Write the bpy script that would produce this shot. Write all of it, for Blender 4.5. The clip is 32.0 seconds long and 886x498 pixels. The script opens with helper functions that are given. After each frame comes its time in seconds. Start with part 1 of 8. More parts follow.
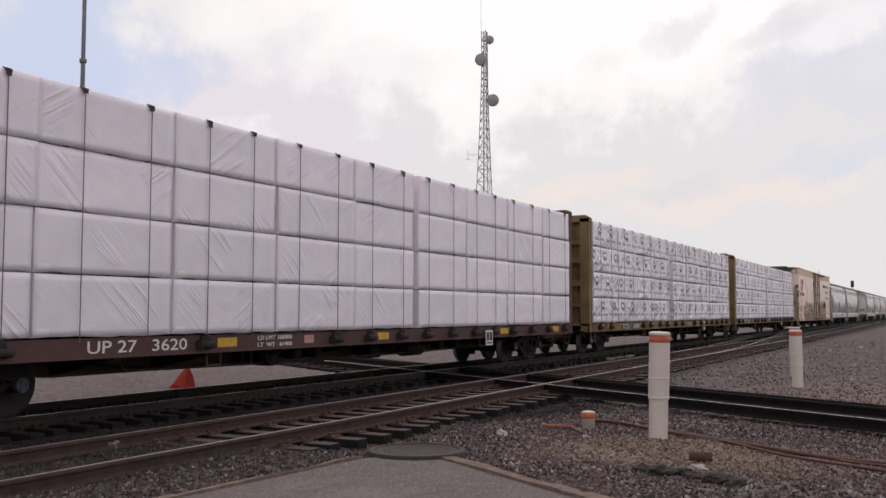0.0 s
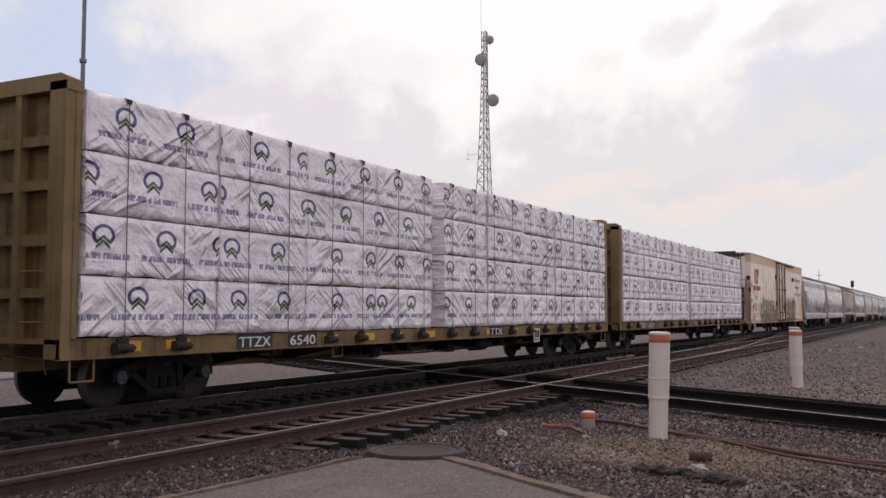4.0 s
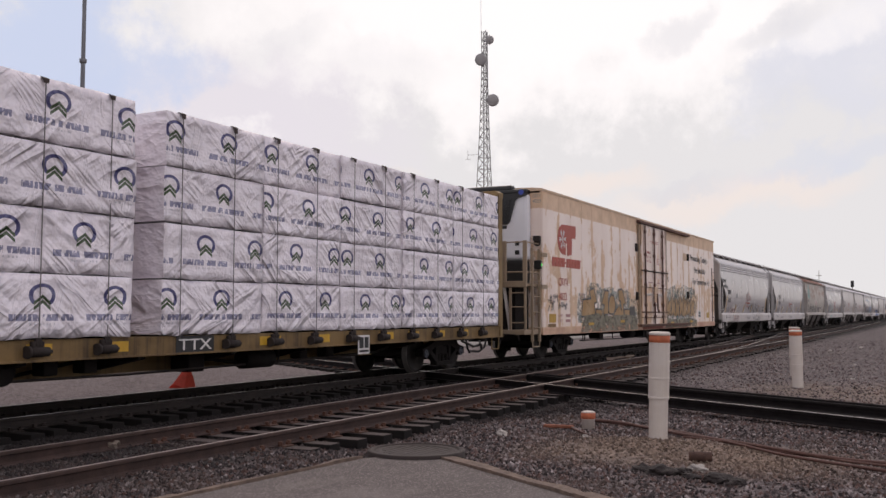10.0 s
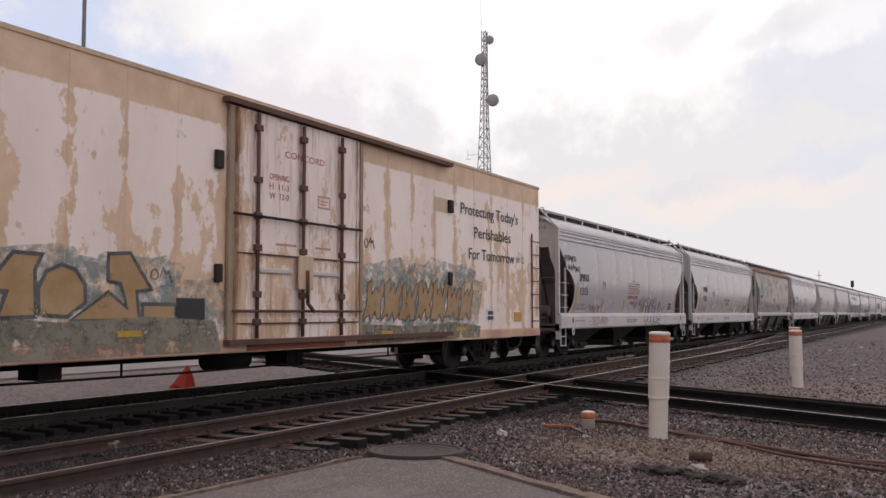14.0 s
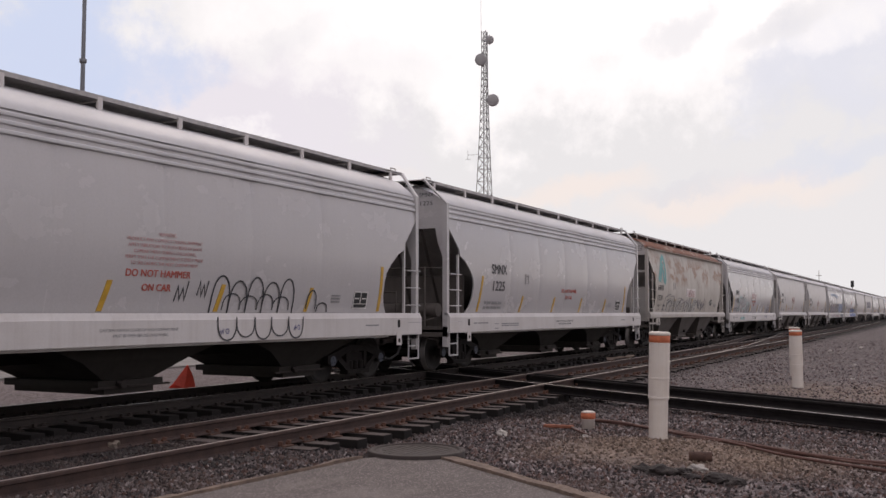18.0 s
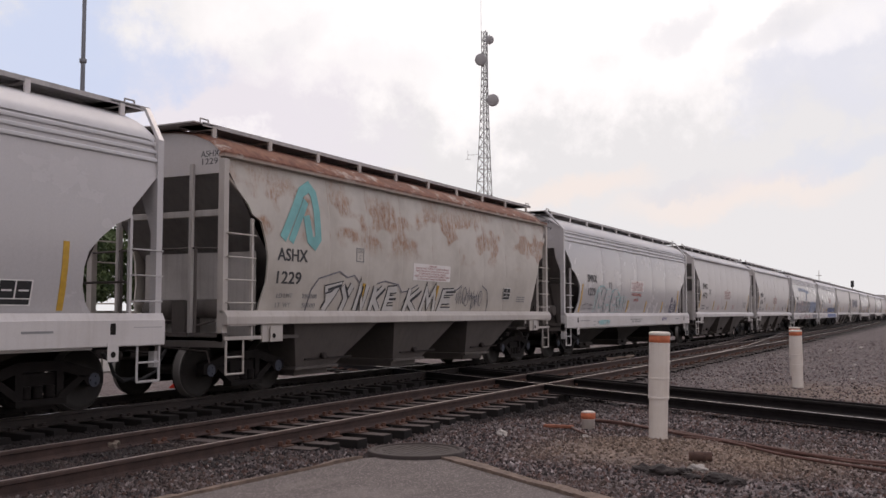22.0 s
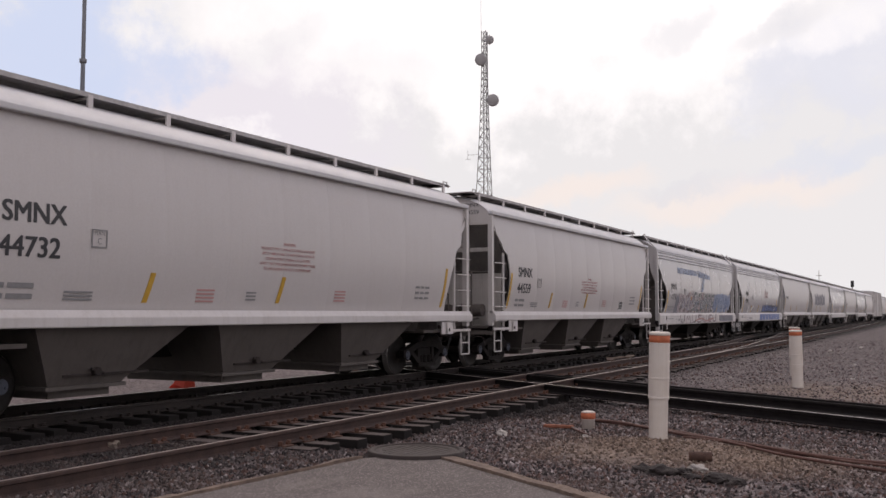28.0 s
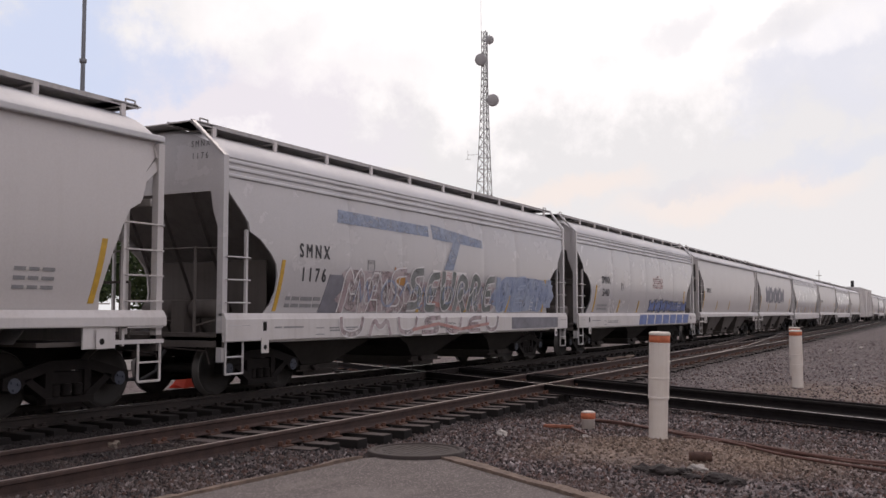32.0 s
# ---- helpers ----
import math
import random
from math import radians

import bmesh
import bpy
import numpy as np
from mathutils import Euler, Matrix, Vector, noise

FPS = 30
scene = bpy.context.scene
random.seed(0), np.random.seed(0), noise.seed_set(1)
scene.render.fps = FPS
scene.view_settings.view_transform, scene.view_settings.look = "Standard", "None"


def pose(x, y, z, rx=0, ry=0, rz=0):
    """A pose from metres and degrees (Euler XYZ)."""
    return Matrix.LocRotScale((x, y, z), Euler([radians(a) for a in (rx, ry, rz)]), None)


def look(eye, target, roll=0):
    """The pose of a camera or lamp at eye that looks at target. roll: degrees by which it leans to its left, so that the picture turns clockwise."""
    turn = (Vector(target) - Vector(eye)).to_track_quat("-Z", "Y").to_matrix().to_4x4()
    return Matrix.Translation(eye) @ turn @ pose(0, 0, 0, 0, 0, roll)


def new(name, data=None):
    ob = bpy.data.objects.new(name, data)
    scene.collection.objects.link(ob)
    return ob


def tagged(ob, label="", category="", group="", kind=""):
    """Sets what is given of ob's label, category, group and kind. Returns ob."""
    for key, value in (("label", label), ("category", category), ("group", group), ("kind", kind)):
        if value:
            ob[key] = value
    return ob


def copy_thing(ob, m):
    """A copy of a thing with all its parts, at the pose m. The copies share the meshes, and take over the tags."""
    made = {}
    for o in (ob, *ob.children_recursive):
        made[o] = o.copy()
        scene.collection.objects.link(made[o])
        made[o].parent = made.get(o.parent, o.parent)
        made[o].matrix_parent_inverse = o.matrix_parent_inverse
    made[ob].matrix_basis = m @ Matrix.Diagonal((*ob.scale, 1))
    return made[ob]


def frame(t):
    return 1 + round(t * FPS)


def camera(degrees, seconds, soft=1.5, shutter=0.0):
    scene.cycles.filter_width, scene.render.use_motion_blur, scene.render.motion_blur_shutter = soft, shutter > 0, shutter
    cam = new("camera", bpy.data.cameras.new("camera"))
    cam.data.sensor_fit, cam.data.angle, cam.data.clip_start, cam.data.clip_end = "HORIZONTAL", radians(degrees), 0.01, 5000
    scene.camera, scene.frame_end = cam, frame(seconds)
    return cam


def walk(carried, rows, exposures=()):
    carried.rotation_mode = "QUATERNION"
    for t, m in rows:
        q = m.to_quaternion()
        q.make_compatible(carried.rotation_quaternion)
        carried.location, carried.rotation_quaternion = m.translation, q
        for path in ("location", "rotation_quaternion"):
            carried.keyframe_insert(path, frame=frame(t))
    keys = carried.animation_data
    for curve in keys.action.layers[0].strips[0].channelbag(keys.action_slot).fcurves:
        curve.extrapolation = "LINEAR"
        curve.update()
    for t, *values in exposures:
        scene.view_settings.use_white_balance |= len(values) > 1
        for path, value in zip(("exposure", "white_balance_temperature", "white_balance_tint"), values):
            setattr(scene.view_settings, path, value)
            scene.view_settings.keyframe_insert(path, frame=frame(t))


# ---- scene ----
cam = camera(49.5, 32.0, soft=1.5)
EYE = Vector((0.0, 0.0, 1.43))
PAN, TILT = radians(27.555), radians(3.803)
AHEAD = Vector((math.cos(PAN) * math.cos(TILT), math.sin(PAN) * math.cos(TILT), math.sin(TILT)))
walk(cam, [(0, look(EYE, EYE + AHEAD)), (32, look(EYE, EYE + AHEAD))],
     exposures=[(0, -0.09, 7300, 20), (6, -0.09, 7300, 20), (9.5, -0.09, 7300, 20), (11, -0.05, 7300, 20), (12.5, -0.03, 7300, 20), (14, 0.0, 7300, 20), (17, -0.03, 7300, 20), (24, -0.02, 7300, 20), (32, 0.0, 7300, 20)])

# world: x along the train's track, y away from the camera, z up, 0 at the top of the rails
TRACK_Y, GROUND = 12.1, -0.22


def travel(t):
    """How far the train has rolled at t seconds; it gathers speed slowly."""
    return 5.3045 * t + 0.033013 * t * t - 0.00019038 * t ** 3


# ---- light: a bright sky of broken cloud, the sun hidden behind it ----
def build_sky():
    world = bpy.data.worlds.new("sky")
    scene.world = world
    world.use_nodes = True
    nt = world.node_tree
    N, K = nt.nodes, nt.links
    N.clear()
    out, bg = N.new("ShaderNodeOutputWorld"), N.new("ShaderNodeBackground")
    tc = N.new("ShaderNodeTexCoord")
    sky = N.new("ShaderNodeTexSky")
    sky.sky_type, sky.sun_disc = "NISHITA", False
    sky.sun_elevation, sky.sun_rotation = radians(42), radians(SUN_TURN)
    clear = N.new("ShaderNodeMixRGB")
    clear.blend_type = "MULTIPLY"
    clear.inputs[0].default_value = 1.0
    clear.inputs[2].default_value = (0.10, 0.105, 0.115, 1)
    K.new(sky.outputs[0], clear.inputs[1])
    haze = N.new("ShaderNodeMixRGB")
    haze.inputs[0].default_value = 0.62
    haze.inputs[2].default_value = (0.55, 0.69, 0.94, 1)
    K.new(clear.outputs[0], haze.inputs[1])

    def cloud(scale, stretch, detail, lo, hi, seed):
        mp = N.new("ShaderNodeMapping")
        mp.inputs["Scale"].default_value = (1, 1, stretch)
        mp.inputs["Location"].default_value = (seed, seed * 0.7, 0)
        nz = N.new("ShaderNodeTexNoise")
        nz.inputs["Scale"].default_value, nz.inputs["Detail"].default_value = scale, detail
        nz.inputs["Roughness"].default_value = 0.55
        rp = N.new("ShaderNodeMapRange")
        rp.inputs[1].default_value, rp.inputs[2].default_value = lo, hi
        K.new(tc.outputs["Generated"], mp.inputs[0])
        K.new(mp.outputs[0], nz.inputs[0])
        K.new(nz.outputs[0], rp.inputs[0])
        return rp.outputs[0]

    # grey-blue undersides against white tops, a few gaps of blue
    body = N.new("ShaderNodeMixRGB")
    body.inputs[1].default_value = (1.20, 1.165, 1.12, 1)
    body.inputs[2].default_value = (0.825, 0.835, 0.88, 1)
    K.new(cloud(4.2, 1.7, 7, 0.40, 0.62, 3.4), body.inputs[0])
    cover = N.new("ShaderNodeMixRGB")
    K.new(cloud(3.6, 1.4, 7, 0.38, 0.62, 9.0), cover.inputs[0])
    K.new(haze.outputs[0], cover.inputs[1])
    K.new(body.outputs[0], cover.inputs[2])
    # slightly brighter away from the hidden sun, added to light the train's near side
    a, e = radians(90 - SUN_TURN), radians(42)
    sun_way = Vector((math.cos(a) * math.cos(e), math.sin(a) * math.cos(e), math.sin(e)))
    dot = N.new("ShaderNodeVectorMath")
    dot.operation = "DOT_PRODUCT"
    dot.inputs[1].default_value = sun_way
    K.new(tc.outputs["Generated"], dot.inputs[0])
    glow = N.new("ShaderNodeMapRange")
    for i, v in enumerate((-0.4, 1.0, GLOW[0], GLOW[1])):
        glow.inputs[i + 1].default_value = v
    K.new(dot.outputs["Value"], glow.inputs[0])
    lit = N.new("ShaderNodeVectorMath")
    lit.operation = "SCALE"
    K.new(cover.outputs[0], lit.inputs[0])
    K.new(glow.outputs[0], lit.inputs["Scale"])
    # warm and pale near the horizon
    sep = N.new("ShaderNodeSeparateXYZ")
    K.new(tc.outputs["Generated"], sep.inputs[0])
    low = N.new("ShaderNodeMapRange")
    low.inputs[1].default_value, low.inputs[2].default_value = 0.0, 0.24
    low.inputs[3].default_value, low.inputs[4].default_value = 1.0, 0.0
    K.new(sep.outputs[2], low.inputs[0])
    mid = N.new("ShaderNodeMapRange")
    mid.interpolation_type = "SMOOTHSTEP"
    mid.inputs[1].default_value, mid.inputs[2].default_value = 0.17, 0.05
    K.new(sep.outputs[2], mid.inputs[0])
    band = cloud(6.0, 5.0, 4, 0.52, 0.66, 1.3)
    both = N.new("ShaderNodeMath")
    both.operation = "MULTIPLY"
    K.new(mid.outputs[0], both.inputs[0])
    K.new(band, both.inputs[1])
    warm = N.new("ShaderNodeMixRGB")
    warm.inputs[2].default_value = (0.97, 0.89, 0.80, 1)
    K.new(both.outputs[0], warm.inputs[0])
    pale = N.new("ShaderNodeMixRGB")
    pale.inputs[2].default_value = (0.78, 0.82, 0.845, 1)
    lowp = N.new("ShaderNodeMath")
    lowp.operation = "MULTIPLY"
    lowp.inputs[1].default_value = 0.9
    K.new(low.outputs[0], lowp.inputs[0])
    K.new(lowp.outputs[0], pale.inputs[0])
    K.new(lit.outputs[0], pale.inputs[1])
    K.new(pale.outputs[0], warm.inputs[1])
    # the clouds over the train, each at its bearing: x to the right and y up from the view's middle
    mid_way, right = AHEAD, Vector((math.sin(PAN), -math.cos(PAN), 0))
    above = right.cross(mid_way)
    wave = N.new("ShaderNodeTexNoise")
    wave.inputs["Scale"].default_value, wave.inputs["Detail"].default_value, wave.inputs["Roughness"].default_value = 9.0, 9, 0.62
    K.new(tc.outputs["Generated"], wave.inputs[0])
    shift = N.new("ShaderNodeVectorMath")
    shift.operation = "MULTIPLY_ADD"
    shift.inputs[1].default_value, shift.inputs[2].default_value = (0.30, 0.30, 0.30), (-0.15, -0.15, -0.15)
    K.new(wave.outputs["Color"], shift.inputs[0])
    bent_way = N.new("ShaderNodeVectorMath")
    K.new(tc.outputs["Generated"], bent_way.inputs[0])
    K.new(shift.outputs[0], bent_way.inputs[1])

    slight = N.new("ShaderNodeVectorMath")
    slight.operation = "MULTIPLY_ADD"
    slight.inputs[1].default_value, slight.inputs[2].default_value = (0.11, 0.11, 0.11), (-0.055, -0.055, -0.055)
    K.new(wave.outputs["Color"], slight.inputs[0])
    bent_less = N.new("ShaderNodeVectorMath")
    K.new(tc.outputs["Generated"], bent_less.inputs[0])
    K.new(slight.outputs[0], bent_less.inputs[1])

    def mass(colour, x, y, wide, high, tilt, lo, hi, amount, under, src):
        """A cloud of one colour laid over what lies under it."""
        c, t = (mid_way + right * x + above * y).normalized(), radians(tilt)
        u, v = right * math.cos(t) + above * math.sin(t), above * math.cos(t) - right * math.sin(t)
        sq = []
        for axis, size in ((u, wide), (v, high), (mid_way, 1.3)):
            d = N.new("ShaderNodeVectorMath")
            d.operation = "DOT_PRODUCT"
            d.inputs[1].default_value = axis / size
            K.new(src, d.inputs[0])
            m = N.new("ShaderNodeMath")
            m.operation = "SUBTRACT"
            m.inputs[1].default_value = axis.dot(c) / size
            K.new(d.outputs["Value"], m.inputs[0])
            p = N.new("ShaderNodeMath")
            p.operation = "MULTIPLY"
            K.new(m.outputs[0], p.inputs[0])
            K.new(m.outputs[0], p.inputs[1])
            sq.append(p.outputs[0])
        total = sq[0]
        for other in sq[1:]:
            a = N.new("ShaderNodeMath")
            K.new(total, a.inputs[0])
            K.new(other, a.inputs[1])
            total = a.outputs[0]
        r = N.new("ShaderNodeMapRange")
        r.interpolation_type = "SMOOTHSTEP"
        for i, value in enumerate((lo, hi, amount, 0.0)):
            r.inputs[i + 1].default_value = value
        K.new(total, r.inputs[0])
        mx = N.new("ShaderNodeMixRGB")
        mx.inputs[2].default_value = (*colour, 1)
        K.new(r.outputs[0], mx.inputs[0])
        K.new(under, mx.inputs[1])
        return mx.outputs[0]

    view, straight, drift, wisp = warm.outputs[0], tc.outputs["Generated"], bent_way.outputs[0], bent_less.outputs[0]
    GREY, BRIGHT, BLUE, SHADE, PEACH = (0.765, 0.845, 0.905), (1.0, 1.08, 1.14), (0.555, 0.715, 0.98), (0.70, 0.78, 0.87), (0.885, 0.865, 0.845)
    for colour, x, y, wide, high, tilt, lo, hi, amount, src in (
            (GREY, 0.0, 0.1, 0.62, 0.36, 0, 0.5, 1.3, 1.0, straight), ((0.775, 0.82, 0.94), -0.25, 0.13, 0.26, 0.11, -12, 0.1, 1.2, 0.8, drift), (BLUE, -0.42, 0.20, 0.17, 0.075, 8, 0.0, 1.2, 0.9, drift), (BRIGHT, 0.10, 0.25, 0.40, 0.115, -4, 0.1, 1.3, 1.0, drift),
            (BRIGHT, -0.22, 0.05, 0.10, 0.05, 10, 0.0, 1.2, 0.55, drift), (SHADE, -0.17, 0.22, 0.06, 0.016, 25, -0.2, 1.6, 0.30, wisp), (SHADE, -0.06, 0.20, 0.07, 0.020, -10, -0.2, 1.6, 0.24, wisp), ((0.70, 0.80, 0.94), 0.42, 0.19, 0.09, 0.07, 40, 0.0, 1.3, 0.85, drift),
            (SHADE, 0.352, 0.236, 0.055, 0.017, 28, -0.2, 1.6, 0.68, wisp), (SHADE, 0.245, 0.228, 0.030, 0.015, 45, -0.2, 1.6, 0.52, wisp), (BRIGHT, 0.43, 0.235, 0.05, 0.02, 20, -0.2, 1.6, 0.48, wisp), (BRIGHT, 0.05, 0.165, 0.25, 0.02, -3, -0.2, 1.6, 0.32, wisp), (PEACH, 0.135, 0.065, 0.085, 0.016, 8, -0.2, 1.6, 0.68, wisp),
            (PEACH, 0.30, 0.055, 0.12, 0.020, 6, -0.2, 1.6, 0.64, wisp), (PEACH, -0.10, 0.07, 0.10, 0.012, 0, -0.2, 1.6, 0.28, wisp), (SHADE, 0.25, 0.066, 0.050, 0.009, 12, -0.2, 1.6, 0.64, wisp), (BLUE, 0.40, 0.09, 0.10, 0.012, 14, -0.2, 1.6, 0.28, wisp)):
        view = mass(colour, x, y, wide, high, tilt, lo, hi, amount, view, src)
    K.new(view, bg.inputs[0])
    bg.inputs[1].default_value = SKY
    K.new(bg.outputs[0], out.inputs[0])
    sun = new("sun", bpy.data.lights.new("sun", "SUN"))
    sun.data.energy, sun.data.angle, sun.data.color = SUN, radians(24), (1.0, 0.95, 0.88)
    a, e = radians(90 - SUN_TURN), radians(42)
    d = Vector((math.cos(a) * math.cos(e), math.sin(a) * math.cos(e), math.sin(e)))
    sun.matrix_world = look(d * 60, (0, 0, 0))


SKY, SUN, SUN_TURN, GLOW = 1.0, 0.6, 68, (1.06, 1.02)
build_sky()


# ---- materials ----
def nodes(name):
    m = bpy.data.materials.new(name)
    m.use_nodes = True
    nt = m.node_tree
    return m, nt, nt.nodes, nt.links, nt.nodes["Principled BSDF"]


class Kit:
    """Small steps for a node material in the thing's own space."""

    def __init__(self, name):
        self.m, self.nt, self.N, self.K, self.b = nodes(name)
        self.tc = self.N.new("ShaderNodeTexCoord")

    def noise(self, scale, stretch=(1, 1, 1), detail=4, rough=0.55, lo=0.35, hi=0.65, shift=0.0):
        mp = self.N.new("ShaderNodeMapping")
        mp.inputs["Scale"].default_value = stretch
        mp.inputs["Location"].default_value = (shift, shift, shift)
        n = self.N.new("ShaderNodeTexNoise")
        n.inputs["Scale"].default_value, n.inputs["Detail"].default_value = scale, detail
        n.inputs["Roughness"].default_value = rough
        self.K.new(self.tc.outputs["Object"], mp.inputs[0])
        self.K.new(mp.outputs[0], n.inputs[0])
        return self.ramp(n.outputs[0], lo, hi)

    def voronoi(self, scale, feature="F1", out=0):
        n = self.N.new("ShaderNodeTexVoronoi")
        n.feature = feature
        n.inputs["Scale"].default_value = scale
        self.K.new(self.tc.outputs["Object"], n.inputs[0])
        return n.outputs[out]

    def ramp(self, src, lo, hi, a=0.0, b=1.0):
        r = self.N.new("ShaderNodeMapRange")
        for i, v in enumerate((lo, hi, a, b)):
            r.inputs[i + 1].default_value = v
        self.K.new(src, r.inputs[0])
        return r.outputs[0]

    def math(self, op, a, b=0.5):
        n = self.N.new("ShaderNodeMath")
        n.operation = op
        for i, v in enumerate((a, b)):
            if isinstance(v, (int, float)):
                n.inputs[i].default_value = v
            else:
                self.K.new(v, n.inputs[i])
        return n.outputs[0]

    def axis(self, i):
        s = self.N.new("ShaderNodeSeparateXYZ")
        self.K.new(self.tc.outputs["Object"], s.inputs[0])
        return s.outputs[i]

    def mix(self, f, a, b, mode="MIX"):
        n = self.N.new("ShaderNodeMixRGB")
        n.blend_type = mode
        for i, v in enumerate((f, a, b)):
            if isinstance(v, (int, float)):
                n.inputs[i].default_value = v
            elif isinstance(v, tuple):
                n.inputs[i].default_value = (*v, 1)
            else:
                self.K.new(v, n.inputs[i])
        return n.outputs[0]

    def tone(self, amount):
        """A grey that differs from object to object."""
        o = self.N.new("ShaderNodeObjectInfo")
        r = self.ramp(o.outputs["Random"], 0, 1, 1 - amount, 1 + amount)
        return r

    def bump(self, src, strength, dist=0.01):
        b = self.N.new("ShaderNodeBump")
        b.inputs["Strength"].default_value, b.inputs["Distance"].default_value = strength, dist
        self.K.new(src, b.inputs["Height"])
        self.K.new(b.outputs[0], self.b.inputs["Normal"])

    def done(self, colour, rough=0.6, metal=0.0, spec=0.5):
        if isinstance(colour, tuple):
            self.b.inputs["Base Color"].default_value = (*colour, 1)
        else:
            self.K.new(colour, self.b.inputs["Base Color"])
        if isinstance(rough, (int, float)):
            self.b.inputs["Roughness"].default_value = rough
        else:
            self.K.new(rough, self.b.inputs["Roughness"])
        self.b.inputs["Metallic"].default_value = metal
        self.b.inputs["Specular IOR Level"].default_value = spec
        return self.m


def paint(name, base, dirt, amount=0.5, rough=0.5, metal=0.0, streak=0.5, grain=40.0, bump=0.15, spec=0.5):
    """Weathered paint: broad stains, runs down the wall, fine grain."""
    k = Kit(name)
    stains = k.noise(0.9, (1, 1, 1.4), 6, 0.6, 0.42, 0.75)
    runs = k.noise(3.0, (3.2, 3.2, 0.16), 4, 0.6, 0.48, 0.78, 5.0)
    f = k.math("MULTIPLY", k.math("ADD", k.math("MULTIPLY", stains, 1 - streak), k.math("MULTIPLY", runs, streak)), amount)
    c = k.mix(f, base, dirt)
    g = k.noise(grain, (1, 1, 1), 3, 0.6, 0.3, 0.7)
    c = k.mix(0.035, c, g, "OVERLAY")
    k.bump(k.noise(2.2, (1, 1, 1), 5, 0.6, 0.3, 0.7, 2.0), bump, 0.012)
    return k.done(c, k.ramp(stains, 0, 1, rough, min(1, rough + 0.3 * amount)), metal, spec)


def plain(name, base, rough=0.6, metal=0.0, var=0.25, scale=6.0, bump=0.2, spec=0.5):
    k = Kit(name)
    n = k.noise(scale, (1, 1, 1), 5, 0.6, 0.25, 0.75)
    c = k.mix(n, tuple(v * (1 - var) for v in base), tuple(min(1, v * (1 + var)) for v in base))
    k.bump(k.noise(scale * 7, (1, 1, 1), 3, 0.6, 0.3, 0.7), bump, 0.004)
    return k.done(c, rough, metal, spec)

# ---- mesh steps ----
def box(bm, x0, x1, y0, y1, z0, z1):
    v = [bm.verts.new(p) for p in ((x0, y0, z0), (x1, y0, z0), (x1, y1, z0), (x0, y1, z0),
                                   (x0, y0, z1), (x1, y0, z1), (x1, y1, z1), (x0, y1, z1))]
    for f in ((3, 2, 1, 0), (4, 5, 6, 7), (0, 1, 5, 4), (1, 2, 6, 5), (2, 3, 7, 6), (3, 0, 4, 7)):
        bm.faces.new([v[i] for i in f])
    return bm


def soft_box(bm, x0, x1, y0, y1, z0, z1, r=0.02):
    t = bmesh.new()
    box(t, x0, x1, y0, y1, z0, z1)
    bmesh.ops.bevel(t, geom=t.edges[:], offset=r, segments=2, affect="EDGES", profile=0.5)
    merge(bm, t)
    return bm


def merge(bm, other):
    seen = {v: bm.verts.new(v.co) for v in other.verts}
    for f in other.faces:
        bm.faces.new([seen[v] for v in f.verts])
    other.free()


def tube(bm, p0, p1, r, n=6, r1=None):
    p0, p1 = Vector(p0), Vector(p1)
    d = (p1 - p0).normalized()
    a = d.orthogonal().normalized()
    b = d.cross(a)
    r1 = r if r1 is None else r1
    ring = [[bm.verts.new(p + (a * math.cos(6.28319 * i / n) + b * math.sin(6.28319 * i / n)) * q) for i in range(n)]
            for p, q in ((p0, r), (p1, r1))]
    for i in range(n):
        j = (i + 1) % n
        f = bm.faces.new((ring[0][i], ring[0][j], ring[1][j], ring[1][i]))
        f.smooth = n > 6
    bm.faces.new(ring[0][::-1])
    bm.faces.new(ring[1])
    return bm


def pipe(bm, pts, r, n=6):
    for a, b in zip(pts, pts[1:]):
        tube(bm, a, b, r, n)
    return bm


def slab(bm, outline, y0, y1):
    """A plate upright along x: outline in (x, z), from y0 to y1."""
    a = [bm.verts.new((x, y0, z)) for x, z in outline]
    b = [bm.verts.new((x, y1, z)) for x, z in outline]
    n = len(a)
    bm.faces.new(a)
    bm.faces.new(b[::-1])
    for i in range(n):
        j = (i + 1) % n
        bm.faces.new((a[j], a[i], b[i], b[j]))
    return bm


def loft(bm, rings, close=False, smooth=True, caps=True):
    """Skin over rings of equally many points."""
    vs = [[bm.verts.new(p) for p in ring] for ring in rings]
    n = len(vs[0])
    for r0, r1 in zip(vs, vs[1:]):
        for i in range(n if close else n - 1):
            j = (i + 1) % n
            f = bm.faces.new((r0[i], r0[j], r1[j], r1[i]))
            f.smooth = smooth
    if caps and close:
        bm.faces.new(vs[0][::-1])
        bm.faces.new(vs[-1])
    return bm


def lathe(bm, profile, centre, n=24, smooth=True):
    """A turned shape about the y axis: profile of (radius, y)."""
    c = Vector(centre)
    rings = [[c + Vector((r * math.cos(6.28319 * i / n), y, r * math.sin(6.28319 * i / n))) for i in range(n)] for r, y in profile]
    return loft(bm, rings, True, smooth)


def turned(bm, profile, centre, n=20, smooth=True):
    """A turned shape about the z axis: profile of (radius, z)."""
    c = Vector(centre)
    rings = [[c + Vector((r * math.cos(6.28319 * i / n), r * math.sin(6.28319 * i / n), z)) for i in range(n)] for r, z in profile]
    return loft(bm, rings, True, smooth)


def mesh_of(bm, name, material):
    me = bpy.data.meshes.new(name)
    bmesh.ops.recalc_face_normals(bm, faces=bm.faces[:])
    bm.to_mesh(me)
    bm.free()
    me.materials.append(material)
    return me


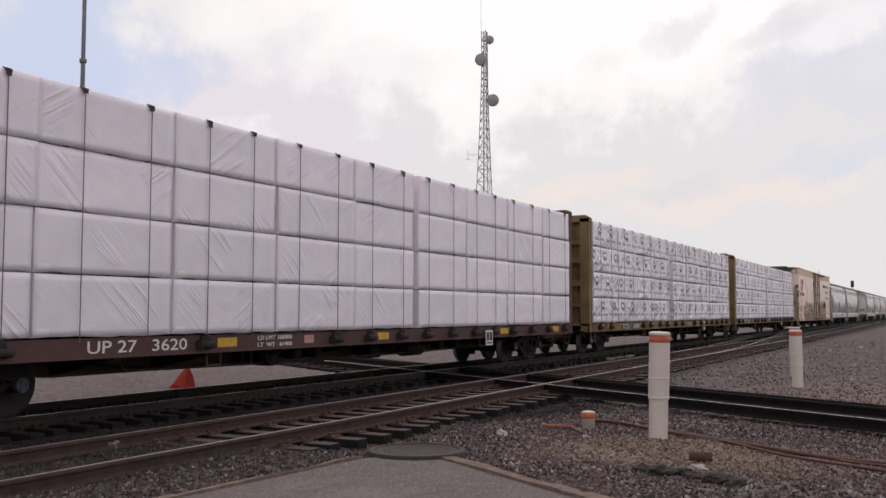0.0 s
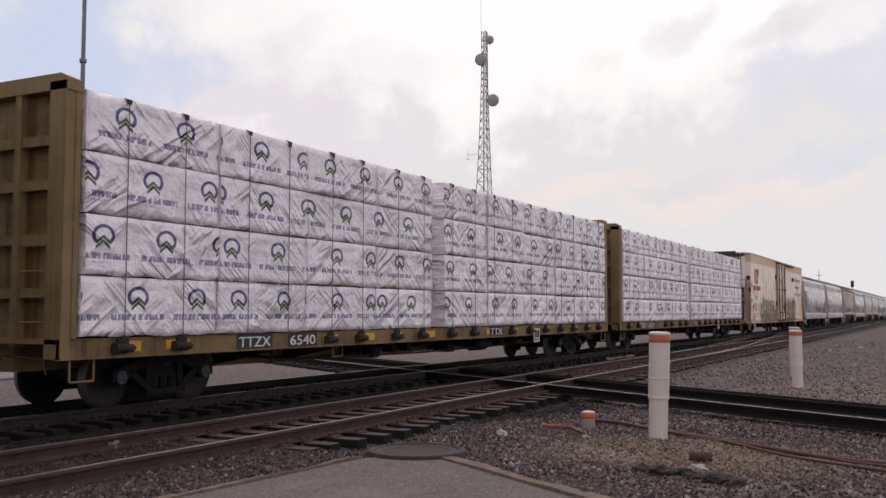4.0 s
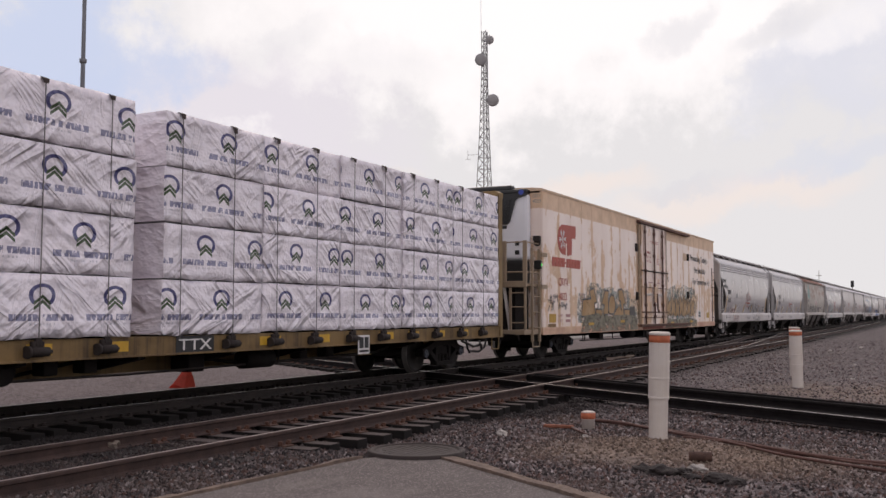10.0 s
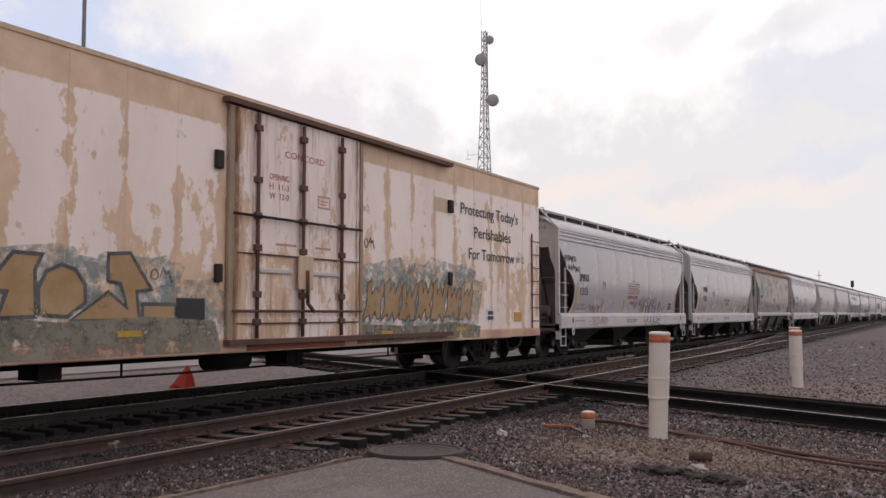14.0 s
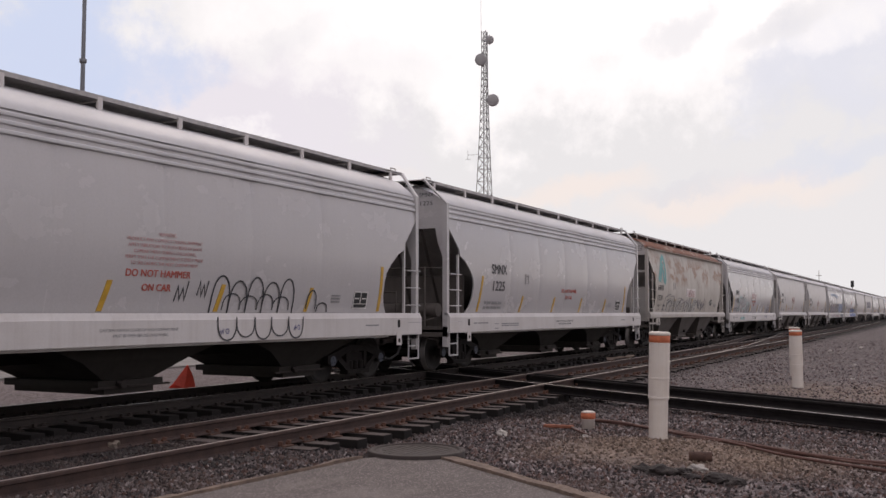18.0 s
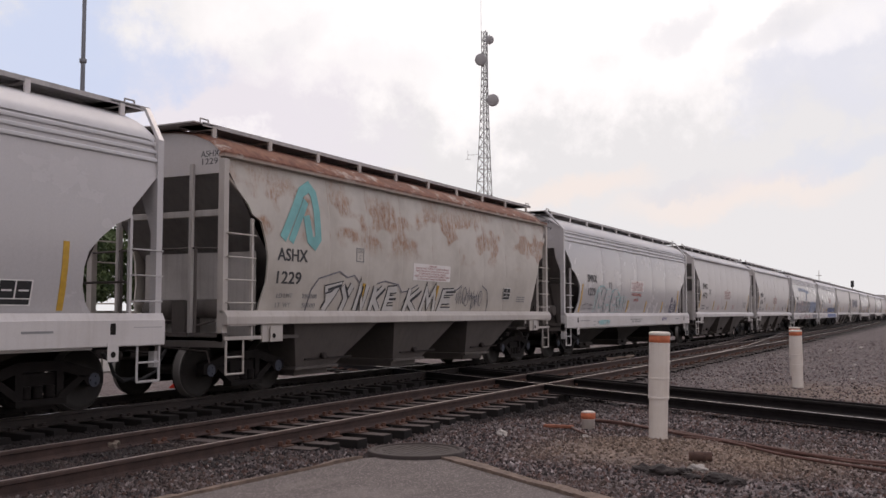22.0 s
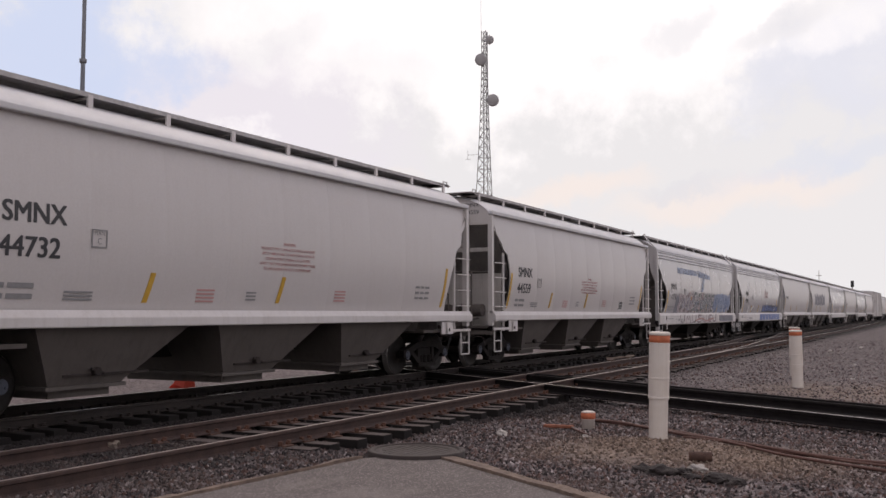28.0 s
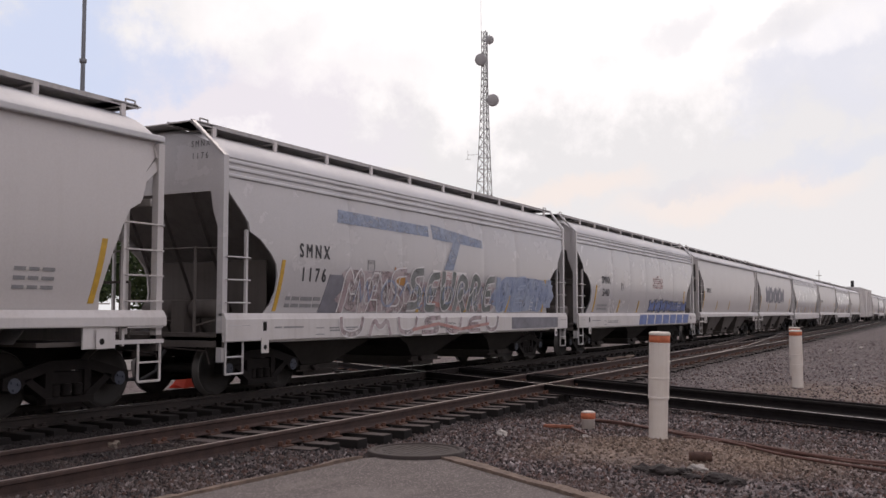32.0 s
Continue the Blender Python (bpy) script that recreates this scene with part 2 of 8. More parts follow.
def part(name, bm, material, parent, label=""):
    """ONE mesh object under a thing or under a part."""
    me = bm if isinstance(bm, bpy.types.Mesh) else mesh_of(bm, name, material)
    ob = new(name, me)
    ob.parent = parent
    return tagged(ob, label)


def thing(name, label, category, group="", kind="", bm=None, material=None, at=(0, 0, 0)):
    ob = new(name, mesh_of(bm, name, material) if bm else None)
    ob.location = at
    return tagged(ob, label, category, group, kind)


def raw_mesh(name, verts, faces, material, smooth=False):
    me = bpy.data.meshes.new(name)
    me.from_pydata(verts, [], faces)
    me.materials.append(material)
    if smooth:
        me.polygons.foreach_set("use_smooth", [True] * len(me.polygons))
    return me


def lettering(text, size, material, x, y, z, width=None, bold=0.0):
    """A flat mesh of letters on a wall that faces -y; its lower left corner is at x, z."""
    cu = bpy.data.curves.new("letters", "FONT")
    cu.body, cu.size, cu.extrude = text, size, 0.001
    cu.resolution_u = 3
    ob = bpy.data.objects.new("letters", cu)
    me = bpy.data.meshes.new_from_object(ob)
    bpy.data.objects.remove(ob)
    xs = [v.co.x for v in me.vertices]
    k = width / (max(xs) - min(xs)) if width else 1.0
    x_low = min(xs)
    for v in me.vertices:
        v.co = Vector((x + (v.co.x - x_low) * k, y - v.co.z, z + v.co.y))
    if bold:
        # a heavier face: the letters drawn again a little to each side
        vs, fs = [tuple(v.co) for v in me.vertices], [tuple(p.vertices) for p in me.polygons]
        allv, allf = [], []
        for i, (sx, sz) in enumerate(((0, 0), (-bold, bold * 0.5), (bold, -bold * 0.5), (bold, bold * 0.5), (-bold, -bold * 0.5))):
            o = len(allv)
            allv += [(a + sx, b + 0.00015 * i, c + sz) for a, b, c in vs]
            allf += [tuple(j + o for j in f) for f in fs]
        me = bpy.data.meshes.new("letters")
        me.from_pydata(allv, [], allf)
    me.materials.clear()
    me.materials.append(material)
    return me


def bars(bm, x, z, widths, high, y, gap=0.04, rows=1, step=0.0):
    """Rows of plain bars that stand for small writing."""
    for r in range(rows):
        a = x
        for w in widths:
            box(bm, a, a + w, y - 0.004, y, z - r * step, z - r * step + high)
            a += w + gap
    return bm


def ribbon(bm, pts, wide, y, thick=0.003):
    """A flat painted stroke on a wall that faces -y, through points (x, z), with mitred corners."""
    loop = len(pts) > 3 and pts[0] == pts[-1]
    P = [Vector(p) for p in (pts[:-1] if loop else pts)]
    n = len(P)
    rings = []
    for i in range(n):
        a = P[i - 1] if loop or i > 0 else P[i]
        b = P[(i + 1) % n] if loop or i < n - 1 else P[i]
        d0, d1 = (P[i] - a), (b - P[i])
        d0 = d0.normalized() if d0.length > 1e-6 else d1.normalized()
        d1 = d1.normalized() if d1.length > 1e-6 else d0
        m = d0 + d1
        m = m.normalized() if m.length > 0.3 else Vector((-d0.y, d0.x))
        side = Vector((-m.y, m.x)) * (wide / 2 / max(0.5, abs(m.dot(d0))))
        l, r = P[i] + side, P[i] - side
        rings.append([(l.x, y - thick, l.y), (r.x, y - thick, r.y), (r.x, y, r.y), (l.x, y, l.y)])
    if loop:
        rings.append(rings[0])
    loft(bm, rings, True, False, not loop)
    if loop:
        bmesh.ops.remove_doubles(bm, verts=bm.verts[:], dist=1e-5)
    return bm


# ---- paints and stuffs ----
def gravel_material():
    """Crushed grey stone, tan fines by the marker post, pale hard ground behind the train."""
    k = Kit("gravel")
    cells = k.voronoi(26, "F1", 1)
    cell_grey = k.N.new("ShaderNodeRGBToBW")
    k.K.new(cells, cell_grey.inputs[0])
    tone = k.ramp(cell_grey.outputs[0], 0.15, 0.85)
    c = k.mix(tone, (0.050, 0.040, 0.041), (0.205, 0.170, 0.167))
    c = k.mix(0.5, c, k.noise(3.5, (1, 1, 1), 8, 0.75, 0.3, 0.7, 3), "OVERLAY")
    c = k.mix(k.math("MULTIPLY", k.noise(0.7, (1, 1, 1), 6, 0.6, 0.45, 0.7), 0.55), c, (0.1029, 0.08077, 0.0832))
    x, y = k.axis(0), k.axis(1)

    def spot(cx, cy, rx, ry, lo=0.5, hi=1.3):
        a = k.math("DIVIDE", k.math("SUBTRACT", x, cx), rx)
        b = k.math("DIVIDE", k.math("SUBTRACT", y, cy), ry)
        d = k.math("SQRT", k.math("ADD", k.math("MULTIPLY", a, a), k.math("MULTIPLY", b, b)))
        d = k.math("ADD", d, k.math("MULTIPLY", k.math("SUBTRACT", k.noise(1.6, (1, 1, 1), 6, 0.65, 0.2, 0.8), 0.5), 0.9))
        return k.ramp(d, lo, hi, 1, 0)

    tan = k.mix(tone, (0.1365, 0.09653, 0.0728), (0.315, 0.2315, 0.1768))
    c = k.mix(k.math("MULTIPLY", spot(11.3, 2.6, 1.2, 2.2), 0.75), c, tan)
    c = k.mix(k.math("MULTIPLY", spot(21.5, 1.5, 3.0, 2.6), 0.5), c, tan)
    far = k.ramp(k.math("ADD", y, k.math("MULTIPLY", k.noise(0.5, (1, 1, 1), 5, 0.6, 0.2, 0.8), 1.2)), 13.9, 15.0)
    pale = k.mix(k.math("POWER", tone, 1.4), k.mix(k.noise(0.8, (1, 1, 1), 6, 0.7, 0.35, 0.65), (0.04725, 0.03644, 0.03432), (0.105, 0.08471, 0.08112)), (0.2625, 0.2118, 0.208))
    c = k.mix(far, c, pale)
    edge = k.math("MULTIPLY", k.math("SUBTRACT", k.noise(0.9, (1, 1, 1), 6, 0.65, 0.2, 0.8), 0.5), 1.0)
    # oily ballast, with the shade under the train put into the same black
    oil_shade = k.ramp(k.math("ABSOLUTE", k.math("SUBTRACT", k.math("ADD", y, edge), 10.3)), 3.1, 4.2, 1, 0)
    c = k.mix(k.math("MULTIPLY", oil_shade, 0.90), c, (0.0147, 0.01182, 0.01144))
    c = k.mix(k.math("MULTIPLY", spot(16.3, 7.0, 3.4, 1.9, 0.6, 1.1), 0.8), c, (0.0168, 0.0128, 0.01248))
    h = k.math("SUBTRACT", 1.0, k.voronoi(26, "F1", 0))
    k.bump(h, 0.9, 0.03)
    return k.done(c, 0.93, 0, 0.3)


def stone_material():
    k = Kit("crushed_stone")
    g = k.N.new("ShaderNodeNewGeometry")
    t = k.ramp(g.outputs["Random Per Island"], 0, 1)
    c = k.mix(k.math("POWER", t, 2.2), (0.031, 0.0245, 0.0245), (0.255, 0.212, 0.209))
    w = k.math("FRACT", k.math("MULTIPLY", t, 37.0))
    c = k.mix(k.math("MULTIPLY", k.ramp(w, 0.72, 0.80), 0.6), c, (0.1575, 0.08373, 0.0676))
    c = k.mix(k.math("MULTIPLY", k.ramp(k.math("FRACT", k.math("MULTIPLY", t, 91.0)), 0.94, 0.95), 0.8), c, (0.441, 0.3841, 0.3744))
    c = k.mix(k.math("MULTIPLY", k.noise(0.8, (1, 1, 1), 5, 0.6, 0.5, 0.7), 0.4), c, (0.1575, 0.1084, 0.0884))
    tan = k.math("MULTIPLY", k.ramp(k.math("ABSOLUTE", k.math("SUBTRACT", k.axis(0), 11.3)), 0.5, 1.5, 0.8, 0), k.ramp(k.math("ABSOLUTE", k.math("SUBTRACT", k.axis(1), 2.7)), 1.0, 2.2, 1, 0))
    c = k.mix(tan, c, k.mix(t, (0.08925, 0.06107, 0.0468), (0.378, 0.2807, 0.2184)))
    dx, dy = k.math("DIVIDE", k.math("SUBTRACT", k.axis(0), 16.3), 3.6), k.math("DIVIDE", k.math("SUBTRACT", k.axis(1), 7.0), 2.0)
    frog = k.ramp(k.math("SQRT", k.math("ADD", k.math("MULTIPLY", dx, dx), k.math("MULTIPLY", dy, dy))), 0.7, 1.1, 0.8, 0)
    # oily stones near the rails; the train's shade is painted into this black too
    oil_shade = k.math("MAXIMUM", frog, k.ramp(k.axis(1), 5.2, 9.2, 0.0, 0.95))
    c = k.mix(oil_shade, c, (0.0135, 0.011, 0.0108))
    k.bump(k.noise(60, (1, 1, 1), 3), 0.3, 0.004)
    return k.done(c, 0.9, 0, 0.3)


def asphalt_material():
    k = Kit("asphalt")
    c = k.mix(k.noise(0.7, (1, 1, 1), 7, 0.65, 0.3, 0.7), (0.105, 0.086, 0.081), (0.165, 0.139, 0.131))
    c = k.mix(k.math("MULTIPLY", k.ramp(k.voronoi(70, "F1", 0), 0.25, 0.5), 0.5), c, (0.058, 0.049, 0.047))
    pebble = k.N.new("ShaderNodeRGBToBW")
    k.K.new(k.voronoi(85, "F1", 1), pebble.inputs[0])
    c = k.mix(k.math("MULTIPLY", k.ramp(pebble.outputs[0], 0.68, 0.80), 0.65), c, (0.34, 0.29, 0.275))
    c = k.mix(k.math("MULTIPLY", k.noise(1.6, (1, 1, 1), 8, 0.75, 0.56, 0.66, 4), 0.45), c, (0.075, 0.065, 0.062))
    c = k.mix(k.math("MULTIPLY", k.noise(0.5, (1, 2.5, 1), 8, 0.7, 0.55, 0.68, 9), 0.5), c, (0.215, 0.185, 0.172))
    k.bump(k.voronoi(110, "F1", 0), 0.4, 0.005)
    return k.done(c, 0.88, 0, 0.35)


GRAVEL, STONE, ASPHALT = gravel_material(), stone_material(), asphalt_material()
CONCRETE = plain("worn_concrete", (0.1628, 0.1162, 0.09152), 0.95, 0, 0.55, 9.0, 0.8)
TIE_WORN_LIT = paint("weathered_lit_timber", (0.080, 0.062, 0.058), (0.028, 0.022, 0.020), 1.0, 0.9, 0, 0.1, 60, 0.6, 0.3)
TIE = paint("tarred_timber", (0.0105, 0.0083, 0.0078), (0.023, 0.0172, 0.0155), 0.7, 0.9, 0, 0.1, 60, 0.5, 0.3)
RAIL = plain("rusty_rail", (0.0483, 0.0266, 0.02184), 0.85, 0.0, 0.45, 5.0, 0.5)
# a darker brown for the main track's rails and plates
RAIL_DARK = plain("dark_rail", (0.019, 0.0125, 0.0105), 0.8, 0.0, 0.5, 5.0, 0.5)
RAIL_TOP = plain("worn_rail_head", (0.40, 0.34, 0.32), 0.36, 0.85, 0.25, 4.0, 0.1)
COVER_IRON = plain("cover_iron", (0.032, 0.022, 0.020), 0.75, 0.2, 0.4, 6.0, 0.5)
RUST = plain("rust", (0.095, 0.044, 0.030), 0.85, 0.1, 0.6, 8.0, 0.6)
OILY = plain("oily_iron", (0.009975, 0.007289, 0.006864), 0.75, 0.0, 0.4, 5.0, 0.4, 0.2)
TAR = plain("tarry_iron", (0.0126, 0.01034, 0.0104), 0.9, 0, 0.35, 5.0, 0.4, 0.15)
IRON = plain("dusty_iron", (0.0336, 0.02561, 0.02392), 0.8, 0.0, 0.35, 5.0, 0.4, 0.3)
STEEL = plain("bare_steel", (0.42, 0.41, 0.40), 0.42, 0.8, 0.2, 9.0, 0.2)
POST_WHITE = paint("post_white", (0.63, 0.57, 0.52), (0.36, 0.28, 0.22), 0.7, 0.5, 0, 0.5, 50, 0.2)
POST_ORANGE = plain("post_orange", (0.47, 0.125, 0.055), 0.65, 0, 0.35, 14, 0.2)
BLACK_PAINT = plain("black_paint", (0.018, 0.018, 0.020), 0.55, 0, 0.15)


# ---- ground and tracks ----
def height(x, y):
    n = noise.noise((x * 0.35, y * 0.35, 0.0)) * 0.035 + noise.noise((x * 1.3, y * 1.3, 4.0)) * 0.018
    mound = 0.10 * math.exp(-((x - 11.6) ** 2 + (y - 3.0) ** 2) / 0.8)
    main = min(1.0, max(0.0, (y - 10.3) / 0.6)) * min(1.0, max(0.0, (14.2 - y) / 0.5))
    near = min(1.0, max(0.0, (y - 6.0) / 0.5)) * min(1.0, max(0.0, (10.4 - y) / 0.5))
    bed = -0.050 + 0.065 * min(1.0, max(0.0, (x - 8.6) / 1.5))
    ends = min(1.0, max(0.0, (x - 9.6) / 0.4)) * min(1.0, max(0.0, (23.0 - x) / 3)) * min(1.0, max(0.0, (y - 6.0) / 0.3)) * min(1.0, max(0.0, (7.1 - y) / 0.2))
    sink = 0.06 * main + bed * near + 0.07 * ends
    across = abs((x - 17.60) * 0.848 - (y - 4.70) * 0.53)
    if across < 1.75:
        sink = max(sink, 0.03 * min(1.0, (1.75 - across) / 0.5))
    return GROUND + n * (0.5 if y > 14 else 1.0) + mound - sink


def build_ground():
    xs = [-1500, -500, -150, -60, -25, -8] + list(np.arange(-2, 40, 0.3)) + list(np.arange(41, 110, 2.5)) + [130, 170, 230, 320, 500, 900, 2500]
    ys = [-1500, -400, -120, -40, -15, -6] + list(np.arange(-2, 22, 0.3)) + list(np.arange(23, 60, 2.5)) + [75, 110, 180, 320, 700, 2500]
    verts = [(float(x), float(y), height(x, y) if -6 < x < 130 and -6 < y < 70 else GROUND) for y in ys for x in xs]
    n = len(xs)
    faces = [(j * n + i, j * n + i + 1, (j + 1) * n + i + 1, (j + 1) * n + i) for j in range(len(ys) - 1) for i in range(n - 1)]
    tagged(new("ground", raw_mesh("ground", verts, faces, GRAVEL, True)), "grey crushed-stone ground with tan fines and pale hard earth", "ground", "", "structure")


build_ground()


def rail_profile():
    """Half outlines of a flat-bottomed rail: (offset, height under the running surface)."""
    half = [(0.0, 0.0), (0.022, 0.0), (0.034, -0.008), (0.036, -0.036), (0.012, -0.048), (0.009, -0.12), (0.022, -0.138), (0.070, -0.152), (0.070, -0.165)]
    return half + [(-a, b) for a, b in half[::-1][:-1]]


def rail_mesh(pts, drop=0.0, top=True):
    """A rail along points (x, y) and the thin bright strip that wheels have polished."""
    body, strip = bmesh.new(), bmesh.new()
    prof = rail_profile()
    rings, tops = [], []
    for i, (x, y) in enumerate(pts):
        a, b = pts[max(0, i - 1)], pts[min(len(pts) - 1, i + 1)]
        d = math.hypot(b[0] - a[0], b[1] - a[1])
        nx, ny = -(b[1] - a[1]) / d, (b[0] - a[0]) / d
        rings.append([(x + nx * o, y + ny * o, z - drop) for o, z in prof])
        tops.append([(x + nx * o, y + ny * o, 0.0025 - drop) for o in (-0.022, 0.022)])
    loft(body, rings, True, False)
    loft(strip, tops, False, False)
    return body, strip


def build_track(name, label, lines, ties, drop=0.0, shiny=(0, 1, 2, 3), worn=False, oily=False):
    """lines: rails as point lists; ties: rows of (x, y, turn, length); oily: darker brown rails and plates."""
    t = thing(name, label, "railway track", "", "structure")
    for i, pts in enumerate(lines):
        body, strip = rail_mesh(pts, drop)
        r = part("rail", body, TAR if len(shiny) == 1 else RAIL_DARK if oily else RAIL, t)
        part("running_surface", strip, RAIL_TOP if i in shiny else TAR, r, "worn head of the rail")
    bm = bmesh.new()
    soft_box(bm, -0.115, 0.115, -1.3, 1.3, -0.20, 0.0, 0.012)
    tie = mesh_of(bm, "sleeper", TIE)
    if worn:
        # grey weathered tops over black tarred sides, painted paler where lit from above
        tie.materials.append(TIE_WORN_LIT)
        for p in tie.polygons:
            p.material_index = 1 if p.normal.z > 0.6 else 0
    bm = bmesh.new()
    box(bm, -0.10, 0.10, -0.17, 0.17, 0.0, 0.014)
    for sx in (-0.06, 0.06):
        for sy in (-0.10, 0.10):
            box(bm, sx - 0.012, sx + 0.012, sy - 0.02, sy + 0.02, 0.014, 0.045)
    for sx in (-0.085, 0.085):
        soft_box(bm, sx - 0.018, sx + 0.018, -0.13, -0.075, 0.014, 0.065, 0.006)
    plate = mesh_of(bm, "tie_plate", RAIL_DARK if oily else RUST)
    rng = random.Random(name)
    for x, y, turn in ties:
        s = new("sleeper", tie)
        s.parent = t
        s.matrix_basis = pose(x + rng.uniform(-0.03, 0.03), y + rng.uniform(-0.07, 0.07), -0.172 - drop + rng.uniform(-0.012, 0.004),
                              rng.uniform(-0.4, 0.4), 0, turn + rng.uniform(-1.2, 1.2))
        for side in (-0.754, 0.754) if x > 8.8 or not worn else ():
            p = new("tie_plate", plate)
            p.parent = s
            p.matrix_basis = pose(0, side, 0.002)
    return t


NEAR_Y, NEAR_SLOPE = 7.93, 0.0052


def near_y(x):
    """The centre of the near track, which bends to the other one far off."""
    return NEAR_Y + NEAR_SLOPE * (x - 5) + (0.00011 * (x - 60) ** 2 if x > 60 else 0.0)


def build_tracks():
    far_x = [-40, 0, 30, 60, 120, 250, 500, 900]
    build_track("railway_track", "main track with rusty rails on oily black sleepers under the train",
                [[(x, TRACK_Y + s) for x in far_x] for s in (-0.754, 0.754)],
                [(-2 + 0.52 * i, TRACK_Y, 0) for i in range(130)], oily=True)
    xs = list(range(-20, 60, 8)) + list(range(60, 180, 8))
    build_track("railway_track", "near track with rusty rails on weathered dark sleepers",
                [[(x, near_y(x) + s) for x in xs] for s in (-0.754, 0.754)],
                [(1.0 + 0.53 * i, near_y(1 + 0.53 * i), 0.3) for i in range(125)], worn=True)
    # crossover from the near track to the main one
    rows = []
    for s in (-0.754, 0.754):
        pts = []
        for i in range(13):
            u = i / 12
            e = u * u * (3 - 2 * u)
            x = 30 + 62 * u
            pts.append((x, near_y(30) * (1 - e) + TRACK_Y * e + s))
        rows.append(pts)
    build_track("railway_track", "crossover track with rusty switch rails between the two tracks", rows, [], 0.004)
    # the track that crosses both on the level
    a = radians(58)
    ox, oy = 17.60, 4.70
    dx, dy = math.cos(a), math.sin(a)
    nx, ny = dy, -dx
    lines = [[(ox + dx * k + nx * off, oy + dy * k + ny * off) for k in (-30, -5, 0, 10, 25, 60, 140)] for off in (-0.754, 0.754, 1.12, -0.62)]
    ties = [(ox + dx * k * 0.55, oy + dy * k * 0.55, 58) for k in list(range(18, 60))]
    build_track("railway_track", "black oily track crossing the others on the level", lines, ties, 0.004, (0,))


build_tracks()


def stones(name, spots, label, rng, low=0.011, high=0.031):
    """Many broken stones in one mesh."""
    base = np.array([(1, 0, 0), (-1, 0, 0), (0, 1, 0), (0, -1, 0), (0, 0, 1), (0, 0, -1)], float)
    tri = np.array([(0, 2, 4), (2, 1, 4), (1, 3, 4), (3, 0, 4), (2, 0, 5), (1, 2, 5), (3, 1, 5), (0, 3, 5)])
    n = len(spots)
    size = rng.uniform(low, high, (n, 1, 1)) * rng.uniform(0.55, 1.25, (n, 1, 3))
    v = (base[None] + rng.uniform(-0.35, 0.35, (n, 6, 3))) * size
    a = rng.uniform(0, 6.283, n)
    c, s = np.cos(a)[:, None], np.sin(a)[:, None]
    x, y = v[..., 0] * c - v[..., 1] * s, v[..., 0] * s + v[..., 1] * c
    tilt = rng.uniform(-0.6, 0.6, (n, 1))
    z = v[..., 2] + x * tilt
    p = np.stack([x, y, z], -1) + np.array(spots)[:, None, :]
    f = tri[None] + (np.arange(n) * 6)[:, None, None]
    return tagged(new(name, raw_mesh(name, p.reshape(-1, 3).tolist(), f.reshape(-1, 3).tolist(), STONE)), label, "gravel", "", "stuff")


def build_stones():
    rng = np.random.default_rng(5)
    spots = []
    while len(spots) < 76000:
        x, y = rng.uniform(4.5, 64), rng.uniform(-0.5, 13.8)
        near = math.hypot(x, y)
        if rng.random() > (9.0 / near) ** 1.9 or y > 0.95 * x + 2.5:
            continue
        if on_pavement(x, y) or (y > 11.0 and rng.random() > 0.5):
            continue
        if math.hypot((x - 11.3) / 1.0, (y - 2.6) / 1.7) < 0.9 and rng.random() > 0.8:
            continue
        if noise.noise((x * 0.9, y * 0.9, 7)) < -0.28 and rng.random() > 0.35:
            continue
        if 10.9 < y < 13.4 and rng.random() > 0.3:
            continue
        if x > 18.5 and rng.random() > 0.35:
            continue
        spots.append((x, y, height(x, y) + 0.004))
    stones("crushed_stone", spots, "loose grey crushed stone lying on the ground", rng)


def on_pavement(x, y):
    """The tip of asphalt by the manhole: between its two edges."""
    left = y < 5.92 - 0.07 * (x - 6.4)
    right = y > 2.89 + (x - 7.95) * 1.452
    return x < 9.5 and left and right


build_stones()


def build_pavement():
    top = GROUND + 0.07
    outline = [(-30, 8.4), (6.4, 5.86), (9.00, 5.68), (9.36, 5.40), (9.34, 4.91), (7.95, 2.89), (3.0, -4.3), (-30, -52)]
    bm = bmesh.new()
    a = [bm.verts.new((x, y, top)) for x, y in outline]
    b = [bm.verts.new((x, y, top - 0.25)) for x, y in outline]
    bm.faces.new(a)
    for i in range(len(a)):
        j = (i + 1) % len(a)
        bm.faces.new((a[i], b[i], b[j], a[j]))
    thing("pavement", "tip of worn grey asphalt pavement beside the tracks", "pavement", "", "structure", bm, ASPHALT)
    for p, q, wide in (((6.4, 5.86), (9.00, 5.68), 0.11), ((9.34, 4.91), (7.95, 2.89), 0.20), ((6.4, 5.86), (1.0, 6.236), 0.11), ((7.95, 2.89), (4.5, -2.12), 0.20)):
        d = Vector((q[0] - p[0], q[1] - p[1], 0))
        n = Vector((-d.y, d.x, 0)).normalized()
        if (Vector((p[0], p[1], 0)) + n - Vector((7, 4.5, 0))).length < (Vector((p[0], p[1], 0)) - n - Vector((7, 4.5, 0))).length:
            n = -n
        bm = bmesh.new()
        k = max(2, int(d.length / 0.35))
        rng = random.Random(k)
        ring = []
        for i in range(k + 1):
            c = Vector((p[0], p[1], 0)) + d * (i / k)
            w = wide + rng.uniform(-0.06, 0.04)
            h = rng.uniform(-0.012, 0.006)
            ring.append([c + Vector((0, 0, top - 0.2)), c + Vector((0, 0, top + 0.035 + h)), c + n * w + Vector((0, 0, top + 0.026 + h)), c + n * (w + 0.03) + Vector((0, 0, top - 0.2))])
        loft(bm, ring, True, False)
        thing("kerb", "broken tan concrete edging along the asphalt", "kerb", "edging of the pavement", "structure", bm, CONCRETE)


build_pavement()


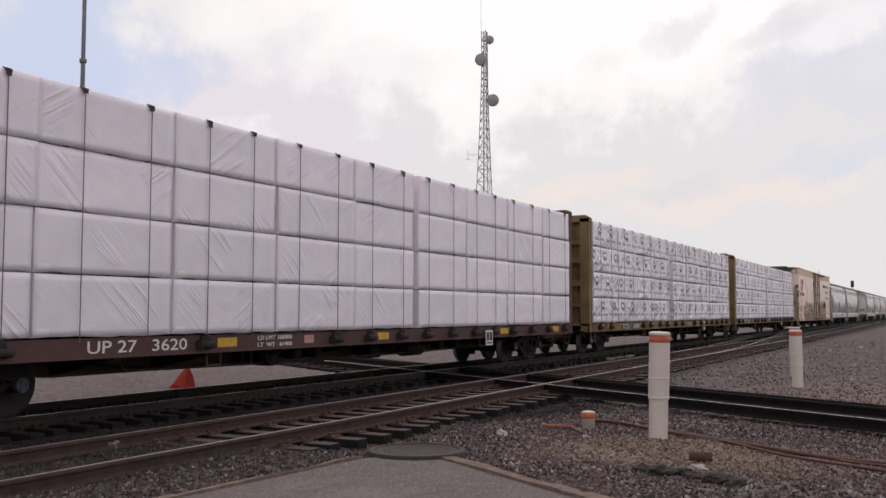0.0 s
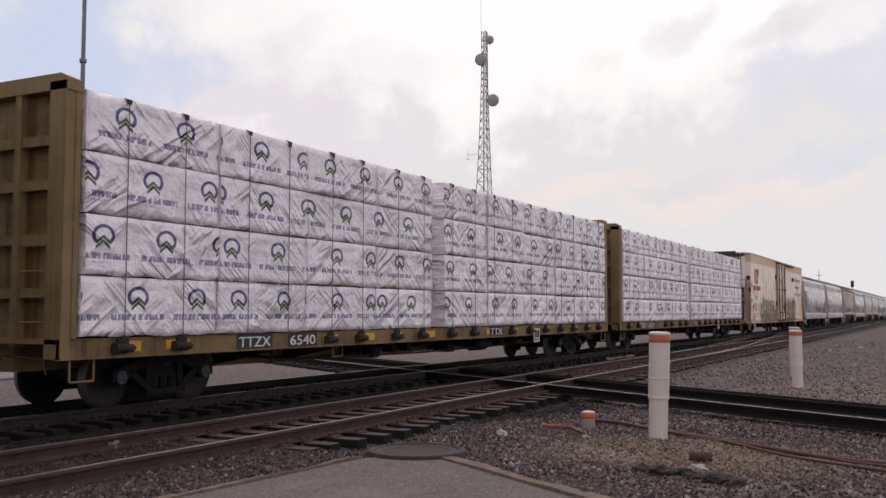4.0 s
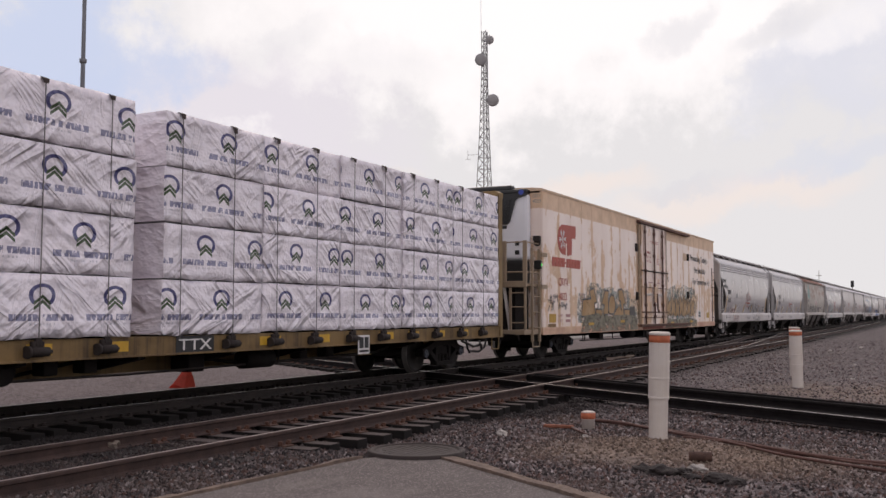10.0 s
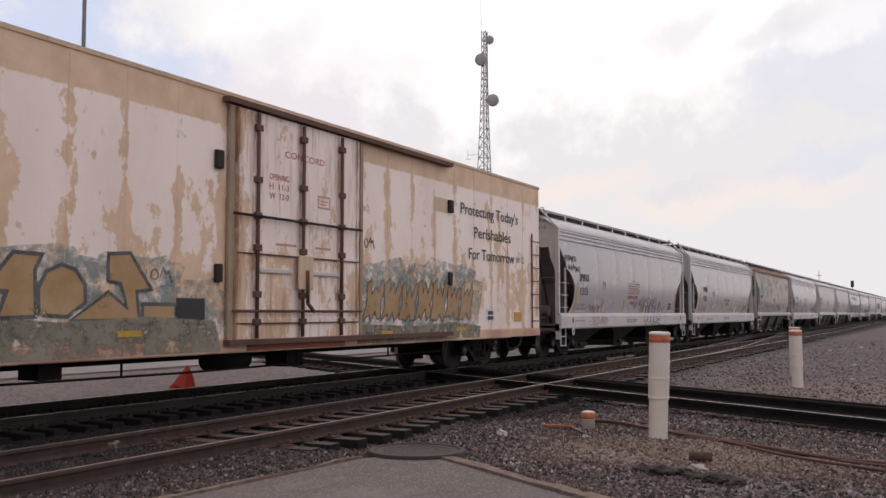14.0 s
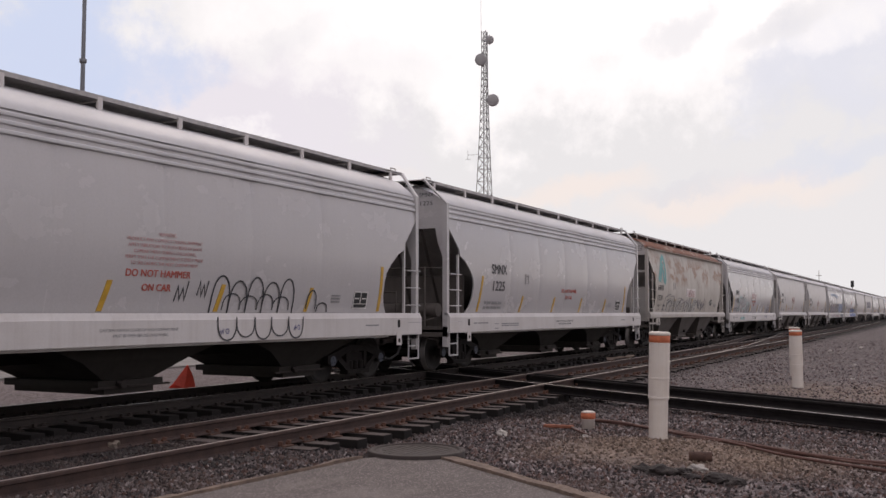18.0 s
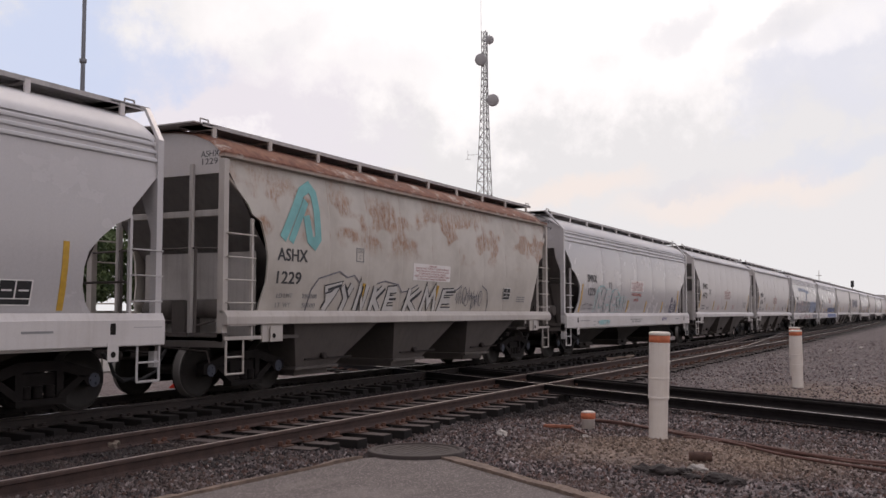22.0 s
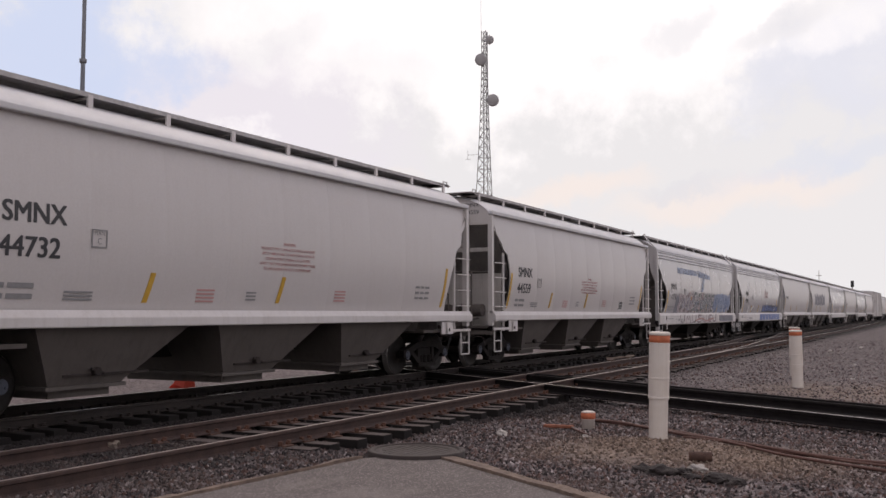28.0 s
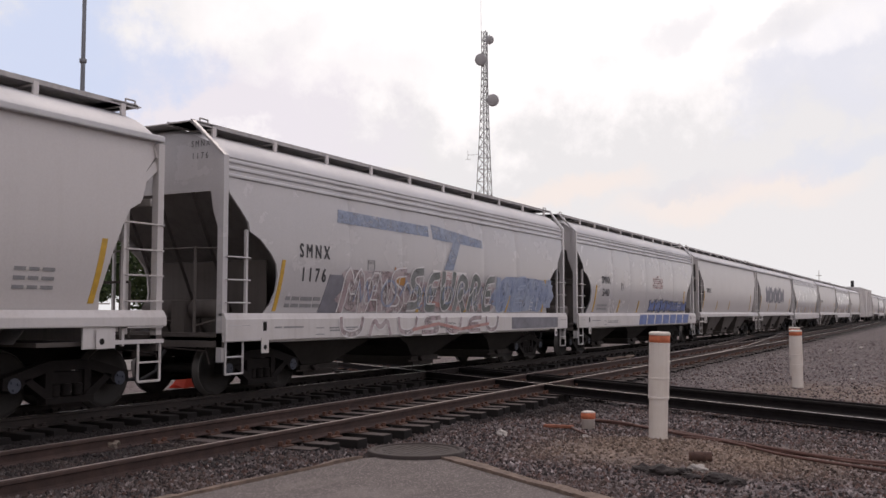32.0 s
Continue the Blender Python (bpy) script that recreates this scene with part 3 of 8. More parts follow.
# ---- paints of the train ----
GREY_BODY = paint("pale_grey_car_paint", (0.49, 0.468, 0.472), (0.36, 0.325, 0.31), 0.17, 0.25, 0, 0.55, 30, 0.01)
GREY_BODY_B = paint("warm_grey_car_paint", (0.54, 0.505, 0.495), (0.41, 0.36, 0.33), 0.20, 0.35, 0, 0.55, 30, 0.01)
SILL_BEIGE = paint("beige_sill_paint", (0.47, 0.43, 0.40), (0.26, 0.20, 0.17), 0.6, 0.55, 0, 0.5, 40, 0.1)
SILL_WHITE = paint("white_sill_paint", (0.59, 0.555, 0.545), (0.36, 0.31, 0.28), 0.5, 0.5, 0, 0.5, 40, 0.1)
ROOF_GREY = paint("roof_paint", (0.60, 0.59, 0.60), (0.40, 0.38, 0.37), 0.4, 0.55, 0, 0.3, 30, 0.04)
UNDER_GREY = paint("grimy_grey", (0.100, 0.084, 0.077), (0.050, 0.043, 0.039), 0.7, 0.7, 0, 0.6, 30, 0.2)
WALK_GREY = plain("grating_grey", (0.42, 0.40, 0.395), 0.7, 0.2, 0.2, 8, 0.3)
YELLOW_STRIPE = plain("yellow_reflector", (0.52, 0.30, 0.035), 0.5, 0, 0.2, 10, 0.1)
LETTER_BLACK = plain("black_lettering", (0.035, 0.034, 0.038), 0.55, 0, 0.15, 10, 0.05)
LETTER_RED = plain("red_lettering", (0.44, 0.085, 0.060), 0.55, 0, 0.15, 10, 0.05)
LETTER_WHITE = plain("white_lettering", (0.70, 0.68, 0.66), 0.6, 0, 0.15, 10, 0.05)
LETTER_FADED = plain("faded_red_print", (0.50, 0.27, 0.26), 0.6, 0, 0.15, 10, 0.05)
LETTER_GREY = plain("faded_grey_print", (0.24, 0.235, 0.24), 0.6, 0, 0.15, 10, 0.05)
STICKER = plain("white_sticker", (0.72, 0.68, 0.66), 0.6, 0, 0.08, 6, 0.05)
WHEEL = plain("wheel_steel", (0.014, 0.0105, 0.009), 0.75, 0.1, 0.35, 6, 0.3)
BEARING = plain("bearing_cap", (0.055, 0.062, 0.085), 0.6, 0.2, 0.3, 9, 0.2)
TREAD = plain("polished_tread", (0.16, 0.15, 0.145), 0.5, 0.6, 0.1, 6, 0.1)
OXIDE = paint("oxide_brown", (0.090, 0.042, 0.036), (0.038, 0.025, 0.022), 0.6, 0.7, 0, 0.5, 30, 0.2)
TAN_YELLOW = paint("dirty_yellow", (0.235, 0.145, 0.055), (0.040, 0.026, 0.021), 1.35, 0.6, 0, 0.5, 30, 0.2)
TAN_DARK = paint("dirty_tan", (0.255, 0.168, 0.072), (0.075, 0.052, 0.034), 1.0, 0.65, 0, 0.5, 30, 0.2)
BRIGHT_YELLOW = plain("bright_yellow_panel", (0.60, 0.34, 0.03), 0.5, 0, 0.2, 6, 0.1)
EDGE_GUARD = plain("edge_guard", (0.040, 0.024, 0.021), 0.7, 0, 0.4, 9, 0.3)
STRAP = plain("dark_webbing", (0.14, 0.128, 0.13), 0.7, 0, 0.2, 10, 0.2)
UNIT_WHITE = plain("moulded_white", (0.78, 0.78, 0.82), 0.32, 0, 0.05, 2, 0.05)
UNIT_BLACK = plain("grille_black", (0.016, 0.016, 0.017), 0.45, 0, 0.2, 8, 0.1)
GLOW_GREEN = plain("green_light", (0.05, 0.5, 0.12), 0.4)
_b = GLOW_GREEN.node_tree.nodes["Principled BSDF"]
_b.inputs["Emission Color"].default_value, _b.inputs["Emission Strength"].default_value = (0.05, 0.9, 0.15, 1), 1.2


def rusty_hopper_paint():
    """Beige-grey paint with rust patches high on the side."""
    k = Kit("rusted_grey_paint")
    base = k.mix(k.noise(1.1, (1, 1, 1), 6, 0.6, 0.4, 0.7), (0.52, 0.478, 0.432), (0.40, 0.358, 0.315))
    z = k.axis(2)
    zone = k.math("MULTIPLY", k.ramp(z, 2.55, 2.95), k.ramp(z, 3.55, 3.85, 1, 0.45))
    patch = k.noise(1.15, (1.1, 0, 1.7), 1, 0.5, 0.47, 0.55, 6.5)
    streaks = k.noise(2.6, (2.2, 1, 0.8), 8, 0.75, 0.34, 0.54, 3)
    n = k.math("MULTIPLY", k.math("MULTIPLY", patch, streaks), k.noise(16, (1.0, 1, 0.6), 6, 0.75, 0.30, 0.62))
    top = k.math("MULTIPLY", k.ramp(z, 4.02, 4.10), k.noise(2.0, (0.7, 1, 1), 6, 0.7, 0.30, 0.46, 8))
    f = k.math("MAXIMUM", k.math("MULTIPLY", n, zone), top)
    rust = k.mix(k.ramp(z, 4.0, 4.08), k.mix(k.noise(9, (1, 1, 0.5), 4), (0.22, 0.085, 0.04), (0.36, 0.175, 0.09)), k.mix(k.noise(5, (1, 1, 1), 5), (0.13, 0.048, 0.032), (0.24, 0.105, 0.065)))
    c = k.mix(f, base, rust)
    k.bump(k.noise(2.2, (1, 1, 1), 5), 0.12, 0.012)
    return k.done(c, k.ramp(f, 0, 1, 0.5, 0.85))


RUSTY = rusty_hopper_paint()


def peeled_white(name, door=False):
    """White paint come away in ragged patches, most along the seams, that bare tan primer."""
    k = Kit(name)
    x, z = k.axis(0), k.axis(2)
    white = k.mix(k.noise(0.8, (1, 1, 0.5), 6, 0.6, 0.4, 0.75), (0.95, 0.8154, 0.7426), (0.8295, 0.6755, 0.5969))
    tan = k.mix(k.noise(2.0, (1, 1, 1), 5, 0.6), (0.672, 0.468, 0.3102), (0.8085, 0.579, 0.4089))
    ragged = k.noise(1.15, (1.35, 1, 0.8), 11, 0.70, 0.25, 0.75, 2)
    fine = k.noise(7.0, (1, 1, 0.9), 6, 0.7, 0.25, 0.75)
    if door:
        low = k.ramp(k.math("ADD", z, k.math("MULTIPLY", fine, 0.3)), 2.62, 2.80, 0.13, 0.0)
        s = k.math("ADD", k.math("MULTIPLY", ragged, 0.80), low)
        s = k.math("ADD", s, k.ramp(x, 10.55, 10.25, 0.0, 0.25))
    else:
        seam = k.math("ABSOLUTE", k.math("SUBTRACT", k.math("FRACT", k.math("DIVIDE", k.math("SUBTRACT", x, 0.32), 1.06)), 0.5))
        seam = k.math("MULTIPLY", k.ramp(seam, 0.33, 0.5), k.noise(0.75, (1, 1, 0.5), 4, 0.6, 0.34, 0.58, 11))
        level = k.math("MULTIPLY", k.ramp(z, 3.7, 2.2, 0, 1), k.ramp(z, 1.2, 1.8, 0, 1))
        s = k.math("ADD", k.math("MULTIPLY", ragged, 0.80), k.math("MULTIPLY", seam, 0.33))
        s = k.math("ADD", s, k.math("MULTIPLY", level, 0.13))
    s = k.math("ADD", s, k.math("MULTIPLY", fine, 0.07))
    bare = k.ramp(s, 0.572, 0.606)
    if door:
        f = bare
    else:
        top = k.ramp(k.math("ADD", z, k.math("MULTIPLY", fine, 0.05)), 4.55, 4.575)
        f = k.math("MAXIMUM", k.math("MAXIMUM", bare, top), k.ramp(z, 1.02, 0.99))
    c = k.mix(f, white, tan)
    pink = k.math("MULTIPLY", k.ramp(z, 1.02, 0.95), k.noise(0.6, (1, 1, 1), 4, 0.6, 0.4, 0.6, 7))
    c = k.mix(k.math("MULTIPLY", pink, 0.8), c, (0.483, 0.2268, 0.1692))
    runs = k.noise(3.0, (2.4, 2.4, 0.2), 6, 0.65, 0.50 if door else 0.6, 0.8, 4)
    rust = k.math("MULTIPLY", runs, 1.0 if door else k.ramp(z, 3.0, 0.9))
    if door:
        for at in (10.63, 11.95, 13.22, 10.12, 13.88):
            d = k.ramp(k.math("ABSOLUTE", k.math("SUBTRACT", x, at)), 0.04, 0.20, 1, 0)
            rust = k.math("MAXIMUM", rust, k.math("MULTIPLY", d, k.noise(2.4, (2, 2, 0.5), 7, 0.7, 0.36, 0.60, at)))
    c = k.mix(k.math("MULTIPLY", rust, 0.8), c, (0.21, 0.09167, 0.047))
    k.bump(k.math("ADD", k.math("MULTIPLY", f, -0.3), k.noise(1.6, (1, 1, 1), 5)), 0.14, 0.012)
    return k.done(c, k.ramp(f, 0, 1, 0.38, 0.62))


def sprayed(name, base, other, hold, soft=0.03):
    """Old spray paint: mottled, and worn through in flecks."""
    k = Kit(name)
    c = k.mix(k.noise(1.8, (1, 1, 1), 6, 0.65, 0.35, 0.65), base, other)
    worn = k.noise(2.6, (1, 1, 1.2), 10, 0.75, hold - soft, hold + soft, 5)
    k.K.new(worn, k.b.inputs["Alpha"])
    return k.done(c, 0.65)


PEELED, DOOR_PAINT = peeled_white("peeled_white_paint"), peeled_white("peeled_door_paint", True)
TAN_WALL = paint("tan_primer", (0.66, 0.475, 0.335), (0.26, 0.15, 0.10), 0.7, 0.6, 0, 0.5, 30, 0.2)
PINK_RUST = paint("pink_rust", (0.34, 0.105, 0.075), (0.17, 0.08, 0.055), 0.7, 0.7, 0, 0.4, 30, 0.3)
TAN_RAIL = paint("grimy_tan", (0.36, 0.27, 0.19), (0.16, 0.11, 0.075), 0.8, 0.65, 0, 0.5, 30, 0.2)
DARK_RUST = paint("dark_rust_rail", (0.13, 0.062, 0.045), (0.05, 0.036, 0.032), 0.7, 0.75, 0, 0.4, 30, 0.3)


def wrap_material(name, printed):
    """White plastic sheet round timber packs, creased; some has a printed round mark and a line of writing."""
    k = Kit(name)
    base = k.mix(k.noise(1.7, (1, 1, 1), 5, 0.6, 0.35, 0.7), (0.855, 0.795, 0.855), (0.925, 0.865, 0.92))
    base = k.mix(1.0, base, k.tone(0.06), "MULTIPLY")
    c = base
    if printed:
        o = k.N.new("ShaderNodeObjectInfo")
        x, z = k.axis(0), k.axis(2)
        period = 1.25
        sx = k.math("ADD", x, k.math("MULTIPLY", o.outputs["Random"], 7.3))
        u = k.math("MULTIPLY", k.math("SUBTRACT", k.math("FRACT", k.math("DIVIDE", sx, period)), 0.5), period)
        v = k.math("SUBTRACT", z, 0.565)
        r = k.math("SQRT", k.math("ADD", k.math("MULTIPLY", k.math("MULTIPLY", u, u), 0.56), k.math("MULTIPLY", v, v)))
        ring = k.math("LESS_THAN", k.math("ABSOLUTE", k.math("SUBTRACT", r, 0.135)), 0.024)
        au = k.math("ABSOLUTE", u)
        open_ = k.math("GREATER_THAN", k.math("ADD", v, k.math("MULTIPLY", au, 0.55)), -0.035)
        ring = k.math("MULTIPLY", ring, open_)
        front = k.N.new("ShaderNodeSeparateXYZ")
        k.K.new(k.tc.outputs["Normal"], front.inputs[0])
        face = k.math("GREATER_THAN", k.math("ABSOLUTE", front.outputs[1]), 0.45)
        ring = k.math("MULTIPLY", ring, face)
        c = k.mix(ring, c, (0.085, 0.085, 0.21))
        for drop in (0.0, 0.065):
            w = k.math("ADD", k.math("ADD", v, k.math("MULTIPLY", au, 0.72)), 0.012 + drop)
            chev = k.math("MULTIPLY", k.math("LESS_THAN", k.math("ABSOLUTE", w), 0.026), k.math("MULTIPLY", face, k.math("LESS_THAN", au, 0.135)))
            c = k.mix(chev, c, (0.06, 0.095, 0.05))
        letters = k.N.new("ShaderNodeTexNoise")
        letters.inputs["Scale"].default_value = 1.0
        mp = k.N.new("ShaderNodeMapping")
        mp.inputs["Scale"].default_value = (26, 0, 5)
        k.K.new(k.tc.outputs["Object"], mp.inputs[0])
        k.K.new(mp.outputs[0], letters.inputs[0])
        line = k.math("MULTIPLY", k.math("LESS_THAN", k.math("ABSOLUTE", k.math("SUBTRACT", z, 0.275)), 0.045), k.math("LESS_THAN", au, 0.52))
        word = k.math("GREATER_THAN", k.math("ABSOLUTE", k.math("ADD", u, 0.02)), 0.028)
        line = k.math("MULTIPLY", line, face)
        line = k.math("MULTIPLY", k.math("MULTIPLY", line, word), k.math("GREATER_THAN", letters.outputs[0], 0.43))
        c = k.mix(k.math("MULTIPLY", line, 0.85), c, (0.16, 0.165, 0.30))
        small = k.math("MULTIPLY", k.math("LESS_THAN", k.math("ABSOLUTE", k.math("SUBTRACT", z, 0.185)), 0.014), k.math("LESS_THAN", au, 0.22))
        small = k.math("MULTIPLY", small, k.math("GREATER_THAN", letters.outputs[0], 0.52))
        c = k.mix(k.math("MULTIPLY", small, 0.5), c, (0.30, 0.30, 0.38))
    else:
        x, z = k.axis(0), k.axis(2)
        for at in (0.055, 0.085):
            line = k.math("LESS_THAN", k.math("ABSOLUTE", k.math("SUBTRACT", z, at)), 0.006)
            c = k.mix(k.math("MULTIPLY", line, 0.12), c, (0.30, 0.30, 0.34))
        tag = k.math("MULTIPLY", k.math("LESS_THAN", k.math("ABSOLUTE", k.math("SUBTRACT", x, 0.16)), 0.10), k.math("LESS_THAN", k.math("ABSOLUTE", k.math("SUBTRACT", z, 0.08)), 0.045))
        c = k.mix(tag, c, (0.88, 0.87, 0.87))
    o2 = k.N.new("ShaderNodeObjectInfo")
    sh = k.N.new("ShaderNodeVectorMath")
    sh.operation = "ADD"
    mult = k.math("MULTIPLY", o2.outputs["Random"], 40)
    comb = k.N.new("ShaderNodeCombineXYZ")
    k.K.new(mult, comb.inputs[0])
    k.K.new(mult, comb.inputs[1])
    k.K.new(k.tc.outputs["Object"], sh.inputs[0])
    k.K.new(comb.outputs[0], sh.inputs[1])

    def folds(angle, scale, stretch, distort):
        """Sharp creases along one slant."""
        turn, size = k.N.new("ShaderNodeMapping"), k.N.new("ShaderNodeMapping")
        turn.inputs["Rotation"].default_value = (0, radians(angle), 0)
        size.inputs["Scale"].default_value = stretch
        n = k.N.new("ShaderNodeTexNoise")
        n.inputs["Scale"].default_value, n.inputs["Detail"].default_value, n.inputs["Distortion"].default_value = scale, 3, distort
        k.K.new(sh.outputs[0], turn.inputs[0])
        k.K.new(turn.outputs[0], size.inputs[0])
        k.K.new(size.outputs[0], n.inputs[0])
        ridge = k.math("SUBTRACT", 1.0, k.math("MULTIPLY", k.math("ABSOLUTE", k.math("SUBTRACT", n.outputs[0], 0.5)), 5.0))
        return k.math("POWER", k.math("MAXIMUM", ridge, 0.0), 1.6)

    def cover(scale, lo, hi):
        n = k.N.new("ShaderNodeTexNoise")
        n.inputs["Scale"].default_value, n.inputs["Detail"].default_value = scale, 2
        k.K.new(sh.outputs[0], n.inputs[0])
        return k.ramp(n.outputs[0], lo, hi)

    patch = cover(1.3, 0.42, 0.60)
    h = k.math("ADD", k.math("MULTIPLY", folds(34, 0.6, (0.7, 1, 4.5), 0.4), patch), k.math("MULTIPLY", folds(-40, 0.6, (0.6, 1, 4.0), 0.5), k.math("SUBTRACT", 1.0, patch)))
    if not printed:
        h = k.math("ADD", k.math("MULTIPLY", k.math("POWER", folds(33, 0.62, (0.35, 1, 7.0), 0.12), 2.5), cover(0.75, 0.54, 0.64)),
                   k.math("MULTIPLY", k.math("POWER", folds(-42, 0.62, (0.35, 1, 6.0), 0.12), 2.5), cover(0.75, 0.44, 0.34)))
    if printed:
        h = k.math("MULTIPLY", h, cover(1.0, 0.36, 0.60))
        h = k.math("ADD", h, k.math("MULTIPLY", folds(75, 1.0, (0.8, 1, 3.0), 1.0), 0.16))
    h = k.math("ADD", h, k.math("MULTIPLY", k.noise(2.2, (1, 1, 1.5), 3), 0.30 if printed else 0.12))
    k.bump(h, 1.5 if printed else 0.46, 0.05 if printed else 0.03)
    return k.done(c, 0.26 if printed else 0.38, 0, 0.6)


WRAP_PLAIN, WRAP_PRINTED = wrap_material("plain_wrap", False), wrap_material("printed_wrap", True)


# ---- running gear ----
WHEEL_R, WHEEL_GAP = 0.457, 0.925


def wheelset_mesh():
    bm = bmesh.new()
    for s in (-1, 1):
        y = 0.70 * s
        prof = [(0.10, y + 0.09 * s), (0.13, y + 0.06 * s), (0.33, y + 0.035 * s), (0.37, y + 0.07 * s), (0.445, y + 0.075 * s),
                (WHEEL_R, y + 0.06 * s), (WHEEL_R + 0.003, y - 0.02 * s), (WHEEL_R + 0.028, y - 0.04 * s), (WHEEL_R + 0.028, y - 0.065 * s),
                (0.37, y - 0.06 * s), (0.33, y - 0.02 * s), (0.13, y - 0.06 * s), (0.09, y - 0.09 * s)]
        lathe(bm, prof, (0, 0, 0), 28)
    tube(bm, (0, -0.85, 0), (0, 0.85, 0), 0.085, 12)
    for s in (-1, 1):
        tube(bm, (0, 0.86 * s, 0), (0, 1.07 * s, 0), 0.105, 12)
        for i in range(3):
            a = i * 2.094
            tube(bm, (0.06 * math.cos(a), 1.07 * s, 0.06 * math.sin(a)), (0.06 * math.cos(a), 1.09 * s, 0.06 * math.sin(a)), 0.02, 6)
    me = mesh_of(bm, "wheelset", WHEEL)
    me.materials.append(TREAD)
    me.materials.append(BEARING)
    for p in me.polygons:
        c = p.center
        if math.hypot(c.x, c.z) > 0.44 and abs(c.y) > 0.66:
            p.material_index = 1
        elif abs(c.y) > 1.065:
            p.material_index = 2
    return me


def frame_mesh():
    """A cast side frame: arch, diagonal openings, springs."""
    bm = bmesh.new()
    y0, y1 = -1.06, -0.90
    top = [(-1.10, 0.40), (-1.10, 0.56), (-0.80, 0.64), (-0.38, 0.76), (0.38, 0.76), (0.80, 0.64), (1.10, 0.56), (1.10, 0.40), (0.80, 0.40), (0.72, 0.50), (0.36, 0.62), (-0.36, 0.62), (-0.72, 0.50), (-0.80, 0.40)]
    slab(bm, top, y0, y1)
    for s in (-1, 1):
        slab(bm, [(s * 0.78, 0.52), (s * 0.70, 0.44), (s * 0.36, 0.20), (s * 0.28, 0.20), (s * 0.30, 0.30), (s * 0.66, 0.54)], y0, y1)
        slab(bm, [(s * 0.40, 0.22), (s * 0.28, 0.22), (s * 0.28, 0.66), (s * 0.40, 0.66)], y0 + 0.02, y1)
    slab(bm, [(-0.42, 0.16), (0.42, 0.16), (0.42, 0.25), (-0.42, 0.25)], y0 - 0.02, y1)
    for x in (-0.20, 0.0, 0.20):
        turned(bm, [(0.07, 0.25), (0.085, 0.28), (0.07, 0.31), (0.085, 0.34), (0.07, 0.37), (0.085, 0.40), (0.07, 0.43)], (x, -0.98, 0), 10)
    box(bm, -0.30, 0.30, -1.0, -0.86, 0.43, 0.60)
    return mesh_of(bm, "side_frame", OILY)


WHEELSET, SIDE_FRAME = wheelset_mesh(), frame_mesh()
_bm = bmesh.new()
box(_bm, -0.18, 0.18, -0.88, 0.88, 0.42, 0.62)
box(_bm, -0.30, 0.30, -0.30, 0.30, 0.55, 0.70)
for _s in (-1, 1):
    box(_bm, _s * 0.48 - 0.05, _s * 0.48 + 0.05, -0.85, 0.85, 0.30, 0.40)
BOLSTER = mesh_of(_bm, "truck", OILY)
ROLLING = []


def truck(car, x, turning=True):
    """Two wheelsets in two side frames under a car."""
    t = part("truck", BOLSTER, OILY, car, "oily black two-axle truck")
    t.location = (x, 0, 0)
    part("side_frame", SIDE_FRAME, OILY, t)
    far = part("side_frame", SIDE_FRAME, OILY, t)
    far.rotation_euler = (0, 0, math.pi)
    for s in (-WHEEL_GAP, WHEEL_GAP):
        w = part("wheelset", WHEELSET, WHEEL, t)
        w.location = (s, 0, WHEEL_R)
        if turning:
            ROLLING.append(w)


def coupler(car, x, way):
    """Coupler with its knuckle, brake hose and cut lever at a car's end."""
    bm = bmesh.new()
    soft_box(bm, min(x, x + way * 0.55), max(x, x + way * 0.55), -0.11, 0.11, 0.70, 0.93, 0.02)
    soft_box(bm, min(x + way * 0.45, x + way * 0.84), max(x + way * 0.45, x + way * 0.84), -0.17, 0.15, 0.66, 0.98, 0.05)
    part("coupler", bm, IRON, car)
    bm = bmesh.new()
    pipe(bm, [(x, -0.35, 0.80), (x + way * 0.12, -0.38, 0.70), (x + way * 0.25, -0.36, 0.45), (x + way * 0.5, -0.30, 0.33), (x + way * 0.85, -0.2, 0.36)], 0.03, 6)
    part("brake_hose", bm, BLACK_PAINT, car)
    bm = bmesh.new()
    pipe(bm, [(x + way * 0.3, -0.1, 0.95), (x + way * 0.15, -0.5, 0.85), (x + way * 0.12, -1.35, 0.80), (x + way * 0.12, -1.42, 0.60)], 0.014, 5)
    part("cut_lever", bm, IRON, car)


def rungs(bm, x0, x1, y, zs, r=0.014):
    for z in zs:
        pipe(bm, [(x0, y + 0.02, z), (x0, y - 0.045, z), (x1, y - 0.045, z), (x1, y + 0.02, z)], r, 5)


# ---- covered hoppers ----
# near-black paint for the ribbed cars' bays; the smooth cars' bays are lighter
BAY_DARK = paint("near_black_grey", (0.030, 0.025, 0.022), (0.013, 0.011, 0.010), 0.7, 0.8, 0, 0.5, 30, 0.2, 0.3)
SLOPE_PALE = paint("end_plate_grey", (0.46, 0.43, 0.41), (0.22, 0.19, 0.17), 0.8, 0.6, 0, 0.5, 30, 0.2)
SLOPE_GREY = paint("slope_sheet_grey", (0.36, 0.34, 0.33), (0.17, 0.155, 0.145), 0.7, 0.6, 0, 0.5, 30, 0.2)


def bulge(z):
    """How far the barrel-shaped side lies behind its widest line."""
    z = min(4.06, max(1.38, z))
    return (0.12 if z > 2.6 else 0.20) * ((z - 2.6) / 1.35) ** 2


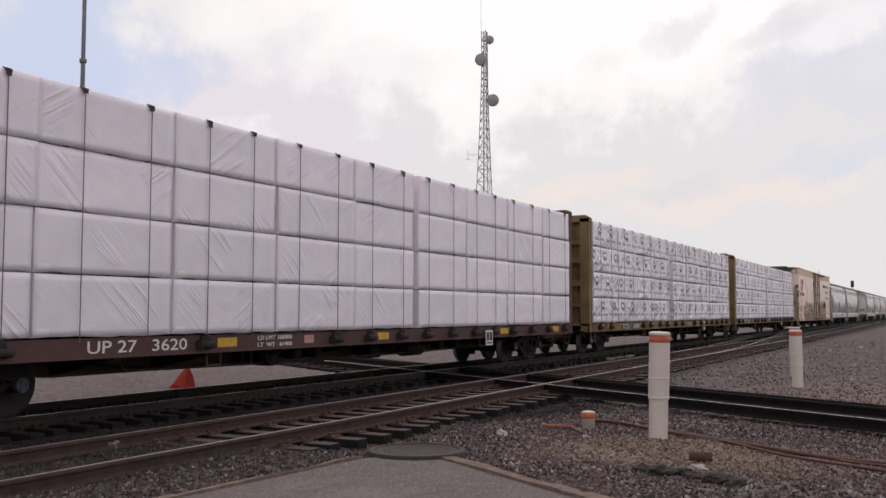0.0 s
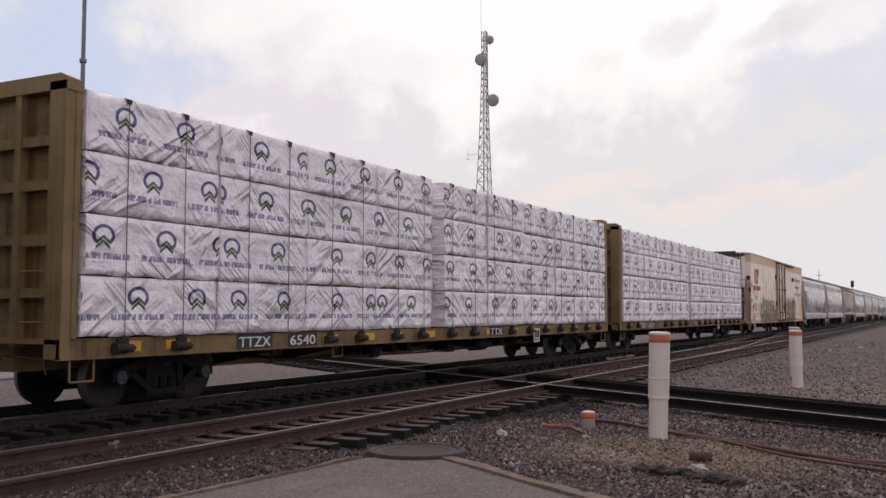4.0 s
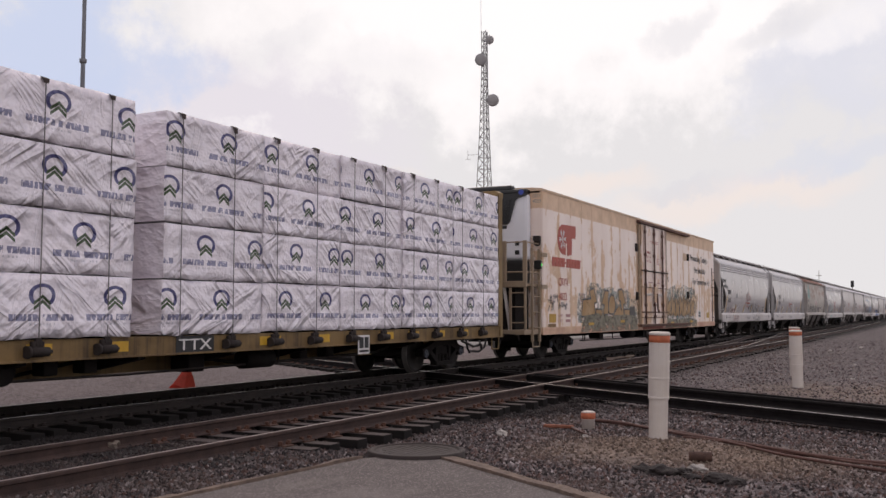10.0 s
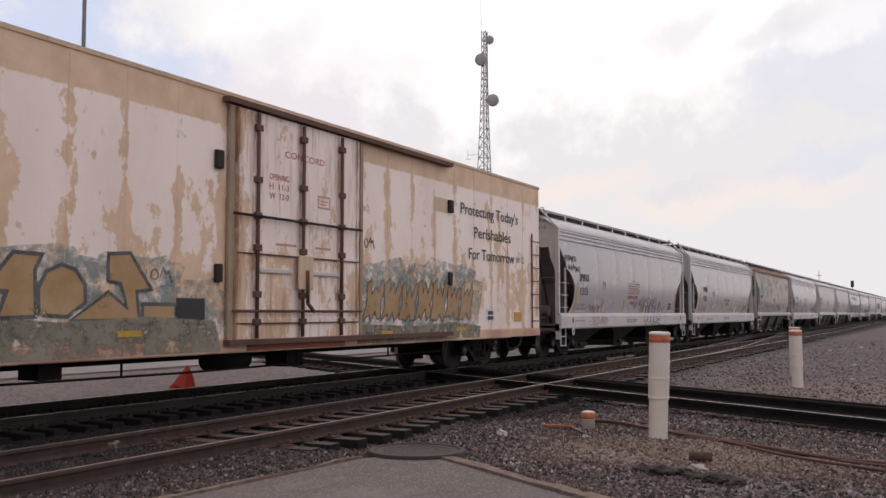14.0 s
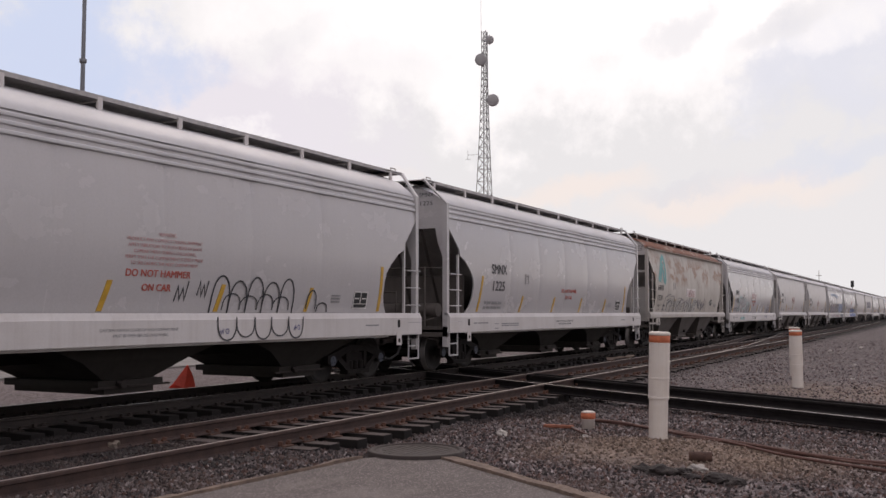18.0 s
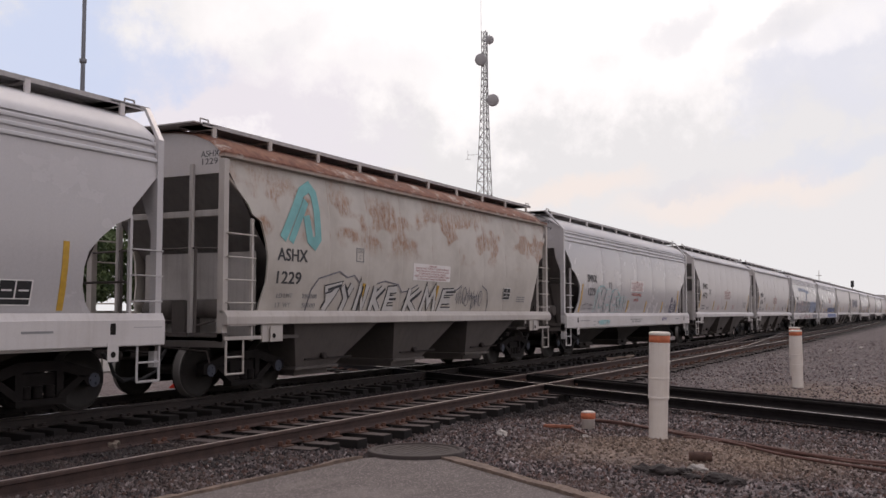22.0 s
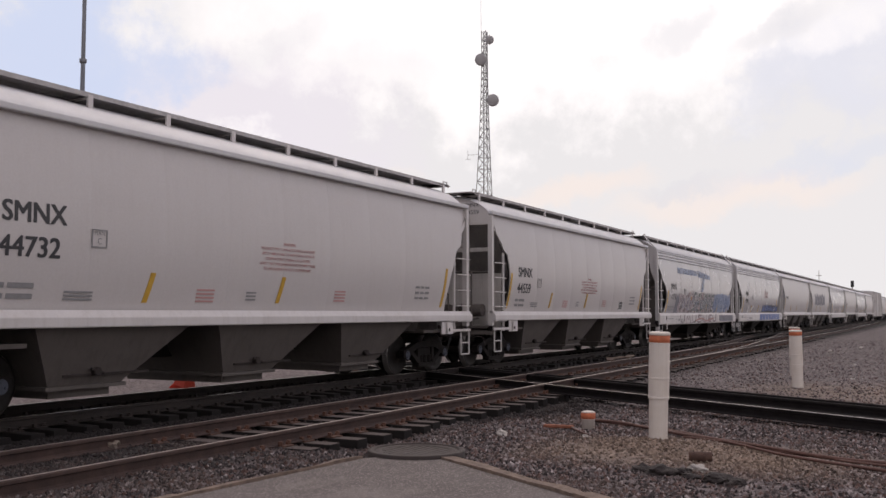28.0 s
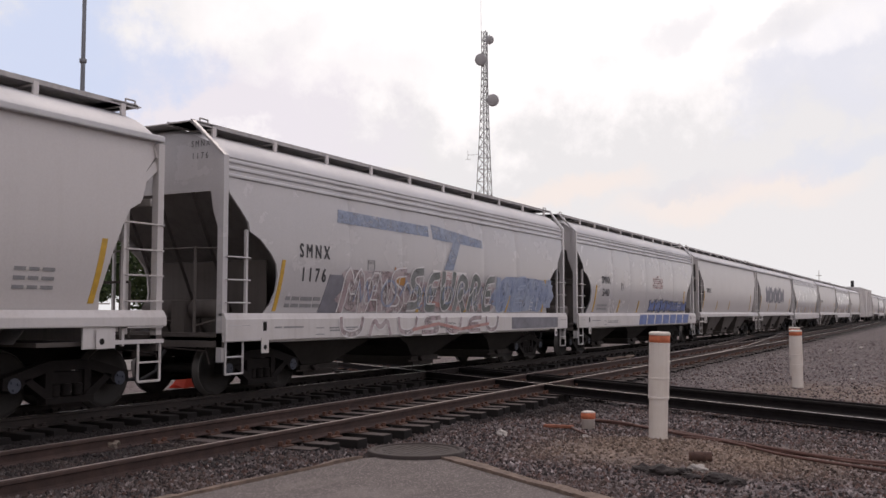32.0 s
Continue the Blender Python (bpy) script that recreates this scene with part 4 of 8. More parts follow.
def bent(bm):
    """Lays flat painted shapes on the curve of the side."""
    zs = [v.co.z for v in bm.verts]
    lo, hi = min(zs), max(zs)
    z = 1.45
    while z < 4.0:
        if lo < z < hi and hi - lo > 0.2:
            bmesh.ops.bisect_plane(bm, geom=bm.verts[:] + bm.edges[:] + bm.faces[:], plane_co=(0, 0, z), plane_no=(0, 0, 1))
        z += 0.18
    for v in bm.verts:
        v.co.y += bulge(v.co.z)
    return bm

ROOF = [(-1.485, 4.055), (-1.47, 4.12), (-1.40, 4.21), (-1.20, 4.37), (-0.85, 4.515), (-0.4, 4.595), (0.0, 4.615)]


def hopper_car(q, length, style, body, label, marks=(), turning=True, sill=None, roof=None):
    """A covered hopper. style 'ribbed': ribs under the eaves and a deep sill; 'smooth': plain sides over hopper bays."""
    car = thing("hopper_car", label, "freight car", "cars of the train")
    car["q"] = q
    L = length
    ribbed = style == "ribbed"
    sill, roof = sill or SILL_WHITE, roof or ROOF_GREY
    if ribbed:
        cut = [(0.10, 4.06), (0.12, 3.48), (0.63, 2.97), (0.66, 2.82), (0.95, 2.70), (1.25, 2.47), (1.42, 2.28), (1.48, 2.08), (1.47, 1.80), (1.38, 1.58), (1.22, 1.40)]
    else:
        cut = [(0.02, 4.10), (0.05, 3.73), (0.18, 3.67), (0.41, 3.48), (0.64, 3.27), (0.73, 3.12), (0.97, 3.01), (1.09, 2.67), (1.16, 2.40), (1.16, 1.96), (1.06, 1.61), (1.05, 1.37)]
    tail = cut if ribbed else [(0.02, 4.10), (0.08, 3.62), (0.37, 3.38), (0.42, 3.19), (0.48, 3.06), (0.70, 2.95), (0.85, 2.67), (1.01, 2.30), (1.10, 1.99), (1.17, 1.70), (1.12, 1.37)]
    base = cut[-1][1]
    n = 6 if ribbed else 8
    seams = [1.7 + (L - 3.4) * i / n for i in range(1, n)]

    def dip(x):
        """Each panel bellies a little between its welded seams."""
        return (0.024 if ribbed else 0.022 if body is RUSTY else 0.012) * math.exp(-min(abs(x - s) for s in seams) / 0.22)

    for y in (-1.60, 1.58):
        bm = bmesh.new()
        zs = sorted({round(base + (4.06 - base) * i / 24, 4) for i in range(25)} | {z for _, z in cut})
        sgn = -1 if y < 0 else 1
        rings = []
        for z in zs:
            x = float(np.interp(z, [b for _, b in cut[::-1]], [a for a, _ in cut[::-1]]))
            yo = sgn * (1.60 - bulge(z))
            xe = L - float(np.interp(z, [b for _, b in tail[::-1]], [a for a, _ in tail[::-1]]))
            stops = sorted([x, xe] + [s + d for s in seams for d in (-0.5, -0.2, -0.07, 0.0, 0.07, 0.2, 0.5)]) if turning and y < 0 else [x, xe]
            rings.append([(a, yo - sgn * dip(a), z) for a in stops] + [(xe, yo - sgn * 0.035, z), (x, yo - sgn * 0.035, z)])
        loft(bm, rings, True, True)
        for e in bm.edges:
            e.smooth = abs(e.verts[0].co.z - e.verts[1].co.z) < 1e-5
        side = part("side_sheet", bm, body, car)
        if y < 0:
            bm = bmesh.new()
            slab(bm, [(-0.012, base), (0.012, base), (0.012, 3.66 if ribbed else 4.0), (-0.012, 3.66 if ribbed else 4.0)], -1.602 + (0.024 if ribbed else 0.022 if body is RUSTY else 0.012), -1.57)
            me = mesh_of(bent(bm), "seam", body)
            for s in seams:
                part("seam", me, body, side).location = (s, 0, 0)
    if ribbed:
        for z in (3.99, 3.87, 3.74):
            bm = bmesh.new()
            soft_box(bm, 0.10, L - 0.10, -1.64 + bulge(z), -1.58 + bulge(z), z - 0.032, z + 0.032, 0.018)
            part("rib", bm, roof, car)
    else:
        bm = bmesh.new()
        soft_box(bm, 0.0, L, -1.58, -1.46, 4.03, 4.13, 0.02)
        part("eave_rail", bm, roof, car)
    bm = bmesh.new()
    rings = []
    for x in (0.06, 0.25, L - 0.25, L - 0.06):
        low = 0.0 if 0.1 < x < L - 0.1 else 0.06
        rings.append([(x, y, z - low) for y, z in ROOF] + [(x, -y, z - low) for y, z in ROOF[::-1][1:]])
    loft(bm, rings, False, True)
    part("roof", bm, roof, car)
    # ends: upright sheet above, slope sheet below
    for end in (0, 1):
        def X(x):
            return x if end == 0 else L - x
        top = 3.48 if ribbed else 3.78
        bm = bmesh.new()
        pts = [(-1.555, top)] + [(y * 0.985, z - 0.05) for y, z in ROOF] + [(-y * 0.985, z - 0.05) for y, z in ROOF[::-1][1:]] + [(1.555, top)]
        a = [bm.verts.new((X(0.12), y, z)) for y, z in pts]
        b = [bm.verts.new((X(0.15), y, z)) for y, z in pts]
        bm.faces.new(a)
        bm.faces.new(b[::-1])
        for i in range(len(a)):
            j = (i + 1) % len(a)
            bm.faces.new((a[i], a[j], b[j], b[i]))
        part("end_sheet", bm, GREY_BODY_B if body is RUSTY else body, car)
        bm = bmesh.new()
        foot = 3.3 if ribbed else 2.5
        loft(bm, [[(X(0.13), -1.555, top + 0.02), (X(0.13), 1.555, top + 0.02)], [(X(foot), -1.43, 1.02), (X(foot), 1.43, 1.02)]], False, False)
        bmesh.ops.solidify(bm, geom=bm.faces[:], thickness=0.02)
        part("slope_sheet", bm, SLOPE_GREY, car)
        for y in (-0.8, 0.0, 0.8) if ribbed else ():
            bm = bmesh.new()
            loft(bm, [[(X(0.11), y - 0.04, top), (X(0.11), y + 0.04, top)], [(X(1.35), y - 0.04, 1.05), (X(1.35), y + 0.04, 1.05)]], False, False)
            bmesh.ops.solidify(bm, geom=bm.faces[:], thickness=0.05)
            part("end_brace", bm, UNDER_GREY, car)
        if ribbed:
            for s in (-1, 1):
                bm = bmesh.new()
                a = [bm.verts.new((X(0.10), s * yy, z)) for yy, z in ((1.50, 3.50), (1.20, 3.50), (1.26, 3.15), (1.46, 2.60), (1.50, 2.60))]
                b = [bm.verts.new((X(0.115), v.co.y, v.co.z)) for v in a]
                bm.faces.new(a)
                bm.faces.new(b[::-1])
                for i in range(5):
                    bm.faces.new((a[i], a[(i + 1) % 5], b[(i + 1) % 5], b[i]))
                part("gusset", bm, body, car)
            bm = bmesh.new()
            box(bm, min(X(1.55), X(1.58)), max(X(1.55), X(1.58)), -1.25, 1.25, 1.03, 2.45)
            part("shear_plate", bm, UNDER_GREY, car)
        else:
            bm = bmesh.new()
            soft_box(bm, min(X(0.08), X(0.16)), max(X(0.08), X(0.16)), -1.45, 1.45, 3.05, 3.16, 0.01)
            part("end_rail", bm, SLOPE_PALE, car)
            for y in (-0.84, 0.84):
                bm = bmesh.new()
                soft_box(bm, min(X(0.0), X(0.07)), max(X(0.0), X(0.07)), y - 0.035, y + 0.035, 1.03, 3.95, 0.01)
                part("end_post", bm, SLOPE_PALE, car)
            bm = bmesh.new()
            box(bm, min(X(1.16), X(1.19)), max(X(1.16), X(1.19)), -1.30, 1.30, 1.03, 2.52)
            part("shear_plate", bm, SLOPE_PALE, car)
        # platform, corner posts, ladders, steps
        bm = bmesh.new()
        box(bm, min(X(0.0), X(2.2)), max(X(0.0), X(2.2)), -1.5, 1.5, 0.97, 1.03)
        box(bm, min(X(0.0), X(0.12)), max(X(0.0), X(0.12)), -1.58, 1.58, 0.86, 1.10)
        part("end_platform", bm, UNDER_GREY, car)
        for s in (-1, 1):
            bm = bmesh.new()
            y = 1.57 * s
            box(bm, min(X(0.0), X(0.12)), max(X(0.0), X(0.12)), min(y, y - 0.12 * s), max(y, y - 0.12 * s), 0.62 if ribbed else 0.95, 4.06 if ribbed else 4.0)
            if ribbed:
                loft(bm, [[(X(0.0), y, 4.06), (X(0.10), y, 4.06), (X(0.10), y - 0.06 * s, 4.06), (X(0.0), y - 0.06 * s, 4.06)],
                          [(X(-0.22), 1.05 * s, 4.65), (X(-0.12), 1.05 * s, 4.65), (X(-0.12), 1.0 * s, 4.65), (X(-0.22), 1.0 * s, 4.65)]], True, False)
            part("corner_post", bm, sill if body is RUSTY else body, car)
            bm = bmesh.new()
            yy = y + 0.03 * s
            lx = 0.60 if ribbed else 0.74
            box(bm, min(X(lx), X(lx + 0.05)), max(X(lx), X(lx + 0.05)), min(y, y - 0.05 * s), max(y, y - 0.05 * s), 0.95, 2.85 if ribbed else 3.05)
            ys = -1.60 if s < 0 else 1.68
            rungs(bm, X(0.06), X(lx + 0.02), ys, [1.22, 1.60, 1.98, 2.36] + ([] if ribbed else [2.75]))
            pipe(bm, [(X(0.06), ys, 0.97), (X(0.06), ys, 0.42), (X(0.50), ys, 0.42), (X(0.50), ys, 0.97)], 0.02, 5)
            pipe(bm, [(X(0.06), ys, 0.70), (X(0.50), ys, 0.70)], 0.016, 5)
            part("ladder", bm, sill if body is RUSTY else body, car)
        # brake gear on one end, rails on the other
        bm = bmesh.new()
        if end == 0:
            tube(bm, (0.75, -0.95, 1.50), (0.75, -0.30, 1.50), 0.17, 14)
            tube(bm, (0.95, 0.15, 1.45), (0.95, 0.95, 1.45), 0.22, 14)
            box(bm, 0.55, 0.95, -0.25, 0.05, 1.05, 1.65)
            pipe(bm, [(0.03, -1.5, 2.50), (0.03, -0.9, 2.52), (0.03, 0.6, 2.52), (0.03, 1.5, 2.50)], 0.018, 5)
            pipe(bm, [(0.03, -0.95, 1.03), (0.03, -0.95, 2.55)], 0.028, 5)
            pipe(bm, [(0.03, 0.75, 1.03), (0.03, 0.75, 2.55)], 0.028, 5)
            pipe(bm, [(0.6, -0.9, 1.3), (0.4, -0.6, 1.2), (0.9, -0.2, 1.25), (0.5, 0.3, 1.3)], 0.022, 5)
        else:
            pipe(bm, [(X(0.2), -1.1, 1.05), (X(0.2), -1.1, 1.9), (X(0.2), 1.1, 1.9), (X(0.2), 1.1, 1.05)], 0.02, 5)
            box(bm, X(0.7), X(0.45), -0.5, 0.3, 1.05, 1.55)
        part("brake_gear", bm, UNDER_GREY, car)
        coupler(car, X(0.0), -1 if end == 0 else 1)
        truck(car, X(1.72 if ribbed else 1.25), turning)
    # sills
    for s in (-1, 1):
        bm = bmesh.new()
        y = 1.60 * s
        if ribbed:
            prof = [(1.50, 1.425), (1.605, 1.425), (1.645, 1.335), (1.655, 1.32), (1.655, 0.965), (1.645, 0.95), (1.57, 0.95), (1.57, 1.38), (1.50, 1.38)]
            loft(bm, [[(x, a * s, b) for a, b in prof] for x in (0.0, L)], True, False)
            box(bm, 1.3, L - 1.3, *sorted((1.56 * s, 1.40 * s)), 0.915, 0.949)
        else:
            prof = [(1.50, 1.47), (1.60, 1.47), (1.665, 1.375), (1.67, 1.36), (1.67, 1.245), (1.66, 1.23), (1.56, 1.23), (1.56, 1.43), (1.50, 1.43)]
            loft(bm, [[(x, a * s, b) for a, b in prof] for x in (0.0, L)], True, False)
            for x in (0.97, L - 1.55):
                box(bm, x, x + 0.58, min(y, y + 0.03 * s), max(y, y + 0.03 * s), 0.93, 1.229)
            box(bm, 0.0, 0.97, min(y, y + 0.02 * s), max(y, y + 0.02 * s), 0.98, 1.04)
            box(bm, L - 0.97, L, min(y, y + 0.02 * s), max(y, y + 0.02 * s), 0.98, 1.04)
        part("side_sill", bm, sill, car)
        if s < 0:
            for x in ((1.02, L - 1.02) if ribbed else (1.25, L - 1.25)):
                bm = bmesh.new()
                z0 = 0.74 if ribbed else 0.93
                slab(bm, [(x - 0.10, z0), (x + 0.10, z0), (x + 0.10, z0 + 0.26), (x - 0.10, z0 + 0.26)], -1.668, -1.656)
                pad = part("jacking_pad", bm, sill, car)
                bm = bmesh.new()
                tube(bm, (x, -1.672, z0 + 0.10), (x, -1.668, z0 + 0.10), 0.045, 12)
                if ribbed:
                    slab(bm, [(x - 0.045, 1.12), (x + 0.045, 1.12), (x + 0.05, 1.2), (x + 0.045, 1.28), (x - 0.045, 1.28), (x - 0.05, 1.2)], -1.660, -1.6551)
                part("hole", bm, OILY, pad)
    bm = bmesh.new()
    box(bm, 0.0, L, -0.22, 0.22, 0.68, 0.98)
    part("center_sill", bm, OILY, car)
    # hopper bays
    bays, w = 3, (4.35 if ribbed else 3.6)
    lo = L / 2 - 1.5 * w - (0.08 if ribbed else 0.2)
    for i in range(bays):
        c = lo + w * (i + 0.5)
        bm = bmesh.new()

        def ring(half, deep, z, off=0.0):
            return [(c + off - half, -deep, z), (c + off + half, -deep, z), (c + off + half, deep, z), (c + off - half, deep, z)]

        if ribbed:
            loft(bm, [ring(2.02, 1.30, 1.02), ring(1.10, 1.16, 0.72), ring(0.50, 0.95, 0.42)], True, False)
            loft(bm, [ring(0.66, 1.02, 0.415), ring(0.66, 1.02, 0.31), ring(0.50, 0.98, 0.305), ring(0.50, 0.98, 0.21)], True, False)
        else:
            loft(bm, [ring(1.52, 1.56, 1.30), ring(0.66, 1.22, 0.42, -0.34)], True, False)
            loft(bm, [ring(0.72, 1.26, 0.415, -0.34), ring(0.72, 1.26, 0.36, -0.34), ring(0.55, 1.10, 0.355, -0.34), ring(0.55, 1.10, 0.24, -0.34)], True, False)
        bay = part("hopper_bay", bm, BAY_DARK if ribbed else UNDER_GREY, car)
        bm = bmesh.new()
        z = 0.36 if ribbed else 0.60
        y = -1.02 if ribbed else -1.28
        tube(bm, (c - 0.25, y, z), (c - 0.25, y - 0.10, z), 0.06, 10)
        tube(bm, (c - 0.25 - 0.12, y - 0.08, z + 0.04), (c - 0.25 + 0.12, y - 0.08, z - 0.03), 0.02, 6)
        box(bm, c - 0.8, c + 0.8, y - 0.02, y + 0.02, z - 0.06, z - 0.03)
        part("gate", bm, IRON, bay)
    # roof walk
    for s in (-1, 1):
        bm = bmesh.new()
        y0, y1 = sorted((1.04 * s, 0.50 * s))
        prof = [(y0, 4.595), (y0, 4.665), (y0 + 0.015, 4.665), (y0 + 0.015, 4.645), (y1 - 0.015, 4.645), (y1 - 0.015, 4.665), (y1, 4.665), (y1, 4.595), (y1 - 0.015, 4.595), (y1 - 0.015, 4.625), (y0 + 0.015, 4.625), (y0 + 0.015, 4.595)]
        loft(bm, [[(x, a, b) for a, b in prof] for x in ((-0.22, L + 0.22) if ribbed else (0.05, L - 0.05))], True, False)
        walk_board = part("running_board", bm, WALK_GREY, car)
        n = int(L / 1.62)
        ya, yb = sorted((1.05 * s, 1.01 * s))
        bm = bmesh.new()
        box(bm, -0.045, 0.045, ya, yb, 4.36, 4.630)
        box(bm, -0.02, 0.02, min(0.48 * s, 1.03 * s), max(0.48 * s, 1.03 * s), 4.570, 4.595)
        me = mesh_of(bm, "support", sill)
        for i in range(n + 1):
            part("support", me, sill, walk_board).location = (0.35 + (L - 0.7) * i / n, 0, 0)
    for x, g in ((-0.02, 0.05), (L - 0.42, L - 0.25)):
        bm = bmesh.new()
        box(bm, x - 0.16, x + 0.44, -1.04, 1.04, 4.625, 4.645)
        board = part("end_walk", bm, WALK_GREY, car)
        bm = bmesh.new()
        pipe(bm, [(g, -0.98, 4.650), (g, -0.98, 4.730), (g + 0.2, -0.98, 4.730), (g + 0.2, -0.98, 4.650)], 0.014, 5)
        part("grab_iron", bm, WALK_GREY, board)
    bm = bmesh.new()
    turned(bm, [(0.26, 4.56), (0.26, 4.66), (0.20, 4.70), (0.02, 4.71)], (0, 0, 0), 14)
    me = mesh_of(bm, "hatch", roof)
    for i in range(9):
        part("hatch", me, roof, car).location = (1.2 + (L - 2.4) * i / 8, 0, 0)
    # writing and stripes
    for kind, *a in marks:
        if kind == "text":
            text, size, x, z, width, m = a
            me = lettering(text, size, m, x, -1.6065, z, width, 0.022 * size if size > 0.12 else 0.008 * size)
            for v in me.vertices:
                v.co.y += bulge(v.co.z)
            part("lettering", me, m, car)
        elif kind == "sill_text":
            text, size, x, z, width, m = a
            part("lettering", lettering(text, size, m, x, -1.6575, z, width), m, car)
        elif kind == "end_text":
            text, size, y, z, width = a
            me = lettering(text, size, LETTER_BLACK, 0, 0, 0, width)
            for v in me.vertices:
                v.co = Vector((0.117 + v.co.y, y - v.co.x, z + v.co.z))
            part("lettering", me, LETTER_BLACK, car)
        elif kind == "stripe":
            x, z0, z1, lean = a
            bm = bmesh.new()
            slab(bm, [(x, z0), (x + 0.10, z0), (x + 0.10 + lean, z1), (x + lean, z1)], -1.6085, -1.6)
            part("reflector_stripe", bent(bm), YELLOW_STRIPE, car)
        elif kind == "bars":
            x, z, widths, high, rows, step, m = a
            bm = bmesh.new()
            bars(bm, x, z, widths, high, -1.605, 0.05, rows, step)
            part("small_print", bent(bm), m, car)
        elif kind == "sill_bars":
            x, z, widths, high, rows, step, m = a
            bm = bmesh.new()
            bars(bm, x, z, widths, high, -1.6555, 0.05, rows, step)
            part("small_print", bm, m, car)
        elif kind == "plate":
            x, z, w, h = a
            bm = bmesh.new()
            for b in ((x, x + w, z, z + 0.018), (x, x + w, z + h - 0.018, z + h), (x, x + 0.018, z + 0.0181, z + h - 0.0181), (x + w - 0.018, x + w, z + 0.0181, z + h - 0.0181)):
                box(bm, b[0], b[1], -1.608, -1.602, b[2], b[3])
            st = part("stencil_box", bent(bm), LETTER_GREY, car)
            for t, size, dx, dz, wide in (("PLATE", 0.075, 0.05, 0.18, w - 0.10), ("C", 0.13, w * 0.38, 0.05, 0.07)):
                me = lettering(t, size, LETTER_GREY, x + dx, -1.606, z + dz, wide)
                for v in me.vertices:
                    v.co.y += bulge(v.co.z)
                part("lettering", me, LETTER_GREY, st)
        elif kind == "sticker":
            x, z, w, h = a
            bm = bmesh.new()
            slab(bm, [(x, z), (x + w, z), (x + w, z + h), (x, z + h)], -1.6065, -1.6)
            st = part("sticker", bent(bm), STICKER, car)
            for i, line in enumerate(("WARNING",) + NOTICE):
                wide = w * (0.2, 0.90, 0.88, 0.74, 0.94, 0.80)[i]
                me = lettering(line, h * 0.155, LETTER_FADED, x + (w - wide) / 2, -1.609, z + h * (0.83 - 0.155 * i), wide)
                for v in me.vertices:
                    v.co.y += bulge(v.co.z)
                part("print", me, LETTER_FADED, st)
        elif kind == "black_panel":
            x, z, w, h = a
            bm = bmesh.new()
            slab(bm, [(x, z), (x + w, z), (x + w, z + h), (x, z + h)], -1.6065, -1.6)
            st = part("inspection_panel", bent(bm), BLACK_PAINT, car)
            bm = bmesh.new()
            for bx0, bx1, bz0, bz1 in ((0, 1, 0, 0.05), (0, 1, 0.95, 1), (0, 0.04, 0.051, 0.949), (0.96, 1, 0.051, 0.949), (0.48, 0.52, 0.3, 0.949), (0.1, 0.4, 0.55, 0.62), (0.6, 0.9, 0.55, 0.62), (0.041, 0.959, 0.25, 0.29)):
                box(bm, x + w * bx0, x + w * bx1, -1.611, -1.607, z + h * bz0, z + h * bz1)
            part("print", bent(bm), LETTER_WHITE, st)
        elif kind == "scrawl":
            m, wide, lines, *deep = a
            for i, pts in enumerate(lines):
                bm = bmesh.new()
                ribbon(bm, pts, wide, -1.608 - 0.004 * (deep[0] if deep else 0) - 0.00015 * i)
                part("graffiti", bent(bm), m, car)
        elif kind == "sill_scrawl":
            m, wide, lines, *deep = a
            for i, pts in enumerate(lines):
                bm = bmesh.new()
                ribbon(bm, pts, wide, -1.663 - 0.004 * (deep[0] if deep else 0) - 0.00015 * i)
                part("graffiti", bm, m, car)
        elif kind == "fill":
            m, depth, shapes = a
            for pts in shapes:
                bm = bmesh.new()
                slab(bm, pts, -1.606 - depth - (0.0225 if depth > 0.02 else 0), -1.6)
                part("graffiti", bm if depth > 0.02 else bent(bm), m, car)
    return car


def glyphs(rng, x0, x1, z0, z1, n):
    """Loops, hooks and zigzags side by side, for sprayed marks that cannot be read."""
    lines = []
    w = (x1 - x0) / n
    for i in range(n):
        a, b = x0 + i * w, x0 + (i + 1) * w
        zt, zb = z1 - rng.uniform(0, 0.25) * (z1 - z0), z0 + rng.uniform(0, 0.25) * (z1 - z0)
        h, xm = zt - zb, (a + b) / 2
        kind = i % 3
        if kind == 0:
            lines.append([(a + w * 0.16 * j, zb + h * (0.15 + 0.7 * (j % 2)) + rng.uniform(-0.15, 0.15) * h) for j in range(6)])
        elif kind == 1:
            turn = rng.uniform(0, 360)
            lines.append([(xm + w * (0.28 + 0.05 * j / 6) * math.cos(radians(turn + 36 * j)), (zt + zb) / 2 + h * 0.42 * math.sin(radians(turn + 36 * j))) for j in range(11)])
        else:
            lines.append([(a, zb + h * rng.uniform(0.2, 0.5)), (a + w * 0.25, zt), (xm, zb + h * 0.55), (b - w * 0.2, zt - h * 0.2), (b, zb), (b + w * 0.2, zb + h * 0.15)])
    return lines


